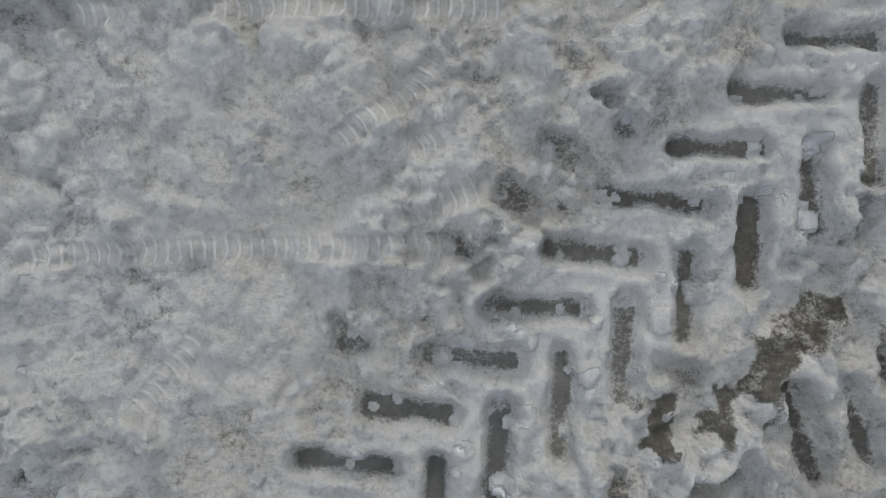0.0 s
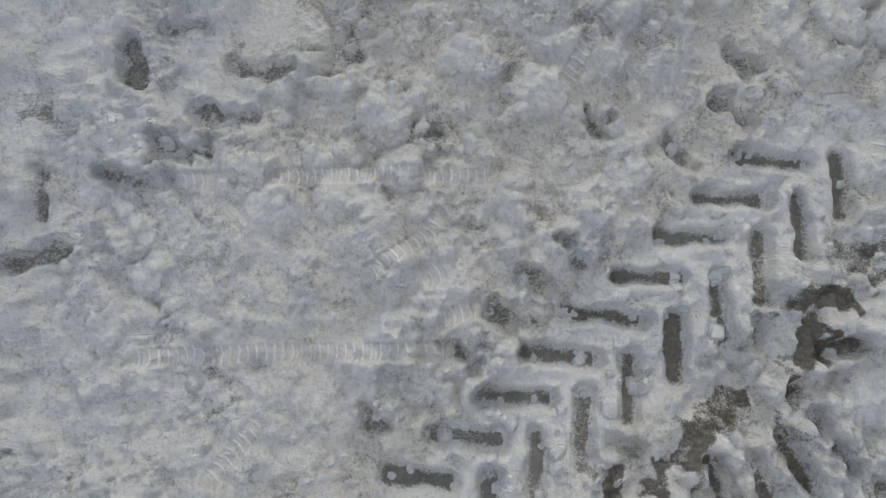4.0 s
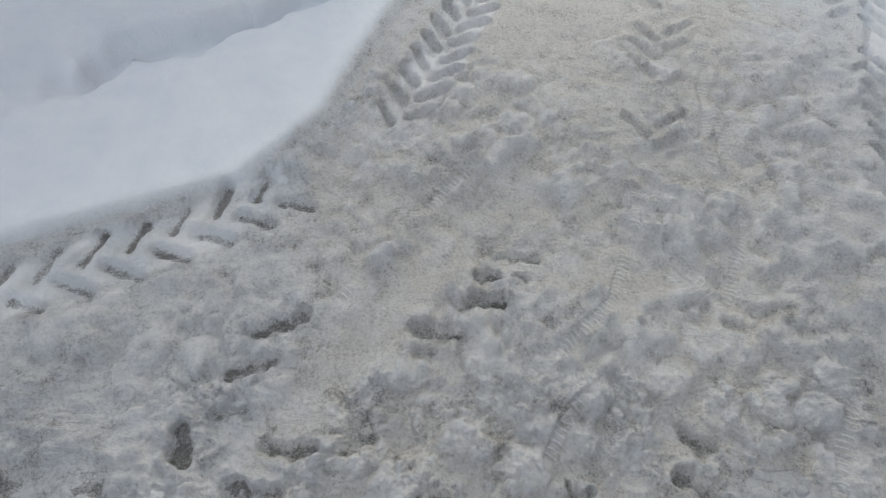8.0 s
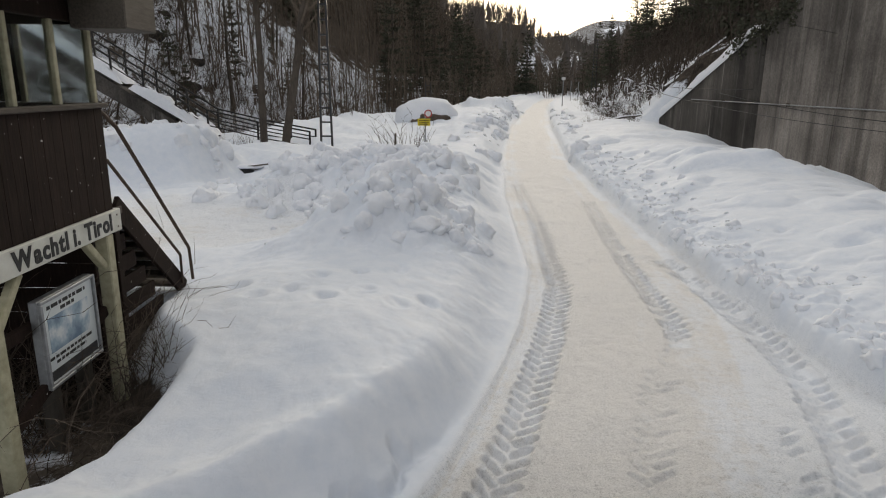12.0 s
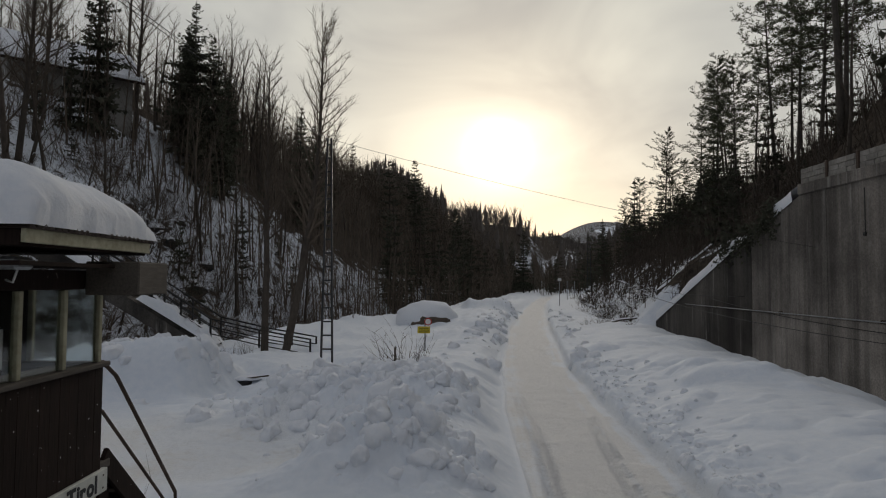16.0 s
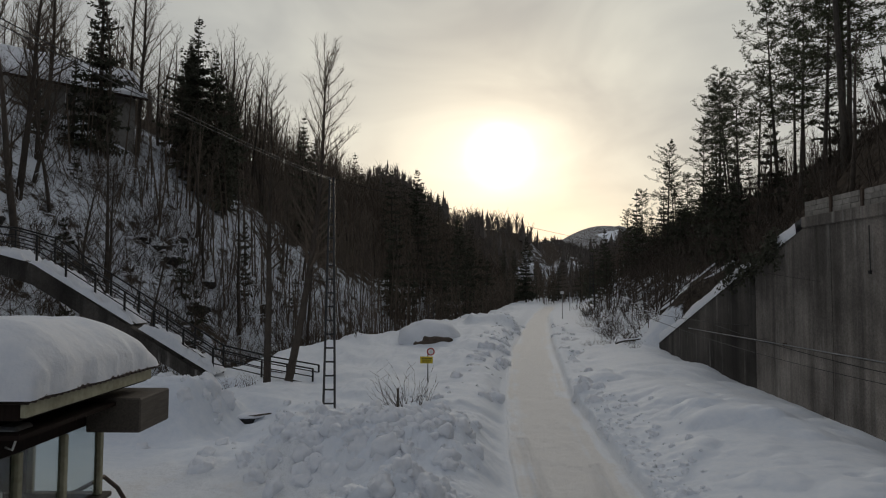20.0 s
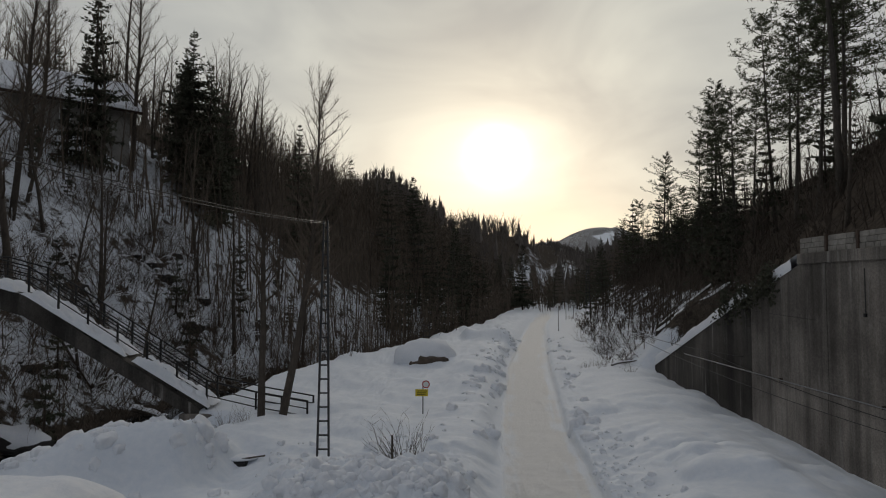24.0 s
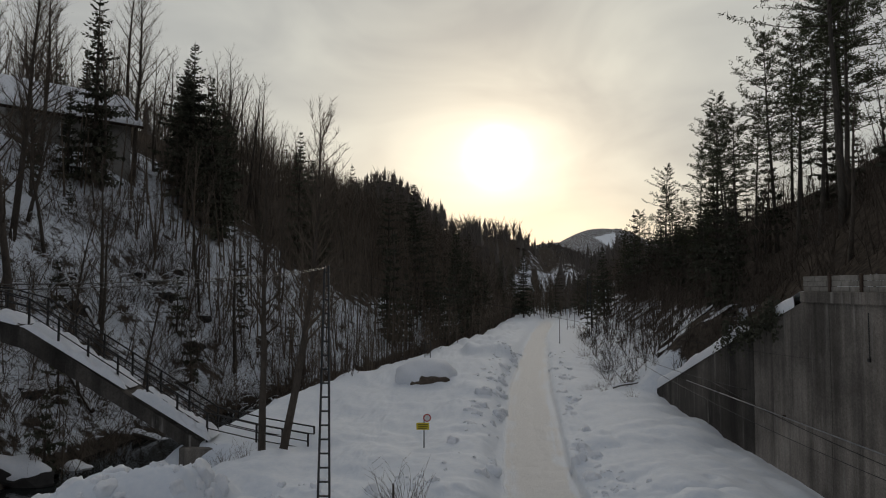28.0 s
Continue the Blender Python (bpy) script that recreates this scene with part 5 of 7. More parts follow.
    # roof: corrugated sheet on a fascia frame
    part("fascia", box((-2.83, 4.36, 3.95), (-2.79, 6.19, 4.045), 0.005), M_CREAM, hut, "cream-painted fascia board")
    part("fascia", box((HXB - 0.25, 4.36, 3.93), (-2.832, 4.40, 4.045), 0.005), M_DARKWOOD, hut)
    part("fascia", box((HXB - 0.25, 6.15, 3.93), (-2.832, 6.19, 4.045), 0.005), M_DARKWOOD, hut)
    part("roof_underside", box((HXB - 0.25, 4.402, 3.93), (-2.832, 6.148, 3.955)), M_DARKWOOD, hut)
    V, Fc = [], []
    m = 120
    for i in range(m + 1):
        y = 4.33 + (6.22 - 4.33) * i / m
        z = 4.060 + 0.017 * math.sin(2 * math.pi * y / 0.075)
        V += [(-2.755, y, z), (HXB - 0.3, y, z), (-2.755, y, z + 0.004), (HXB - 0.3, y, z + 0.004)]
    for i in range(m):
        a, b = 4 * i, 4 * i + 4
        Fc += [(a, a + 1, b + 1, b), (a + 2, b + 2, b + 3, a + 3), (a, b, b + 2, a + 2)]
    link_part("roof_sheet", mesh_of("roof_sheet", V, Fc, M_ROOFING, True), hut, "corrugated brown roof sheet")
    # thick soft snow on the roof
    V, Fc = [], []
    nu, nv = 80, 72
    for i in range(nu + 1):
        for j in range(nv + 1):
            u, v = i / nu, j / nv
            x, y = HXB - 0.32 + 2.77 * u, 4.30 + 1.95 * v
            e = min(1.0, min(u, 1 - u) / 0.20), min(1.0, min(v, 1 - v) / 0.26)
            rise = math.sqrt(max(0.0, 1 - (1 - e[0]) ** 2)) * math.sqrt(max(0.0, 1 - (1 - e[1]) ** 2))
            nz = float(fbm(np.array(x), np.array(y), 0.6, 4, 401))
            n2 = float(fbm(np.array(x + 0.7 * rise), np.array(y), 0.13, 3, 405))
            bulge = 0.035 * math.sin(math.pi * min(1, rise * 1.2)) + 0.07 * n2 * max(0.0, 1 - 1.3 * rise)
            V.append((x + (bulge if u > 0.5 else -bulge) + 0.03 * nz, y + 0.05 * nz + (0.015 * n2 * math.sin(math.pi * rise) if v > 0.5 else 0), 4.068 + (0.45 + 0.08 * (1 - v) + 0.07 * nz + 0.015 * n2) * rise))
    for i in range(nu):
        for j in range(nv):
            a = i * (nv + 1) + j
            Fc.append((a, a + nv + 1, a + nv + 2, a + 1))
    link_part("roof_snow", mesh_of("roof_snow", V, Fc, M_SNOW, True), hut, "thick rounded cushion of snow")
    # grey box that juts out under the eaves
    part("light_box", box((-3.095, 5.64, 3.57), (-2.63, 6.22, 3.86), 0.012), M_GREYWOOD, hut, "weathered grey box jutting out under the eaves")
    # floodlight on the head beam
    lamp = part("lamp", box((HX + 0.002, 4.50, 3.77), (HX + 0.16, 4.70, 3.86), 0.02), M_GALV, hut, "small grey lamp under the eaves")
    tube_part("lamp_bracket", [[((HX + 0.01, 4.62, 3.70), 0.008), ((HX + 0.06, 4.62, 3.68), 0.008), ((HX + 0.09, 4.62, 3.77), 0.008)]], M_WHITE, lamp, 6)
    # dark boarding under the hut's far end, added to hide bright snow behind
    for i in range(9):
        part("board", box((HXB, HY1 - 0.05, 0.02 + i * 0.245), (-3.30, HY1 - 0.02, 0.255 + i * 0.245), 0.006), M_DARKWOOD, hut)
    # landing and stair with two rails
    part("landing", box((-4.6, HY1 + 0.02, 1.80), (-3.42, 6.82, 1.88), 0.006), M_GREYWOOD, hut)
    part("landing_leg", box((-3.54, 6.66, 0.0), (-3.44, 6.76, 1.80), 0.006), M_DARKWOOD, hut)
    a, b = Vector((-3.46, 6.74, 1.90)), Vector((-3.46, 8.32, 0.50))
    for x in (-3.46, -4.5):
        part("stair_stringer", beam((x, a.y, a.z), (x, b.y, b.z), 0.05, 0.22, 0.006), M_DARKWOOD, hut)
    for i in range(8):
        p = a.lerp(b, (i + 0.6) / 8.2)
        part("stair_tread", box((-4.47, p.y - 0.13, p.z - 0.02), (-3.49, p.y + 0.13, p.z + 0.02), 0.005), M_GREYWOOD, hut)
    for i in range(6):
        part("under_board", box((-3.52, 6.05, 0.42 + i * 0.24), (-3.49, 6.75 + (5 - i) * 0.20, 0.60 + i * 0.24), 0.004), M_DARKWOOD, hut)
    tube_part("stair_handrail", [[((-3.55, 6.25, 2.86), 0.022), ((-3.55, 6.86, 2.85), 0.022), ((-3.50, 7.05, 2.68), 0.022), ((-3.42, 8.50, 1.0), 0.022), ((-3.42, 8.55, 0.55), 0.022)]], M_RUST, hut, 8)
    tube_part("stair_handrail", [[((-3.52, 6.25, 2.42), 0.018), ((-3.50, 6.78, 2.36), 0.018), ((-3.42, 8.20, 0.98), 0.018), ((-3.42, 8.2, 0.6), 0.018)]], M_RUST, hut, 8)
    V, Fc = [], []
    for i in range(41):
        p = a.lerp(b, i / 40)
        h = 0.16 + 0.06 * vnoise(np.array(i * 0.4), np.array(1.5), 9)
        V += [(-3.50, p.y, p.z), (-3.54, p.y, p.z + h), (-4.42, p.y, p.z + h + 0.05), (-4.46, p.y, p.z)]
    for i in range(40):
        for k in range(3):
            Fc.append((4 * i + k, 4 * i + 4 + k, 4 * i + 5 + k, 4 * i + 1 + k))
    link_part("stair_snow", mesh_of("stair_snow", V, Fc, M_SNOW, True), hut, "snow lying on the stair")
    return hut


build_hut()


def build_info_panel():
    """The framed board of a museum line on two posts in front of the hut's supports."""
    x = -3.165
    sign = thing("information_panel", "framed information panel with blue-grey picture on wooden posts", "sign")
    y0, y1, z0, z1 = 4.78, 5.58, 0.76, 1.50
    part("case", box((x - 0.05, y0, z0), (x + 0.02, y1, z1), 0.006), M_GALV, sign, "grey metal case")
    for lo, hi in (((y0, z0), (y1, z0 + 0.028)), ((y0, z1 - 0.028), (y1, z1)), ((y0, z0 + 0.028), (y0 + 0.028, z1 - 0.028)), ((y1 - 0.028, z0 + 0.028), (y1, z1 - 0.028))):
        part("frame_bar", box((x + 0.02, lo[0], lo[1]), (x + 0.05, hi[0], hi[1]), 0.005), M_GALV, sign)
    part("sheet", box((x + 0.021, y0 + 0.030, z0 + 0.030), (x + 0.026, y1 - 0.030, z1 - 0.030)), M_SHEET, sign, "printed sheet, white with blue-grey picture")
    part("blind_strip", box((x + 0.0265, y0 + 0.05, z0 + 0.05), (x + 0.029, y1 - 0.05, z0 + 0.135)), M_STEEL, sign)
    part("picture", box((x + 0.0265, y0 + 0.09, z0 + 0.28), (x + 0.029, y1 - 0.12, z1 - 0.17)), M_PICTURE, sign, "blue-grey picture")
    rnd = random.Random(8)
    for z, h, ya, yb in ((z1 - 0.085, 0.03, 0.10, 0.66), (z1 - 0.135, 0.03, 0.28, 0.48), (z0 + 0.235, 0.024, 0.06, 0.68), (z0 + 0.19, 0.024, 0.14, 0.58)):
        y = y0 + ya
        while y < y0 + yb:
            ln = rnd.uniform(0.03, 0.09)
            part("text_bar", box((x + 0.0265, y, z - h / 2), (x + 0.0285, min(y + ln, y0 + yb), z + h / 2)), M_BLACK, sign)
            y += ln + 0.018
    for y in (5.0, 5.5):
        part("post", box((x - 0.17, y - 0.05, -0.25), (x - 0.05, y + 0.05, 1.42 if y < 5.2 else 1.1), 0.01), M_BARK_GREY, sign, "dark weathered wooden post")
    part("latch", box((x + 0.05, 5.12, z0 + 0.01), (x + 0.06, 5.20, z0 + 0.035), 0.003), M_STEEL, sign)


def picture_materials():
    m, nt, b = mat("picture_print", 0.4)
    n = noise_node(nt, 4.5, 5.0, 0.6)
    nt.links.new(ramp_node(nt, n, [(0.35, (0.12, 0.19, 0.27)), (0.5, (0.30, 0.40, 0.48)), (0.62, (0.62, 0.66, 0.67))]), b.inputs["Base Color"])
    m2, nt2, b2 = mat("printed_sheet", 0.4)
    n = noise_node(nt2, 3.0, 3.0)
    nt2.links.new(ramp_node(nt2, n, [(0.3, (0.52, 0.58, 0.60)), (0.7, (0.66, 0.69, 0.68))]), b2.inputs["Base Color"])
    return m, m2


M_PICTURE, M_SHEET = picture_materials()
build_info_panel()


# ---- stair bridge over the river ----
def build_bridge():
    br = thing("stair_bridge", "sloping concrete footbridge with steel railings under snow", "bridge")
    y0, y1 = 29.1, 30.9
    A, B, C, D = Vector((-10.6, 0, 0.75)), Vector((-18.5, 0, 5.75)), Vector((-20.2, 0, 6.2)), Vector((-31, 0, 6.6))
    part("flight", prism_y([(A.x, A.z - 0.55), (A.x, A.z), (B.x, B.z), (B.x, B.z - 0.95)], y0, y1), M_DARK_CONCRETE, br, "grey concrete flight")
    part("deck", prism_y([(B.x - 0.004, B.z - 0.95), (B.x - 0.004, B.z), (C.x, C.z), (D.x, D.z), (D.x, D.z - 0.8), (C.x, C.z - 0.9)], y0, y1), M_DARK_CONCRETE, br)
    part("abutment", box((-11.4, y0 - 0.25, -2.4), (-9.9, y1 + 0.25, 0.55), 0.03), M_CONCRETE, br)
    part("pier", box((-24.2, y0 + 0.2, -2.6), (-23.4, y1 - 0.2, 5.5), 0.03), M_CONCRETE, br)
    line = [Vector((-5.9, 0, 0.05)), Vector((-8.2, 0, 0.45)), Vector((-10.4, 0, 0.95)), Vector((-18.5, 0, 6.0)), Vector((-20.4, 0, 6.5)), Vector((-30.8, 0, 6.8))]
    for y in (y0 + 0.34, y1 - 0.06):
        for h, r in ((1.0, 0.036), (0.66, 0.026), (0.33, 0.026)):
            tube_part("rail", [[((p.x, y, p.z + h), r) for p in line]], M_BLACK, br, 6)
        for a, b in zip(line[:-1], line[1:]):
            n = max(1, round((b - a).length / 1.55))
            for i in range(n):
                p = a.lerp(b, i / n)
                part("rail_post", box((p.x - 0.04, y - 0.04, p.z - 0.35), (p.x + 0.04, y + 0.04, p.z + 1.02), 0.006), M_BLACK, br)
    # snow on the treads, broken in places
    rnd = random.Random(17)
    segs, t = [], 0.0
    while t < 1.0:
        ln = rnd.uniform(0.10, 0.26)
        segs.append((t, min(1.0, t + ln)))
        t += ln + rnd.uniform(0.004, 0.02)
    P = [Vector((-10.2, 0, 0.8)), Vector((-18.5, 0, 5.75)), Vector((-20.2, 0, 6.2)), Vector((-30.5, 0, 6.6))]
    total = [(P[i + 1] - P[i]).length for i in range(3)]
    L = sum(total)

    def at(u):
        d = u * L
        for i in range(3):
            if d <= total[i] or i == 2:
                return P[i].lerp(P[i + 1], min(1.0, d / total[i]))
            d -= total[i]
    for side, (ya, yb) in enumerate(((y0 - 0.06, y0 + 0.28), (y0 + 0.46, y1 - 0.12))):
      for u0, u1 in segs:
        V, Fc = [], []
        n, m = 20, 7
        h = rnd.uniform(0.24, 0.44) if side == 0 else rnd.uniform(0.14, 0.26)
        for i in range(n + 1):
            p = at(u0 + (u1 - u0) * i / n)
            e = math.sqrt(max(0.0, 1 - abs(2 * i / n - 1) ** 5))
            edge = 0.22 * float(fbm(np.array(p.x), np.array(side * 7.0), 0.5, 3, 413))
            for j in range(m + 1):
                f = math.sqrt(max(0.0, 1 - abs(2 * j / m - 1) ** 3))
                nz = float(fbm(np.array(p.x), np.array(j * 0.16 + side * 9), 0.45, 3, 411))
                V.append((p.x, ya + (yb - ya) * j / m + edge * (j / m if side == 0 else 1 - j / m), p.z + 0.004 + max(0.02, h + 0.9 * nz) * e * f))
        for i in range(n):
            for j in range(m):
                a = i * (m + 1) + j
                Fc.append((a, a + 1, a + m + 2, a + m + 1))
        link_part("snow_cushion", mesh_of("snow_cushion", V, Fc, M_SNOW, True), br)


def prism_y(profile, y0, y1):
    bm = bmesh.new()
    a = [bm.verts.new((x, y0, z)) for x, z in profile]
    b = [bm.verts.new((x, y1, z)) for x, z in profile]
    bm.faces.new(a)
    bm.faces.new(list(reversed(b)))
    for i in range(len(profile)):
        j = (i + 1) % len(profile)
        bm.faces.new((a[j], a[i], b[i], b[j]))
    bmesh.ops.recalc_face_normals(bm, faces=bm.faces)
    return bm


build_bridge()


# ---- lattice mast, signs, markers ----
def build_mast(x, y, z0, z1, name, label, w0=0.36, w1=0.12):
    mast = thing(name, label, "mast")
    for sx in (-1, 1):
        tube = beam((x + sx * w0 / 2, y, z0), (x + sx * w1 / 2, y, z1), 0.06, 0.10, 0.008)
        part("upright", tube, M_STEEL, mast)
    n = int((z1 - z0) / 0.42)
    for i in range(n):
        t = (i + 0.5) / n
        z = z0 + (z1 - z0) * t
        w = w0 + (w1 - w0) * t
        part("rung", beam((x - w / 2, y, z), (x + w / 2, y, z), 0.05, 0.05), M_STEEL, mast)
    return mast


build_mast(-3.62, 20.6, 0.9, 8.25, "lattice_mast", "narrow dark steel lattice mast standing in the snow")
build_mast(-1.05, 52.5, 1.0, 3.3, "short_lattice_mast", "short steel lattice mast on a snow mound", 0.45, 0.4)
build_mast(19.6, 86, 1.0, 9.0, "far_lattice_mast", "tall steel lattice mast beside the road", 0.6, 0.3)
cable((-3.6, 20.6, 8.2), (-6.6, -18, 8.8), 0.9, 0.007, label="pair of thin cables running back from the mast")
cable((-3.62, 20.6, 8.16), (-6.62, -18, 8.76), 0.92, 0.007, label="pair of thin cables running back from the mast")
cable((-3.55, 20.6, 8.2), (13.62, 23.5, 5.0), 0.25, 0.006, label="thin cable from the mast across to the wall")
cable((13.5, 32.5, 2.9), (13.5, 15.0, 2.2), 0.25, 0.014, label="slack cable hanging along the concrete wall")
cable((12.0, 41, 3.4), (13.5, 29, 3.1), 0.15, 0.012, label="slack cable hanging along the concrete wall")
cable((12.0, 41, 3.2), (13.5, 12, 2.0), 0.5, 0.012, label="slack cable hanging along the concrete wall")


def build_road_sign():
    x, y, z = -0.72, 28.6, height_at(-0.72, 28.6)
    s = thing("road_sign", "yellow sign plate with round white sign on thin steel post", "sign")
    tube_part("post", [[((x, y, z - 0.4), 0.03), ((x, y, 2.02), 0.03)]], M_GALV, s, 8)
    part("yellow_plate", box((x - 0.33, y - 0.05, 1.42), (x + 0.22, y - 0.03, 1.72), 0.006), M_YELLOW, s, "yellow plate")
    for i in range(3):
        part("text_bar", box((x - 0.26, y - 0.054, 1.47 + i * 0.08), (x + 0.12 + 0.03 * i, y - 0.051, 1.50 + i * 0.08)), M_BLACK, s)
    bm = bmesh.new()
    bmesh.ops.create_cone(bm, cap_ends=True, segments=24, radius1=0.17, radius2=0.17, depth=0.02, matrix=Matrix.Translation((x + 0.13, y - 0.045, 1.93)) @ Euler((radians(90), 0, 0)).to_matrix().to_4x4())
    part("round_plate", bm, M_RED, s, "round plate with red rim")
    bm = bmesh.new()
    bmesh.ops.create_cone(bm, cap_ends=True, segments=24, radius1=0.12, radius2=0.12, depth=0.02, matrix=Matrix.Translation((x + 0.13, y - 0.052, 1.93)) @ Euler((radians(90), 0, 0)).to_matrix().to_4x4())
    part("round_face", bm, M_WHITE, s)


build_road_sign()


def marker(x, y, h, r, name, label, material, head=0.0):
    z = height_at(x, y)
    s = thing(name, label, "post")
    tube_part("shaft", [[((x, y, z - 0.3), r), ((x, y, z + h), r * 0.9)]], material, s, 8)
    if head:
        part("head", box((x - head, y - 0.05, z + h), (x + head, y + 0.05, z + h + head * 1.5), 0.03), M_WHITE, s)


marker(-1.42, 19.9, 0.85, 0.035, "wooden_stake", "grey wooden stake stuck in the snow", M_BARK_GREY)
marker(14.4, 79, 3.0, 0.05, "street_lamp", "small street lamp on thin steel post", M_GALV, 0.22)
marker(20.2, 104, 3.0, 0.05, "snow_pole", "thin pole beside the snowy road", M_GALV)
marker(22.2, 108, 3.0, 0.05, "snow_pole", "thin pole beside the snowy road", M_GALV)


# ---- house on the hill ----
def build_house():
    h = thing("hill_house", "grey rendered house with snowy roof among trees", "house")
    x0, x1, y0, y1 = -43.6, -35.0, 61, 72
    z0 = min(height_at(x, y) for x in (x0, x1) for y in (y0, y1)) - 2.0
    z = 24.4
    part("wall", box((x0, y0, z0), (x1, y1, z), 0.03), M_RENDER, h)
    part("gable", prism_y([(x0 + 0.2, z), (x1 - 0.2, z), ((x0 + x1) / 2, z + 3.2)], y0 + 0.02, y1 - 0.02), M_RENDER, h)
    xm = (x0 + x1) / 2
    roof = part("roof", prism_y([(x0 - 1.0, z - 0.5), (xm, z + 3.3), (x1 + 1.0, z - 0.5), (x1 + 1.0, z - 0.25), (xm, z + 3.55), (x0 - 1.0, z - 0.25)], y0 - 0.9, y1 + 0.9), M_DARKWOOD, h)
    part("roof_snow", prism_y([(x0 - 0.9, z - 0.24), (xm, z + 3.56), (x1 + 0.9, z - 0.24), (x1 + 0.85, z + 0.2), (xm, z + 4.0), (x0 - 0.85, z + 0.2)], y0 - 0.85, y1 + 0.85), M_SNOW, roof)
    for zz in (z - 2.2, z - 5.0):
        for yy in (62.5, 65.5, 68.5):
            win = part("window", box((x1 - 0.02, yy, zz), (x1 + 0.06, yy + 1.0, zz + 1.3), 0.01), M_WHITE, h)
            part("pane", box((x1 + 0.061, yy + 0.08, zz + 0.08), (x1 + 0.07, yy + 0.92, zz + 1.22)), M_BLACK, win)
        for xx in (-42.6, -40.0, -37.4):
            win = part("window", box((xx, y0 - 0.06, zz), (xx + 1.0, y0 + 0.02, zz + 1.3), 0.01), M_WHITE, h)
            part("pane", box((xx + 0.08, y0 - 0.07, zz + 0.08), (xx + 0.92, y0 - 0.061, zz + 1.22)), M_BLACK, win)
    # turned so that a roof slope faces the valley
    c = Vector((xm, (y0 + y1) / 2, 0))
    h.matrix_basis = Matrix.Translation(c) @ Matrix.Rotation(radians(-48), 4, "Z") @ Matrix.Translation(-c)


build_house()


# ---- broken lumps of snow on the ploughed heap, the yard's rim and the road banks ----
def snow_lumps():
    rnd = random.Random(22)
    balls = []
    for seed in range(6):
        bm = bmesh.new()
        bmesh.ops.create_icosphere(bm, subdivisions=3, radius=1.0)
        off = Vector((seed * 7.3, 0, 0))
        for v in bm.verts:
            d = v.co.normalized()
            k = 1 + 0.50 * noise.noise(d * 1.3 + off) + 0.28 * noise.noise(d * 3.1 - off) + 0.10 * noise.noise(d * 7.0 + off)
            v.co = Vector([math.copysign(abs(c) ** 0.8, c) for c in d]) * k
        balls.append(([v.co.copy() for v in bm.verts], [tuple(v.index for v in f.verts) for f in bm.faces]))
        bm.free()
    left, right = ([[p[k] for p in line] for k in (0, 1)] for line in (ROAD_LEFT, ROAD_RIGHT))
    V, Fc = [], []

    def lump(x, y, r, sunk=0.0):
        m = Matrix.LocRotScale((x, y, height_at(x, y) + r * (rnd.uniform(-0.42, 0.05) - sunk)), Euler((rnd.uniform(0, 6.3), rnd.uniform(0, 6.3), rnd.uniform(0, 6.3))), (r, r * rnd.uniform(0.75, 1.1), r * rnd.uniform(0.55, 0.9)))
        verts, faces = rnd.choice(balls)
        i = len(V)
        V.extend(m @ v for v in verts)
        Fc.extend(tuple(i + k for k in f) for f in faces)
    for k in range(420):
        front = k % 5 < 2
        x, y = (rnd.gauss(-0.7, 0.75), rnd.gauss(11.3, 0.75)) if front else (rnd.gauss(-2.2, 1.6), rnd.gauss(17.0, 1.2))
        if x > float(np.interp(y, left[1], left[0])) - 0.8:
            continue
        lump(x, y, (0.05 + 0.24 * rnd.random() ** 2.2) * (0.85 if front else 1.15))
    for k in range(80):
        x = rnd.uniform(-15, -7.2)
        lump(x, 24.0 + 0.31 * x + rnd.gauss(0, 0.8), 0.10 + 0.36 * rnd.random() ** 2, 0.3)
    for k in range(330):
        y = 5.0 + 20 * rnd.random() ** 1.2
        lump(float(np.interp(y, right[1], right[0])) + 0.10 + abs(rnd.gauss(0, 0.45)) * (1 + 0.04 * y), y, 0.03 + 0.11 * rnd.random() ** 2, 0.2)
    for k in range(170):
        y = 24 + 46 * rnd.random()
        line, side = (right, 1) if k % 3 == 0 else (left, -1)
        lump(float(np.interp(y, line[1], line[0])) + side * (0.35 + abs(rnd.gauss(0, 1.0))), y, 0.10 + 0.45 * rnd.random() ** 2, 0.45)
    for k in range(60):
        x, y = rnd.uniform(-6, 0), rnd.uniform(19.5, 24)
        lump(x, y, 0.06 + 0.24 * rnd.random() ** 2)
    tagged(new("snow_lumps", mesh_of("snow_lumps", V, Fc, M_SNOW, True)), "rounded broken lumps of ploughed white snow", "snow", kind="stuff")


snow_lumps()


# ---- dark drain mouth in the snow of the yard ----
def build_drain():
    x, y = -6.85, 22.4
    z = height_at(x, y) - 0.14
    d = thing("drain_mouth", "dark open drain mouth under a ledge of snow", "drain")
    # solid black box; its colour gives the shade of a hole
    part("opening", box((x - 0.36, y - 0.12, z - 0.45), (x + 0.36, y + 0.4, z + 0.2), 0.05), M_BLACK, d)
    part("ledge_log", beam((x - 0.55, y - 0.14, z + 0.18), (x + 0.95, y + 0.05, z + 0.36), 0.05, 0.05, 0.01), M_BARK, d)
    bm = bmesh.new()
    bmesh.ops.create_icosphere(bm, subdivisions=3, radius=1.0, matrix=Matrix.Translation((x + 0.05, y + 0.25, z + 0.24)) @ Matrix.Diagonal((0.62, 0.40, 0.09, 1)))
    part("snow_ledge", bm, M_SNOW, d, smooth=True)


build_drain()


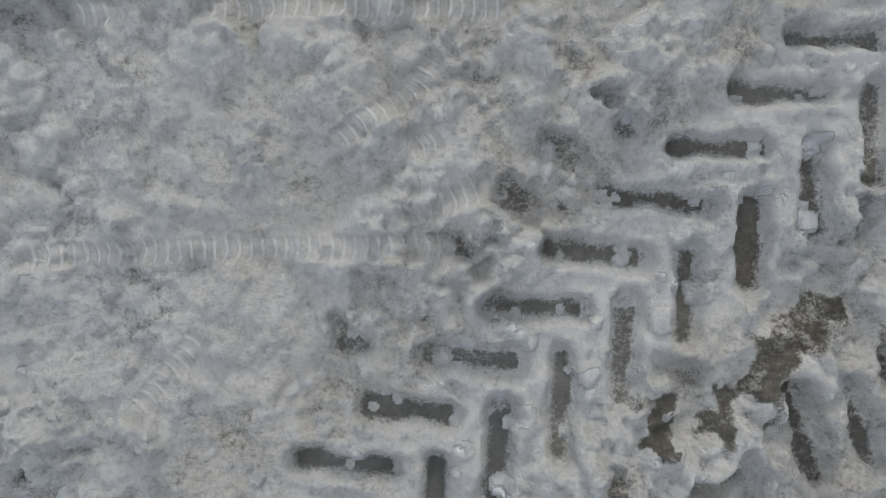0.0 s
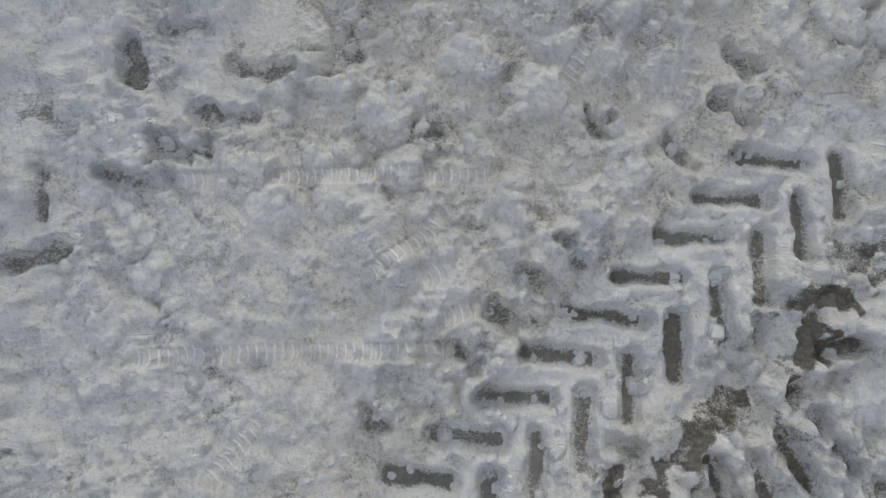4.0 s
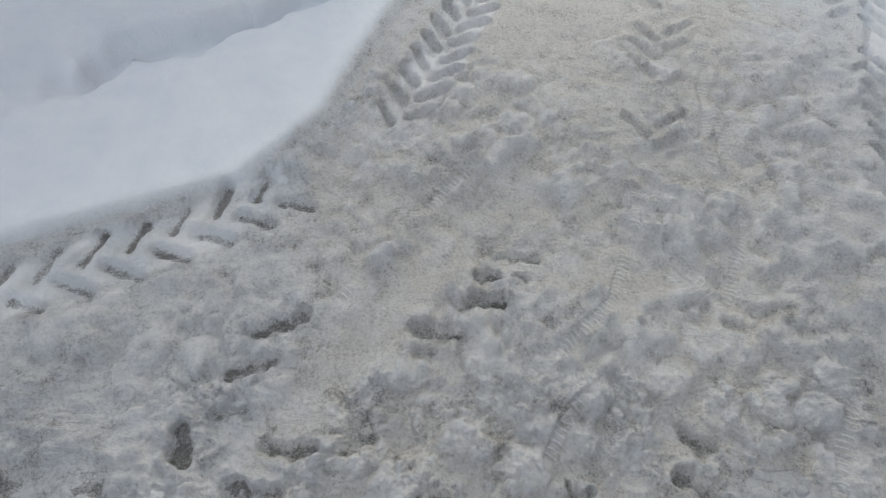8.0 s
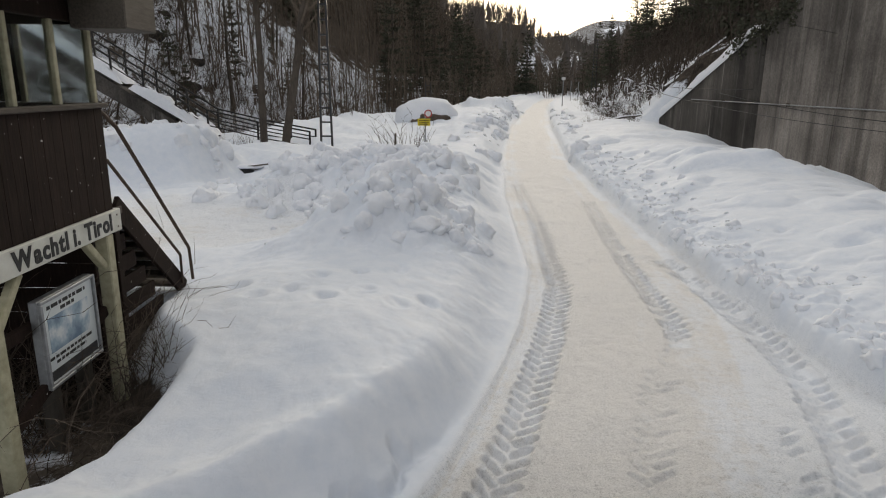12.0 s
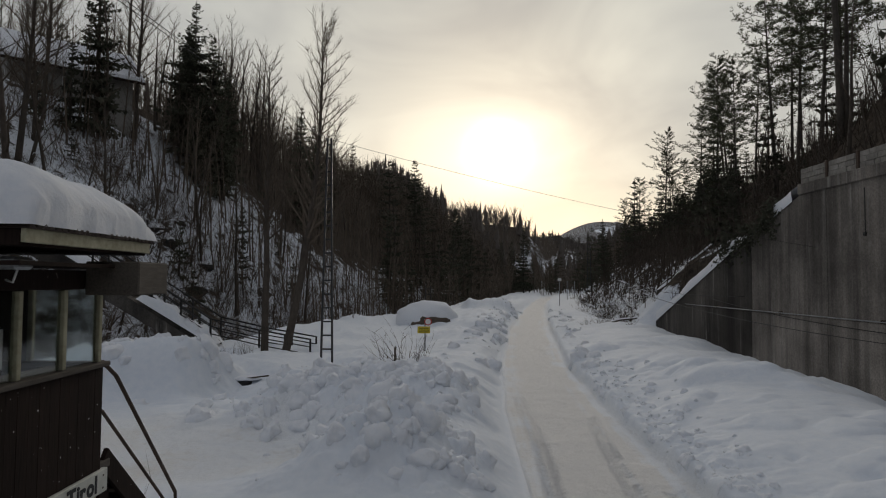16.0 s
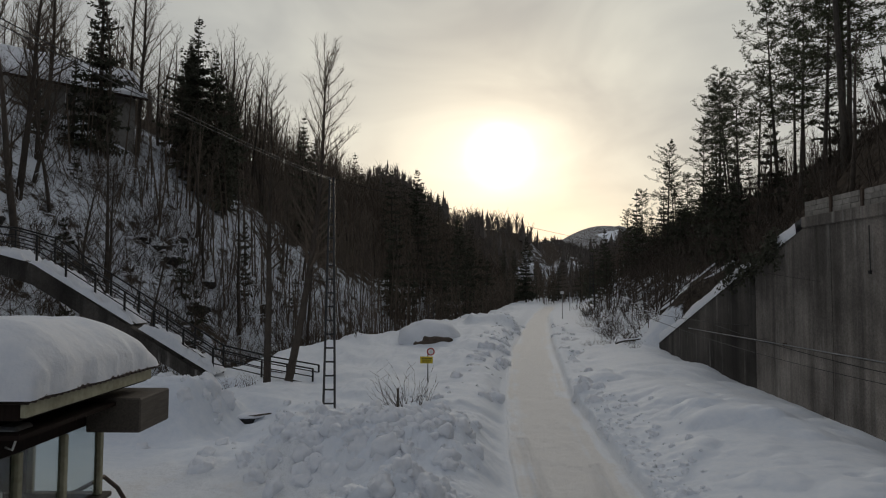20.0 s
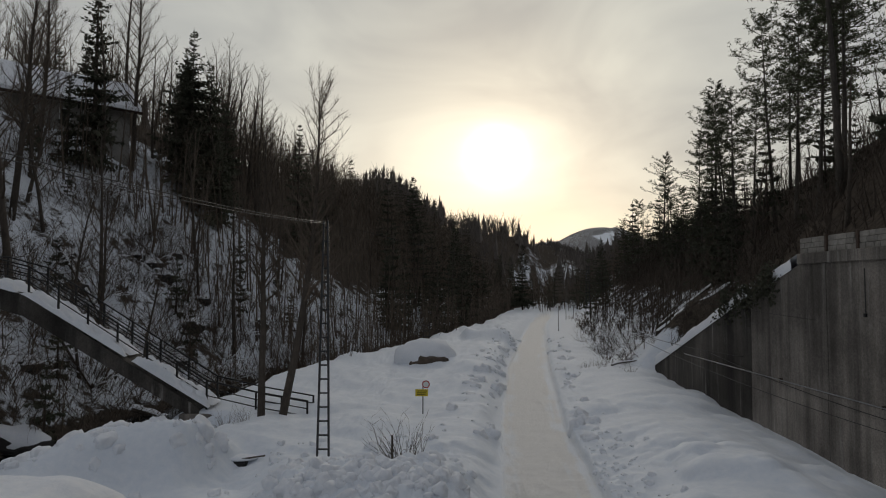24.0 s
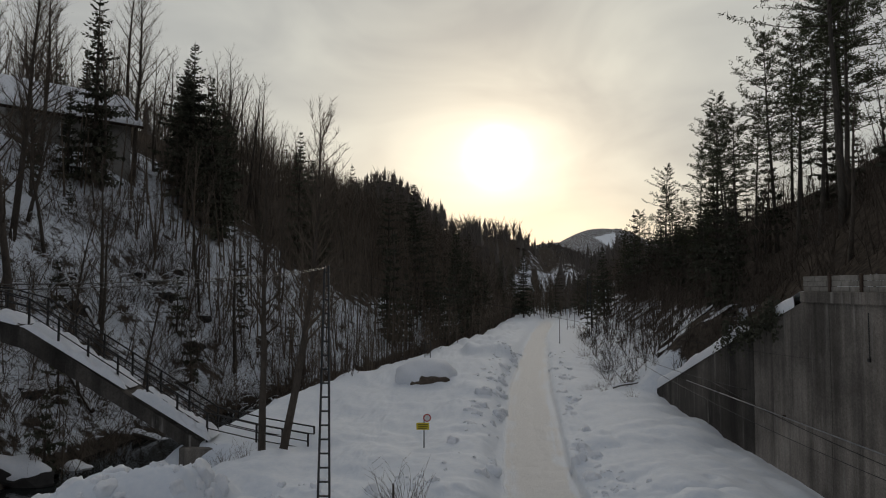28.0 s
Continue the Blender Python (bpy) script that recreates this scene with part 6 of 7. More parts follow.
# ---- fallen trunks and rocks ----
def fallen_log(a, b, r, label="fallen trunk with snow lying along it"):
    log = thing("fallen_log", label, "log", "fallen trunks")
    a, b = Vector((a[0], a[1], height_at(*a[:2]) + a[2])), Vector((b[0], b[1], height_at(*b[:2]) + b[2]))
    pts = [(a.lerp(b, i / 6) + Vector((0, 0, 0.04 * math.sin(i * 0.85))), r * (1 - 0.07 * i)) for i in range(7)]
    tube_part("trunk", [pts], M_BARK, log, 8)
    V, Fc = [], []
    for i in range(13):
        p = a.lerp(b, i / 12) + Vector((0, 0, 0.04 * math.sin(i * 0.425)))
        h = r * (0.7 + 0.5 * math.sin(i * 2.1) ** 2)
        for k in range(5):
            ang = math.pi * k / 4
            V.append(p + Vector((0.0, -math.cos(ang) * r * 0.95, r * 0.55 + math.sin(ang) * h)))
    for i in range(12):
        for k in range(4):
            q = i * 5 + k
            Fc.append((q, q + 1, q + 6, q + 5))
    link_part("snow_strip", mesh_of("snow_strip", V, Fc, M_SNOW, True), log)


fallen_log((14.6, 44.3, 0.2), (18.9, 42.4, 0.35), 0.17)
fallen_log((15.6, 46.6, 0.2), (18.6, 44.6, 0.3), 0.12)
fallen_log((11.2, 42.6, 0.08), (13.0, 43.2, 0.12), 0.07)
fallen_log((-24.5, 41.0, 0.6), (-20.8, 39.5, 0.2), 0.24)
fallen_log((-18.6, 40.0, 0.6), (-15.6, 41.0, -0.1), 0.22)
fallen_log((-27.5, 47.0, 0.6), (-23.0, 45.0, 0.5), 0.18)


def rock(x, y, sx, sy, sz, seed, snow=True):
    r = thing("rock", "dark rock capped with snow beside the river" if snow else "dark bare rock beside the river", "rock", "rocks")
    z = height_at(x, y)
    for name, m, grow_by, lift in (("stone_body", M_ROCK, 1.0, 0.0), ("snow_cap", M_SNOW, 0.92, 0.16)):
        if name == "snow_cap" and not snow:
            continue
        bm = bmesh.new()
        bmesh.ops.create_icosphere(bm, subdivisions=3, radius=1.0)
        for v in bm.verts:
            d = v.co.normalized()
            k = 1 + 0.45 * noise.noise(d * 1.6 + Vector((seed, 0, 0))) + 0.15 * noise.noise(d * 4.5 + Vector((0, seed, 0)))
            v.co = Vector((d.x * sx * k * grow_by, d.y * sy * k * grow_by, d.z * sz * k))
        if name == "snow_cap":
            for v in bm.verts:
                v.co.z = max(v.co.z, sz * 0.25) + lift
        bmesh.ops.translate(bm, verts=bm.verts, vec=(x, y, z - sz * 0.45))
        part(name, bm, m, r, smooth=name == "snow_cap")


rnd = random.Random(91)
for k in range(26):
    y = rnd.uniform(24, 62)
    x = float(np.interp(y, RIVER_Y, RIVER_X)) - rnd.uniform(1.5, 15)
    s = rnd.uniform(0.4, 1.3)
    rock(x, y, s, s * rnd.uniform(0.6, 1.0), s * rnd.uniform(0.5, 0.9), k * 3.7, rnd.random() < 0.75)

rock(-22.0, 27.6, 2.4, 1.3, 1.9, 61.0, False)
rock(-18.6, 27.0, 1.7, 1.1, 1.2, 67.0)
rock(-25.0, 28.8, 2.6, 1.4, 2.4, 71.0, False)
rock(-20.3, 31.8, 2.0, 1.3, 1.7, 77.0)
rock(-15.9, 27.2, 1.0, 0.8, 0.7, 79.0)


def build_ivy():
    """Dark creeper that hangs over the wall's sloping shoulder."""
    rnd = random.Random(61)
    ivy = thing("ivy", "dark creeper hanging over the top of the wall", "creeper")
    V, Fc, stems = [], [], []
    for k in range(46):
        y = rnd.uniform(26.2, 31.2)
        top = float(np.interp(y, WALL_TOP_Y, WALL_TOP_Z))
        p = Vector((WALL_X + rnd.uniform(-0.1, 0.9), y, top + rnd.uniform(0.1, 0.9)))
        path = [(p.copy(), 0.012)]
        for s in range(4):
            p = p + Vector((rnd.uniform(-0.22, 0.02), rnd.uniform(-0.18, 0.18), rnd.uniform(-0.42, 0.08)))
            p.x = max(p.x, WALL_X - 0.35)
            path.append((p.copy(), 0.008))
            for _ in range(9):
                c = p + Vector((rnd.gauss(0, 0.14), rnd.gauss(0, 0.18), rnd.gauss(0, 0.18)))
                u = Vector((rnd.gauss(0, 1), rnd.gauss(0, 1), rnd.gauss(0, 1))).normalized() * 0.09
                w = u.cross(Vector((rnd.gauss(0, 1), rnd.gauss(0, 1), rnd.gauss(0, 1)))).normalized() * 0.06
                i = len(V)
                V += [c - u, c + w, c + u, c - w]
                Fc.append((i, i + 1, i + 2, i + 3))
        stems.append(path)
    tube_part("vine", stems, M_BRUSH, ivy, 4)
    link_part("foliage", mesh_of("foliage", V, Fc, M_SPRUCE), ivy)


build_ivy()


# ---- snow-covered dome beside the road, with a dark stone at its foot ----
def build_mound(cx, cy, rx, ry, h):
    z = height_at(cx, cy) - 0.25
    m = thing("snow_mound", "rounded dome under smooth deep snow beside the road", "mound")
    bm = bmesh.new()
    bmesh.ops.create_icosphere(bm, subdivisions=4, radius=1.0)
    for v in bm.verts:
        d = v.co.normalized()
        k = 1 + 0.10 * noise.noise(d * 1.8) + 0.05 * noise.noise(d * 5.0)
        flat = math.copysign(abs(d.z) ** 0.8, d.z)
        v.co = Vector((cx + d.x * rx * k, cy + d.y * ry * k, z + flat * h * k))
    part("snow_cover", bm, M_SNOW, m, smooth=True)
    bm = bmesh.new()
    bmesh.ops.create_icosphere(bm, subdivisions=3, radius=1.0)
    for v in bm.verts:
        d = v.co.normalized()
        k = 1 + 0.4 * noise.noise(d * 1.7 + Vector((4, 0, 0)))
        v.co = Vector((cx + 0.25 + d.x * 1.35 * k, cy - ry * 0.84 + d.y * 0.6 * k, z + 0.10 + d.z * 0.62 * k))
    part("earth_face", bm, M_BRUSH, m, "bare brown earth at the foot")


build_mound(-1.05, 50.0, 2.4, 2.3, 1.75)


# ---- trees ----
def bare_tree_mesh(seed, h, spread=0.28, limbs=26, twigs=5, lean=0.03, start=0.30):
    """Trunk path, and limbs with twigs, of a leafless tree."""
    rnd = random.Random(seed)
    pts, p = [], Vector((0, 0, -0.6))
    d = Vector((rnd.uniform(-lean, lean), rnd.uniform(-lean, lean), 1))
    n = 9
    r0 = h * 0.0105 + 0.03
    for i in range(n + 1):
        t = i / n
        pts.append((p.copy(), r0 * (1 - t) ** 0.85 + 0.012))
        d += Vector((rnd.uniform(-0.05, 0.05), rnd.uniform(-0.05, 0.05), 0))
        p = p + d.normalized() * ((h + 0.6) / n)
    paths, spikes = [], []
    for k in range(limbs):
        t = start + (1 - start) * (k + rnd.random()) / limbs
        i = min(n - 1, int(t * n))
        base = pts[i][0].lerp(pts[i + 1][0], t * n - i)
        ang = k * 2.4 + rnd.uniform(-0.5, 0.5)
        ln = h * spread * (1.2 - 0.85 * t) * rnd.uniform(0.5, 1.15) + 0.3
        up = 0.5 + 0.75 * t + rnd.uniform(-0.1, 0.3)
        dv = Vector((math.cos(ang), math.sin(ang), up)).normalized()
        q, br = base.copy(), [(base.copy(), r0 * (1 - t) * 0.42 + 0.011)]
        for s in range(4):
            dv = (dv + Vector((rnd.uniform(-0.18, 0.18), rnd.uniform(-0.18, 0.18), rnd.uniform(0.0, 0.22)))).normalized()
            q = q + dv * (ln / 4)
            br.append((q.copy(), (r0 * (1 - t) * 0.42 + 0.011) * (1 - (s + 1) / 4.4)))
            for _ in range(twigs if s else twigs // 2):
                tv = (dv + Vector((rnd.uniform(-1.1, 1.1), rnd.uniform(-1.1, 1.1), rnd.uniform(-0.4, 0.7)))).normalized()
                tl = ln * rnd.uniform(0.10, 0.42)
                o = q - dv * (ln / 4) * rnd.random()
                spikes.append((o, o + tv * tl + Vector((0, 0, 0.12 * tl)), 0.0045 + 0.00028 * h))
        paths.append(br)
    return pts, paths, spikes


def spike_data(V, Fc, spikes):
    """Thin three-sided twigs that run to a point."""
    for a, b, r in spikes:
        d = (b - a).normalized()
        u = d.cross(Vector((0.3, 0.9, 0.2))).normalized()
        w = d.cross(u)
        i = len(V)
        V += [a + u * r, a - u * (r * 0.5) + w * (r * 0.87), a - u * (r * 0.5) - w * (r * 0.87), b]
        Fc += [(i, i + 1, i + 3), (i + 1, i + 2, i + 3), (i + 2, i, i + 3)]


def make_bare(seed, h, name="bare_tree", label="tall leafless tree with dark trunk and fine twigs", **kw):
    pts, paths, spikes = bare_tree_mesh(seed, h, **kw)
    t = thing(name, label, "tree")
    tube_part("trunk", [pts], M_BARK, t, 7)
    V, Fc = tube_data(paths, 3)
    spike_data(V, Fc, spikes)
    link_part("crown", mesh_of("crown", V, Fc, M_TWIG), t, "fine brown twigs")
    return t


def make_spruce(seed, h, width=0.17, bare_part=0.10, detail=1.0, name="spruce", label="tall dark green spruce with drooping branches", ragged=0.3):
    """Whorls of drooping boughs, each a spine with hanging, feathered side twigs."""
    rnd = random.Random(seed)
    t = thing(name, label, "tree")
    tube_part("trunk", [[((0, 0, -0.6), h * 0.012 + 0.05), ((0, 0, h * 0.5), h * 0.008 + 0.02), ((0, 0, h), 0.01)]], M_BARK, t, 6)
    V, Fc = [], []

    def blade(a, b, w):
        d = b - a
        sd = d.cross(Vector((rnd.uniform(-1, 1), rnd.uniform(-1, 1), rnd.uniform(-1, 1))))
        sd = sd.normalized() * w if sd.length > 1e-6 else Vector((w, 0, 0))
        i = len(V)
        V.extend([a - sd * 0.5, a + d * 0.45 + sd, b, a + d * 0.45 - sd])
        Fc.append((i, i + 1, i + 2, i + 3))
    levels = int(h * 2.6 * detail ** 0.7)
    fat = 1.0 / detail ** 0.6
    for lv in range(levels):
        f = (lv + rnd.random()) / levels
        z = h * (bare_part + (1 - bare_part) * f)
        R = (h * width * (1 - f) ** 0.8 + 0.15) * rnd.uniform(1 - 1.6 * ragged, 1 + 0.5 * ragged)
        for b in range(7 if f < 0.8 else 5):
            a = rnd.uniform(0, 6.283)
            r = R * rnd.uniform(0.55, 1.12)
            out = Vector((math.cos(a), math.sin(a), 0))
            side = Vector((-out.y, out.x, 0))
            drop = rnd.uniform(0.35, 0.7) * (1 - 0.75 * f)
            steps = max(2, int(r / 0.30 * detail))
            last = Vector((0, 0, z))
            for k in range(steps):
                u = (k + 1) / steps
                q = Vector((0, 0, z)) + out * (r * u) + Vector((0, 0, r * (0.22 * u - drop * u ** 1.6 + 0.16 * u ** 5 + 0.25 * f * u)))
                blade(last, q, 0.035 * fat)
                for sg in (-1, 1):
                    ln = (0.16 + 0.34 * r * (1.02 - u)) * rnd.uniform(0.5, 1.25)
                    e = q + side * (sg * ln * 0.75) + out * (ln * 0.5) + Vector((0, 0, -ln * rnd.uniform(0.15, 0.6)))
                    blade(last.lerp(q, rnd.random()), e, (0.06 + 0.09 * ln) * fat)
                e = q + out * rnd.uniform(-0.05, 0.1) + Vector((rnd.uniform(-0.08, 0.08), rnd.uniform(-0.08, 0.08), -rnd.uniform(0.2, 0.62) * (1 - 0.7 * f)))
                blade(q, e, (0.08 + 0.05 * r) * fat)
                last = q
            blade(last, last + out * 0.22 + Vector((0, 0, 0.05)), 0.05 * fat)
    blade(Vector((0, 0, h - 0.7)), Vector((0, 0, h + 0.3)), 0.06 * fat)
    link_part("crown", mesh_of("crown", V, Fc, M_SPRUCE), t, "dark drooping needle branches")
    return t


def make_pine(seed, h, crown=0.42, name="pine", label="tall pine with bare trunk and open dark crown"):
    """A straight stem, long level limbs that fork, and tufts of needles on the forks."""
    rnd = random.Random(seed)
    t = thing(name, label, "tree")
    pts, p = [], Vector((0, 0, -0.6))
    for i in range(9):
        f = i / 8
        pts.append((p.copy(), (h * 0.0078 + 0.035) * (1 - f) + 0.018))
        p = p + Vector((rnd.uniform(-0.05, 0.05) * h / 14, rnd.uniform(-0.05, 0.05) * h / 14, (h + 0.4) / 8))
    tube_part("trunk", [pts], M_BARK_GREY, t, 7)
    V, Fc, limbs, spikes = [], [], [], []

    def tuft(q, size, n):
        for _ in range(n):
            v = Vector((rnd.gauss(0, 1), rnd.gauss(0, 1), rnd.gauss(0.35, 0.7))).normalized()
            sd = v.cross(Vector((rnd.gauss(0, 1), rnd.gauss(0, 1), rnd.gauss(0, 1)))).normalized() * size * 0.15
            o = q + Vector((rnd.gauss(0, 0.35), rnd.gauss(0, 0.35), rnd.gauss(0, 0.2))) * size
            j = len(V)
            V.extend([o - sd, o + sd, o + v * size * rnd.uniform(0.7, 1.3)])
            Fc.append((j, j + 1, j + 2))
    n = int(3.6 * h * (1 - crown)) + 18
    for k in range(n):
        f = crown + (1 - crown) * (k + rnd.random()) / n
        i = min(7, int(f * 8))
        base = pts[i][0].lerp(pts[i + 1][0], f * 8 - i)
        a = k * 2.4 + rnd.uniform(-0.7, 0.7)
        g = (f - crown) / (1 - crown)
        ln = h * 0.20 * (1.08 - g) ** 0.62 * rnd.uniform(0.35, 1.25) + 0.35
        dv = Vector((math.cos(a), math.sin(a), rnd.uniform(-0.32, 0.12) + 0.55 * g)).normalized()
        q, path = base.copy(), [(base.copy(), 0.012 + 0.008 * ln)]
        steps = 5
        for s in range(steps):
            dv = (dv + Vector((rnd.gauss(0, 0.12), rnd.gauss(0, 0.12), rnd.uniform(-0.02, 0.14)))).normalized()
            q = q + dv * (ln / steps)
            path.append((q.copy(), (0.012 + 0.008 * ln) * (1 - (s + 1) / (steps + 0.6))))
            if s == 0 and rnd.random() < 0.7:
                continue
            for _ in range(3):
                tw = (dv + Vector((rnd.gauss(0, 0.75), rnd.gauss(0, 0.75), rnd.uniform(-0.1, 0.5)))).normalized() * ln * rnd.uniform(0.10, 0.30)
                o = q - dv * (ln / steps) * rnd.random()
                spikes.append((o, o + tw, 0.009))
                for fr in (0.65, 1.0):
                    tuft(o + tw * fr, 0.17 + 0.02 * ln, 5)
        limbs.append(path)
    for k in range(16):
        f = rnd.uniform(0.12, crown + 0.1)
        a = rnd.uniform(0, 6.28)
        base = Vector((0, 0, h * f))
        ln = rnd.uniform(0.5, 2.4)
        dv = Vector((math.cos(a), math.sin(a), rnd.uniform(-0.3, 0.15)))
        limbs.append([(base, 0.022), (base + dv * ln * 0.6, 0.012), (base + dv * ln + Vector((0, 0, -0.12 * ln)), 0.004)])
        for _ in range(4):
            o = base + dv * ln * rnd.uniform(0.3, 1.0)
            spikes.append((o, o + Vector((rnd.gauss(0, 0.3), rnd.gauss(0, 0.3), rnd.gauss(-0.05, 0.2))), 0.006))
    BV, BF = tube_data(limbs, 3)
    spike_data(BV, BF, spikes)
    link_part("branchwork", mesh_of("branchwork", BV, BF, M_BARK), t, kind="stuff")
    link_part("crown", mesh_of("crown", V, Fc, M_PINE), t, "open tufts of dark green needles")
    return t


def make_shrub(seed, h, n=40, name="bare_shrub", label="leafless shrub of thin brown stems in the snow"):
    rnd = random.Random(seed)
    t = thing(name, label, "shrub")
    paths, spikes = [], []
    for k in range(n):
        a, r = rnd.uniform(0, 6.28), rnd.uniform(0, 0.25) * h
        p = Vector((math.cos(a) * r, math.sin(a) * r, -0.15))
        d = Vector((math.cos(a) * rnd.uniform(0.1, 0.8), math.sin(a) * rnd.uniform(0.1, 0.8), 1)).normalized()
        path = [(p.copy(), 0.010)]
        ln = h * rnd.uniform(0.5, 1.1)
        for s in range(4):
            p = p + d * ln / 4
            d = (d + Vector((rnd.uniform(-0.3, 0.3), rnd.uniform(-0.3, 0.3), rnd.uniform(-0.25, 0.05)))).normalized()
            path.append((p.copy(), 0.010 * (1 - (s + 1) / 4.6)))
            if s and rnd.random() < 0.8:
                e = p + (d + Vector((rnd.uniform(-0.9, 0.9), rnd.uniform(-0.9, 0.9), rnd.uniform(-0.2, 0.5)))).normalized() * ln * 0.25
                spikes.append((p.copy(), e, 0.005))
        paths.append(path)
    V, Fc = tube_data(paths, 3)
    spike_data(V, Fc, spikes)
    link_part("brushwood", mesh_of("brushwood", V, Fc, M_BRUSH), t)
    return t


def make_bramble(seed, h, n=80, name="bramble", label="tangled arching bramble stems over the snow", snow=0.0):
    rnd = random.Random(seed)
    t = thing(name, label, "bramble")
    paths, spikes = [], []
    for k in range(n):
        a, r = rnd.uniform(0, 6.28), rnd.uniform(0, 0.5) * h
        p = Vector((math.cos(a) * r, math.sin(a) * r, -0.15))
        a += rnd.uniform(-1.5, 1.5)
        d = Vector((math.cos(a) * 0.6, math.sin(a) * 0.6, rnd.uniform(0.7, 1.6))).normalized()
        ln = h * rnd.uniform(0.8, 2.0)
        rad = 0.0045 * h ** 0.5 * rnd.uniform(0.7, 1.3)
        path = [(p.copy(), rad)]
        for s in range(7):
            p = p + d * ln / 7
            d = (d + Vector((rnd.uniform(-0.2, 0.2), rnd.uniform(-0.2, 0.2), rnd.uniform(-0.45, -0.05)))).normalized()
            path.append((p.copy(), rad * (1 - s / 9)))
            if s and rnd.random() < 0.7:
                e = p + (d + Vector((rnd.uniform(-1, 1), rnd.uniform(-1, 1), rnd.uniform(-0.4, 0.8)))).normalized() * ln * rnd.uniform(0.06, 0.18)
                spikes.append((p.copy(), e, rad * 0.6))
        paths.append(path)
    V, Fc = tube_data(paths, 3)
    spike_data(V, Fc, spikes)
    link_part("stem_tangle", mesh_of("stem_tangle", V, Fc, M_BRUSH), t)
    if snow:
        pads = []
        for path in paths:
            if rnd.random() > snow:
                continue
            k = max(range(1, 7), key=lambda i: path[i][0].z)
            fat = h * rnd.uniform(0.012, 0.04)
            run = [path[i][0] + Vector((rnd.gauss(0, 0.01), rnd.gauss(0, 0.01), 0)) for i in range(max(0, k - rnd.randrange(1, 3)), min(7, k + rnd.randrange(1, 3)) + 1)]
            pads.append([(q + Vector((0, 0, 0.6 * fat)), fat * w) for q, w in zip(run, (0.25, 0.8, 1.1, 0.8, 0.25))])
        V, Fc = tube_data(pads, 5)
        link_part("snow_load", mesh_of("snow_load", V, Fc, M_SNOW, True), t, "white snow lying on the arching stems", kind="stuff")
    return t


def place(proto_list, spots, group, seed=0, lo=0.8, hi=1.2, tilt=0.0):
    """Copies of the models at spots (x, y[, size]); the models themselves take the first spots."""
    rnd = random.Random(seed)
    used = set()
    for spot in spots:
        x, y = spot[0], spot[1]
        k = spot[3] if len(spot) > 3 else rnd.randrange(len(proto_list))
        src = proto_list[k]
        s = spot[2] if len(spot) > 2 and spot[2] else rnd.uniform(lo, hi)
        m = Matrix.LocRotScale((x, y, height_at(x, y) - 0.05), Euler((rnd.gauss(0, tilt), rnd.gauss(0, tilt), rnd.uniform(0, 6.28))), (s, s, s))
        tagged(src, group=group)
        if k not in used:
            used.add(k)
            src.matrix_basis = m
        else:
            c = copy_thing(src, Matrix.LocRotScale(m.translation, m.to_quaternion(), None))
            c.scale = (s, s, s)
    for k, src in enumerate(proto_list):
        if k not in used:
            for o in (*src.children_recursive, src):
                bpy.data.objects.remove(o)


def river_x(y):
    return float(np.interp(y, RIVER_Y, RIVER_X))


# the two alders by the bridge
make_bare(101, 14.4, label="tall leafless alder beside the bridge railing", spread=0.23, limbs=64, twigs=9, lean=0.05, start=0.34).matrix_basis = pose(-6.74, 28.3, height_at(-6.74, 28.3), 0, 7.5, 0)
make_bare(102, 12.8, label="slim leafless alder beside the bridge railing", spread=0.16, limbs=48, twigs=8, lean=0.02, start=0.40).matrix_basis = pose(-7.6, 28.25, height_at(-7.6, 28.25), 0, 2, 0)

# two old trees high on the hillside
for seed, x, y, h in ((103, -32.2, 67.0, 21.0), (104, -30.4, 46.0, 20.0), (105, -35.0, 56.0, 17.0)):
    make_bare(seed, h, label="large old leafless tree on the hillside", spread=0.30, limbs=58, twigs=11, lean=0.06, start=0.30).matrix_basis = pose(x, y, height_at(x, y))

# left hillside
rnd = random.Random(31)
bare_models = [make_bare(200 + i, 13 + i % 3, spread=0.24, limbs=25, twigs=5, lean=0.10) for i in range(6)]
spots = []
while len(spots) < 150:
    y = 24 + 110 * rnd.random()
    up = rnd.uniform(0.5, 60) if y > 60 else rnd.uniform(1.5, 34)
    x = river_x(y) - 2.5 - up
    if x < -0.75 * y - 14 or (-50 < x < -34 and 57 < y < 76):
        continue
    spots.append((x, y, rnd.uniform(0.35, 0.95) if y < 60 else rnd.uniform(0.6, 1.1)))
for k in range(26):
    y = 80 + 24 * rnd.random()
    spots.append((-(0.245 + 0.11 * rnd.random()) * y, y, rnd.uniform(0.85, 1.3)))
spots += [(-43, 87, 1.6, 1), (-26.2, 40, 1.35, 2), (-31.5, 60, 1.2, 0)]
place(bare_models, spots, "leafless trees on the hillside", 1, tilt=0.06)

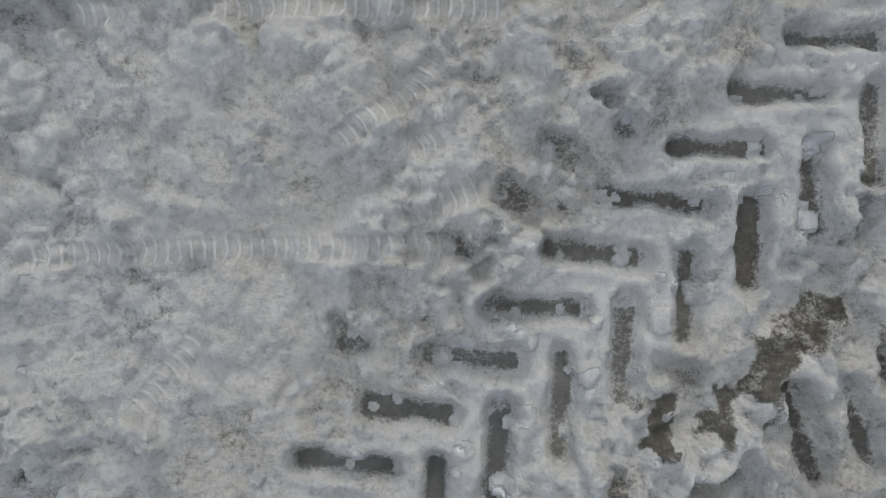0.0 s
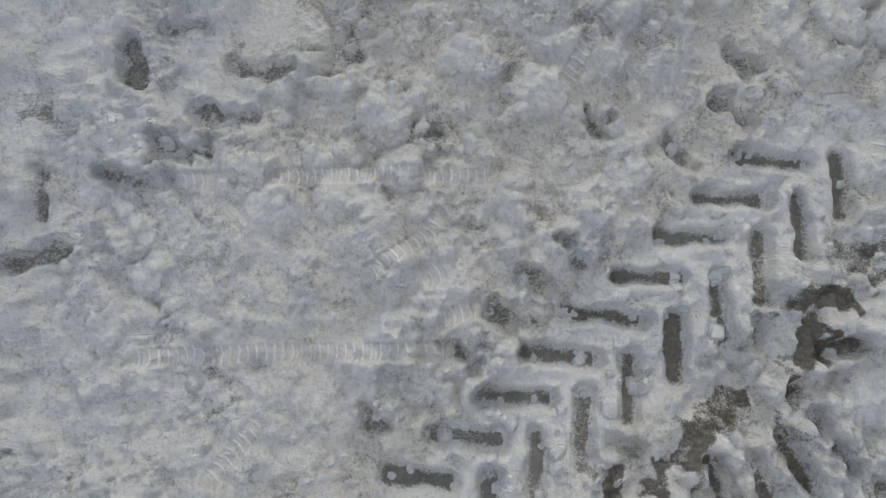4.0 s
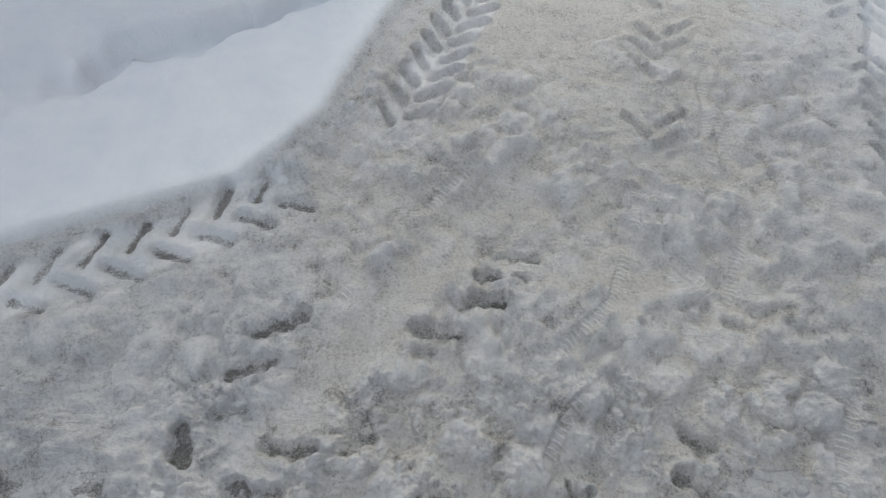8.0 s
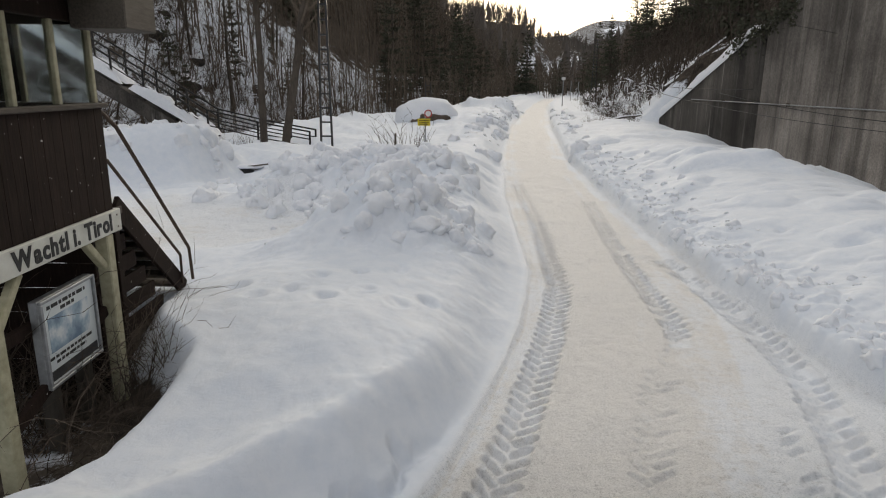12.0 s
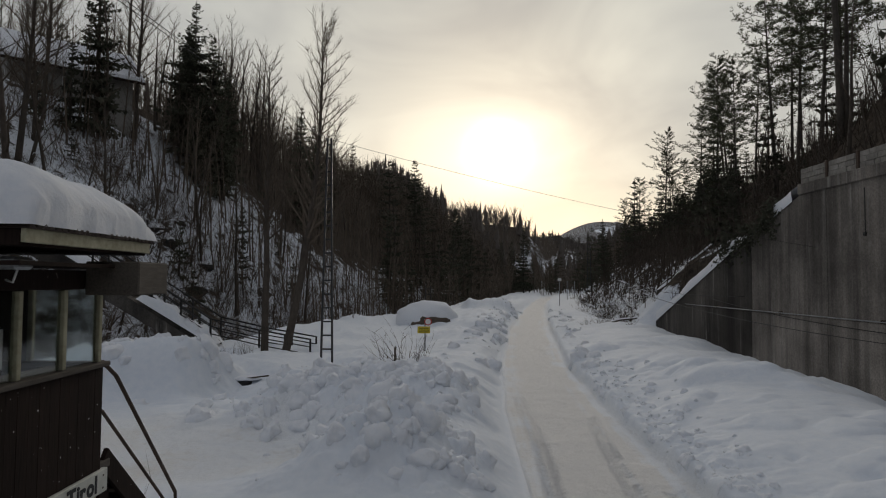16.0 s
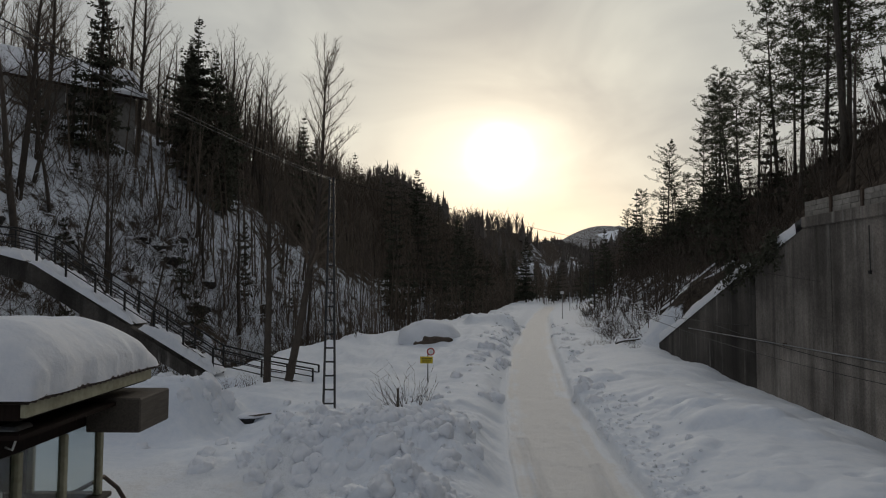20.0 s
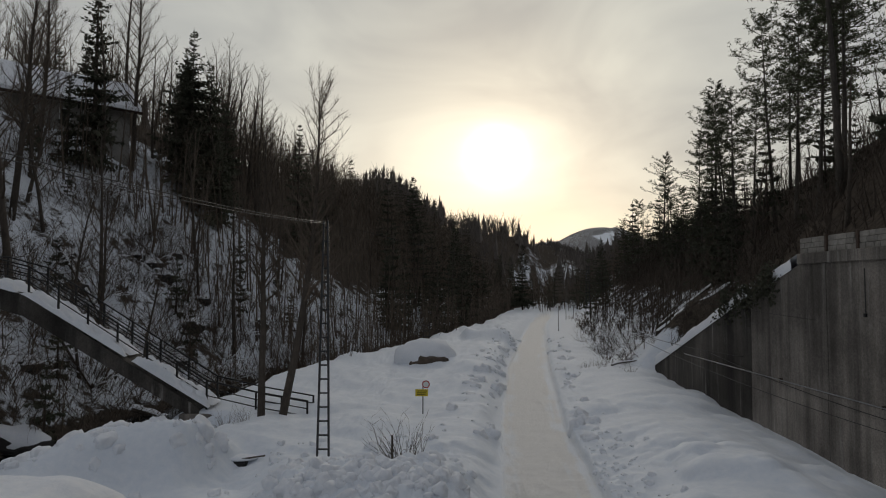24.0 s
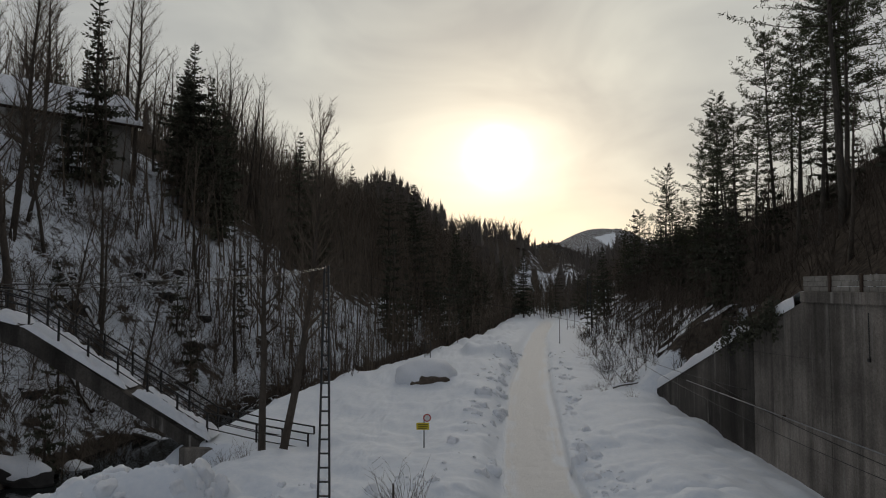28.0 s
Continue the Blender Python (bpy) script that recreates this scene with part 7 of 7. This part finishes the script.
spruce_models = [make_spruce(300, 19.0, 0.15, 0.02, ragged=0.42), make_spruce(301, 18.0, 0.23, 0.10, ragged=0.4), make_spruce(302, 14.0, 0.20, 0.08), make_spruce(303, 9.0, 0.20, 0.06)]
spots = [(-32.0, 59.5, 1.03, 0), (-27.8, 71.9, 1.06, 1), (-26.3, 73.5, 0.94, 1), (-29.3, 74.0, 0.82, 1), (-25.0, 75.0, 0.95, 2), (-24.3, 71.0, 0.8, 2), (-26.6, 69.5, 0.7, 2), (-45.0, 75.5, 0.95, 3), (-42.5, 76.5, 1.0, 3), (-33.3, 57.5, 0.9, 3),
         (-17.5, 88.0, 1.1, 2), (-5.8, 139, 1.5, 2), (3.1, 139, 1.28, 2), (5.6, 146, 1.1, 2), (18.5, 200, 1.2, 2), (17.6, 138, 1.0, 2), (15.6, 143, 0.85, 2), (-36.5, 92, 0.9, 1), (20.6, 27.4, 1.0, 3)]
place(spruce_models, spots, "spruces on the hillside", 2)
far_models = [make_spruce(320 + i, 15 + 2 * (i % 2), 0.17 + 0.03 * (i % 3), 0.08, 0.27) for i in range(4)]
spots = []
for k in range(46):
    y = 85 + 150 * rnd.random()
    spots.append((river_x(y) - 3 - rnd.uniform(4, 60), y, rnd.uniform(0.55, 1.0)))
for k in range(30):
    y = 85 + 70 * rnd.random()
    spots.append((river_x(y) - 2.5 + rnd.uniform(-6, 3), y, rnd.uniform(0.5, 0.95)))
for k in range(34):
    y = 146 + 50 * rnd.random()
    spots.append((rnd.uniform(10, 48) + 0.16 * (y - 146), y, rnd.uniform(0.25, 0.62)))
for k in range(40):
    y = 88 + 60 * rnd.random()
    spots.append((float(np.interp(y, [p[1] for p in ROAD_RIGHT], [p[0] for p in ROAD_RIGHT])) + 6 + 22 * rnd.random(), y, rnd.uniform(0.3, 0.72)))
place(far_models, spots, "spruces at the end of the valley", 6)
young_models = [make_spruce(340 + i, 5 + i, 0.23, 0.02, 0.55, "young_spruce", "young dark spruce standing in the snow") for i in range(3)]
spots = []
for k in range(22):
    y = 32 + 50 * rnd.random()
    spots.append((river_x(y) - 2 - rnd.uniform(0, 22), y, rnd.uniform(0.3, 0.75)))
for k in range(60):
    y = 42 + 75 * rnd.random()
    spots.append((18.5 + (y - 42) * 0.24 + 12 * rnd.random() ** 2, y, rnd.uniform(0.4, 1.1)))
place(young_models, spots, "young spruces on the slopes", 7)

# right hillside pines
pine_models = [make_pine(400 + i, 16 + 2 * (i % 3), 0.38 + 0.07 * (i % 3)) for i in range(5)]
spots = [(26.0, 50, 0.97, 1), (20.0, 32.2, 1.0, 2), (21.0, 33.5, 0.95, 0), (27.9, 62, 0.86, 3), (26.6, 58, 0.8, 4), (28.8, 72, 0.72, 1), (27.6, 80, 0.74, 2), (30.0, 84, 0.7, 3), (28.6, 93, 0.66, 4), (25.2, 45.5, 1.0, 3),
         (23.0, 39.5, 0.92, 4), (25.6, 41.0, 1.05, 1), (28.5, 46, 1.1, 2), (31.0, 70, 0.85, 1), (33.0, 77, 0.9, 2), (36.0, 66, 1.0, 3), (26.0, 53.5, 0.7, 4), (24.6, 61, 0.5, 0), (26.0, 69, 0.55, 3), (29.0, 101, 0.6, 1)]
place(pine_models, spots, "pines on the slope above the wall", 3, tilt=0.025)
right_bare = [make_bare(240 + i, 9 + i, spread=0.2, limbs=18, twigs=4) for i in range(3)]
spots = []
for k in range(70):
    y = 26 + 90 * rnd.random()
    x = (15.2 if y < 42 else 15.0 + (y - 42) * 0.25) + rnd.random() * 16
    spots.append((x, y, rnd.uniform(0.4, 0.9)))
place(right_bare, spots[:20], "leafless trees above the wall", 4, tilt=0.08)

# shrubs: under the hut, by the bridge, on the slopes and along the road
shrub_models = [make_shrub(500 + i, 1.3, 23) for i in range(4)]
spots = [(-3.0, 6.0, 0.75), (-3.3, 5.6, 0.7), (-3.0, 5.7, 0.6), (-3.5, 5.2, 0.9), (-3.7, 4.7, 0.9), (-2.75, 6.0, 0.5), (-3.9, 5.7, 1.0), (-4.3, 5.1, 1.0), (-3.6, 6.2, 0.7), (-4.6, 5.8, 1.2), (-5.4, 5.2, 1.3), (-5.0, 4.4, 1.2), (-5.9, 6.2, 1.3), (-4.2, 4.2, 1.0),
         (-8.6, 26.8, 0.8), (-9.2, 27.3, 0.7), (-8.0, 27.0, 0.7), (-1.0, 19.9, 1.35), (-1.15, 20.3, 1.2), (11.2, 38.5, 0.6), (10.2, 41, 0.6), (12.5, 44, 1.1), (12, 47, 1.2), (13, 52, 1.3)]
spots += [(9.7, 43, 0.5), (10.3, 43.4, 0.45), (10.9, 43.5, 0.55), (11.5, 44, 0.5), (12.2, 43.7, 0.6), (9.2, 42.6, 0.3), (13.0, 44.6, 0.7)]
for k in range(44):
    y = 45 + 65 * rnd.random()
    spots.append((float(np.interp(y, [p[1] for p in ROAD_RIGHT], [p[0] for p in ROAD_RIGHT])) + rnd.uniform(3.5, 12), y, rnd.uniform(0.5, 1.6)))
for k in range(85):
    y = 31 + 33 * rnd.random()
    spots.append((river_x(y) - 1.0 - rnd.uniform(0, 20), y, rnd.uniform(1.0, 2.8)))
for k in range(70):
    y = 46 + 60 * rnd.random()
    spots.append((river_x(y) + rnd.uniform(-9, 5.5), y, rnd.uniform(1.6, 3.6)))
spots += [(-4.6, 7.3, 1.0), (-5.2, 7.8, 1.1), (-5.0, 6.8, 1.2), (-5.8, 7.5, 1.2), (-4.1, 6.7, 0.9), (-6.2, 8.0, 1.1), (-6.6, 7.3, 1.3), (-5.5, 6.5, 1.3), (-6.5, 5.2, 1.5), (-7.0, 6.6, 1.6), (-8.0, 5.4, 1.8), (-8.5, 7.4, 1.7), (-9.8, 6.2, 1.9), (-10.5, 8.0, 1.8), (-7.6, 8.2, 1.4), (-9.0, 4.6, 1.7), (-11.5, 6.8, 1.9)]
place(shrub_models, spots, "leafless shrubs", 5)


bramble_models = [make_bramble(600 + i, 0.9, 42) for i in range(3)]
laden_models = [make_bramble(620 + i, 0.9, 38, "snowy_bramble", "tangled bramble stems bowed under lumps of snow", snow=0.42) for i in range(3)]
spots = [(-3.0, 5.3, 0.75), (-3.05, 5.75, 0.8), (-2.95, 6.1, 0.7), (-3.3, 6.3, 0.9), (-3.6, 5.4, 1.2), (-3.25, 4.8, 1.0), (-3.9, 6.0, 1.2), (-2.85, 5.5, 0.5), (-3.4, 6.9, 0.8), (-4.2, 5.0, 1.4), (-3.5, 4.5, 1.1)]
rnd = random.Random(37)
laden = []
for k in range(110):
    y = 31 + 30 * rnd.random()
    (laden if k % 2 else spots).append((river_x(y) - 1.0 - 21 * rnd.random(), y, rnd.uniform(0.9, 1.9) if k % 2 else rnd.uniform(1.6, 3.8)))
for k in range(16):
    y = 43 + 22 * rnd.random()
    laden.append((float(np.interp(y, [p[1] for p in ROAD_RIGHT], [p[0] for p in ROAD_RIGHT])) + 4.0 + 5 * rnd.random(), y, rnd.uniform(0.8, 1.4)))
place(bramble_models, spots, "brambles", 8)
place(laden_models, laden, "snow-laden brambles", 9)


def hillside_woods():
    """Thickets of leafless trees on the slopes, too dense to tell apart: a stem and thin upward twigs each."""
    rnd = random.Random(55)
    V, Fc = store = [[], []]

    def sapling(x, y, h, n, lean=0.05):
        V, Fc = store
        z = height_at(x, y) - 0.2
        lx, ly = rnd.gauss(0, lean) * h, rnd.gauss(0, lean) * h
        r = 0.008 * h + 0.02
        i = len(V)
        a0 = rnd.uniform(0, 6.28)
        for k in range(3):
            a = a0 + 2.094 * k
            V.append((x + r * math.cos(a), y + r * math.sin(a), z))
        V.append((x + lx, y + ly, z + h))
        for k in range(3):
            Fc.append((i + k, i + (k + 1) % 3, i + 3))
        for k in range(n):
            f = rnd.uniform(0.25, 0.98)
            a = rnd.uniform(0, 6.28)
            ln = h * (0.10 + 0.24 * (1 - f)) * rnd.uniform(0.6, 1.3)
            c, s = math.cos(a), math.sin(a)
            bx, by, bz = x + lx * f, y + ly * f, z + h * f
            up = rnd.uniform(0.5 - 5 * lean, 1.3)
            w = 0.005 + 0.00022 * y
            j = len(V)
            V.extend([(bx - s * w, by + c * w, bz), (bx + s * w, by - c * w, bz), (bx + c * ln, by + s * ln, bz + ln * up)])
            Fc.append((j, j + 1, j + 2))
    for k in range(3000):
        y = 26 + 210 * rnd.random() ** 1.15
        x = river_x(y) - 2.0 - 62 * rnd.random() ** 1.3
        if y < 32 and -27 < x < -12 and rnd.random() < 0.75:
            continue
        if x < -0.75 * y - 16 or (-48 < x < -36 and 58 < y < 75):
            continue
        if 60 < y < 95 and rnd.random() < 0.35 or y < 58 and rnd.random() < 0.35:
            continue
        h = rnd.uniform(1.2, 4.5) if y < 55 else rnd.uniform(4, 13)
        sapling(x, y, h, 34 if y < 80 else 26, 0.22 if y < 55 else 0.07)
    for k in range(560):
        y = 45 + 215 * rnd.random()
        sapling(river_x(y) + rnd.uniform(-2, 6.5), y, rnd.uniform(2.5, 8), 26)
    for k in range(850):
        y = 31 + 29 * rnd.random()
        sapling(river_x(y) - 1.5 - 26 * rnd.random() ** 1.2, y, rnd.uniform(0.8, 3.2), 30, 0.45)
    for k in range(420):
        y = 52 + 30 * rnd.random()
        sapling(river_x(y) - 6 - 22 * rnd.random(), y, rnd.uniform(1.2, 4.0), 30, 0.3)
    for k in range(500):
        y = 140 + 75 * rnd.random()
        sapling(rnd.uniform(6, 46) + 0.16 * (y - 140), y, rnd.uniform(4, 10), 30)
    tagged(new("hillside_woods", mesh_of("hillside_woods", V, Fc, M_TWIG)), "dense leafless thicket on the snowy slopes", "woods", kind="stuff")
    V, Fc = store[:] = [], []
    for k in range(1500):
        y = 20 + 110 * rnd.random()
        x = (14.6 if y < 42 else 14.0 + (y - 42) * 0.25) + 22 * rnd.random() ** 1.2
        sapling(x, y, rnd.uniform(1.0, 4.6), 34, 0.2)
    for k in range(300):
        y = 20 + 22 * rnd.random()
        sapling(15.0 + 10 * rnd.random(), y, rnd.uniform(0.8, 2.6), 30, 0.35)
    for k in range(280):
        y = 44 + 45 * rnd.random()
        x = float(np.interp(y, [p[1] for p in ROAD_RIGHT], [p[0] for p in ROAD_RIGHT])) + 4.5 + 5.5 * rnd.random()
        sapling(x, y, rnd.uniform(0.5, 2.4), 26, 0.5)
    for k in range(220):
        y = 48 + 55 * rnd.random()
        x = float(np.interp(y, [p[1] for p in ROAD_RIGHT], [p[0] for p in ROAD_RIGHT])) + 6.5 + 8 * rnd.random()
        sapling(x, y, rnd.uniform(1.4, 4.4), 30, 0.16)
    tagged(new("slope_thicket", mesh_of("slope_thicket", V, Fc, M_BRUSH)), "dark thicket on the slope above the wall", "thicket", kind="stuff")


hillside_woods()


def far_woods():
    """Woods on the far hills, where no tree can be told from the next."""
    rnd = random.Random(77)
    V, Fc = [], []
    for k in range(6400):
        y = 180 + 620 * rnd.random() ** 1.3
        x = river_x(min(y, 520)) * (1 if y < 520 else 1) - 260 + 420 * rnd.random()
        if y > 250 and abs(x - np.interp(y, RIVER_Y, RIVER_X)) < 9:
            continue
        if y < 215 and -60 < x - river_x(y) < 14:
            continue
        if y > 300 and fbm(np.array(x), np.array(y), 60, 2, 501) > (0.3 if y < 450 else 0.16):
            continue
        z = height_at(x, y)
        h = rnd.uniform(8, 16) if y < 420 else rnd.uniform(5, 11)
        if rnd.random() < (0.9 if y < 420 else 0.6):
            for c in range(15):
                a, f = rnd.uniform(0, 6.28), rnd.uniform(0.1, 0.9)
                j = len(V)
                g = 0.06 + 0.0002 * y
                V += [(x - g, y, z + h * f * 0.6), (x + g, y, z + h * f * 0.6), (x + math.cos(a) * h * 0.2, y + math.sin(a) * h * 0.2, z + h * (0.35 + 0.65 * f))]
                Fc.append((j, j + 1, j + 2))
            continue
        w = h * rnd.uniform(0.13, 0.2)
        i = len(V)
        tip = i + 8
        for lv in range(2):
            zz, ww = z + h * (0.08 + 0.38 * lv), w * (1 - 0.42 * lv)
            a0 = rnd.uniform(0, 6.28)
            for c in range(4):
                a = a0 + c * 1.571
                V.append((x + math.cos(a) * ww * rnd.uniform(0.7, 1.2), y + math.sin(a) * ww * rnd.uniform(0.7, 1.2), zz + rnd.uniform(-0.06, 0.06) * h))
        V.append((x, y, z + h))
        V.append((x, y, z + h * 0.62))
        for c in range(4):
            Fc.append((i + c, i + (c + 1) % 4, tip + 1))
            Fc.append((i + 4 + c, i + 4 + (c + 1) % 4, tip))
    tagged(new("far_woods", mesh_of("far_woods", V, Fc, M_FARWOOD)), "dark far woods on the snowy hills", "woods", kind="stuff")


far_woods()
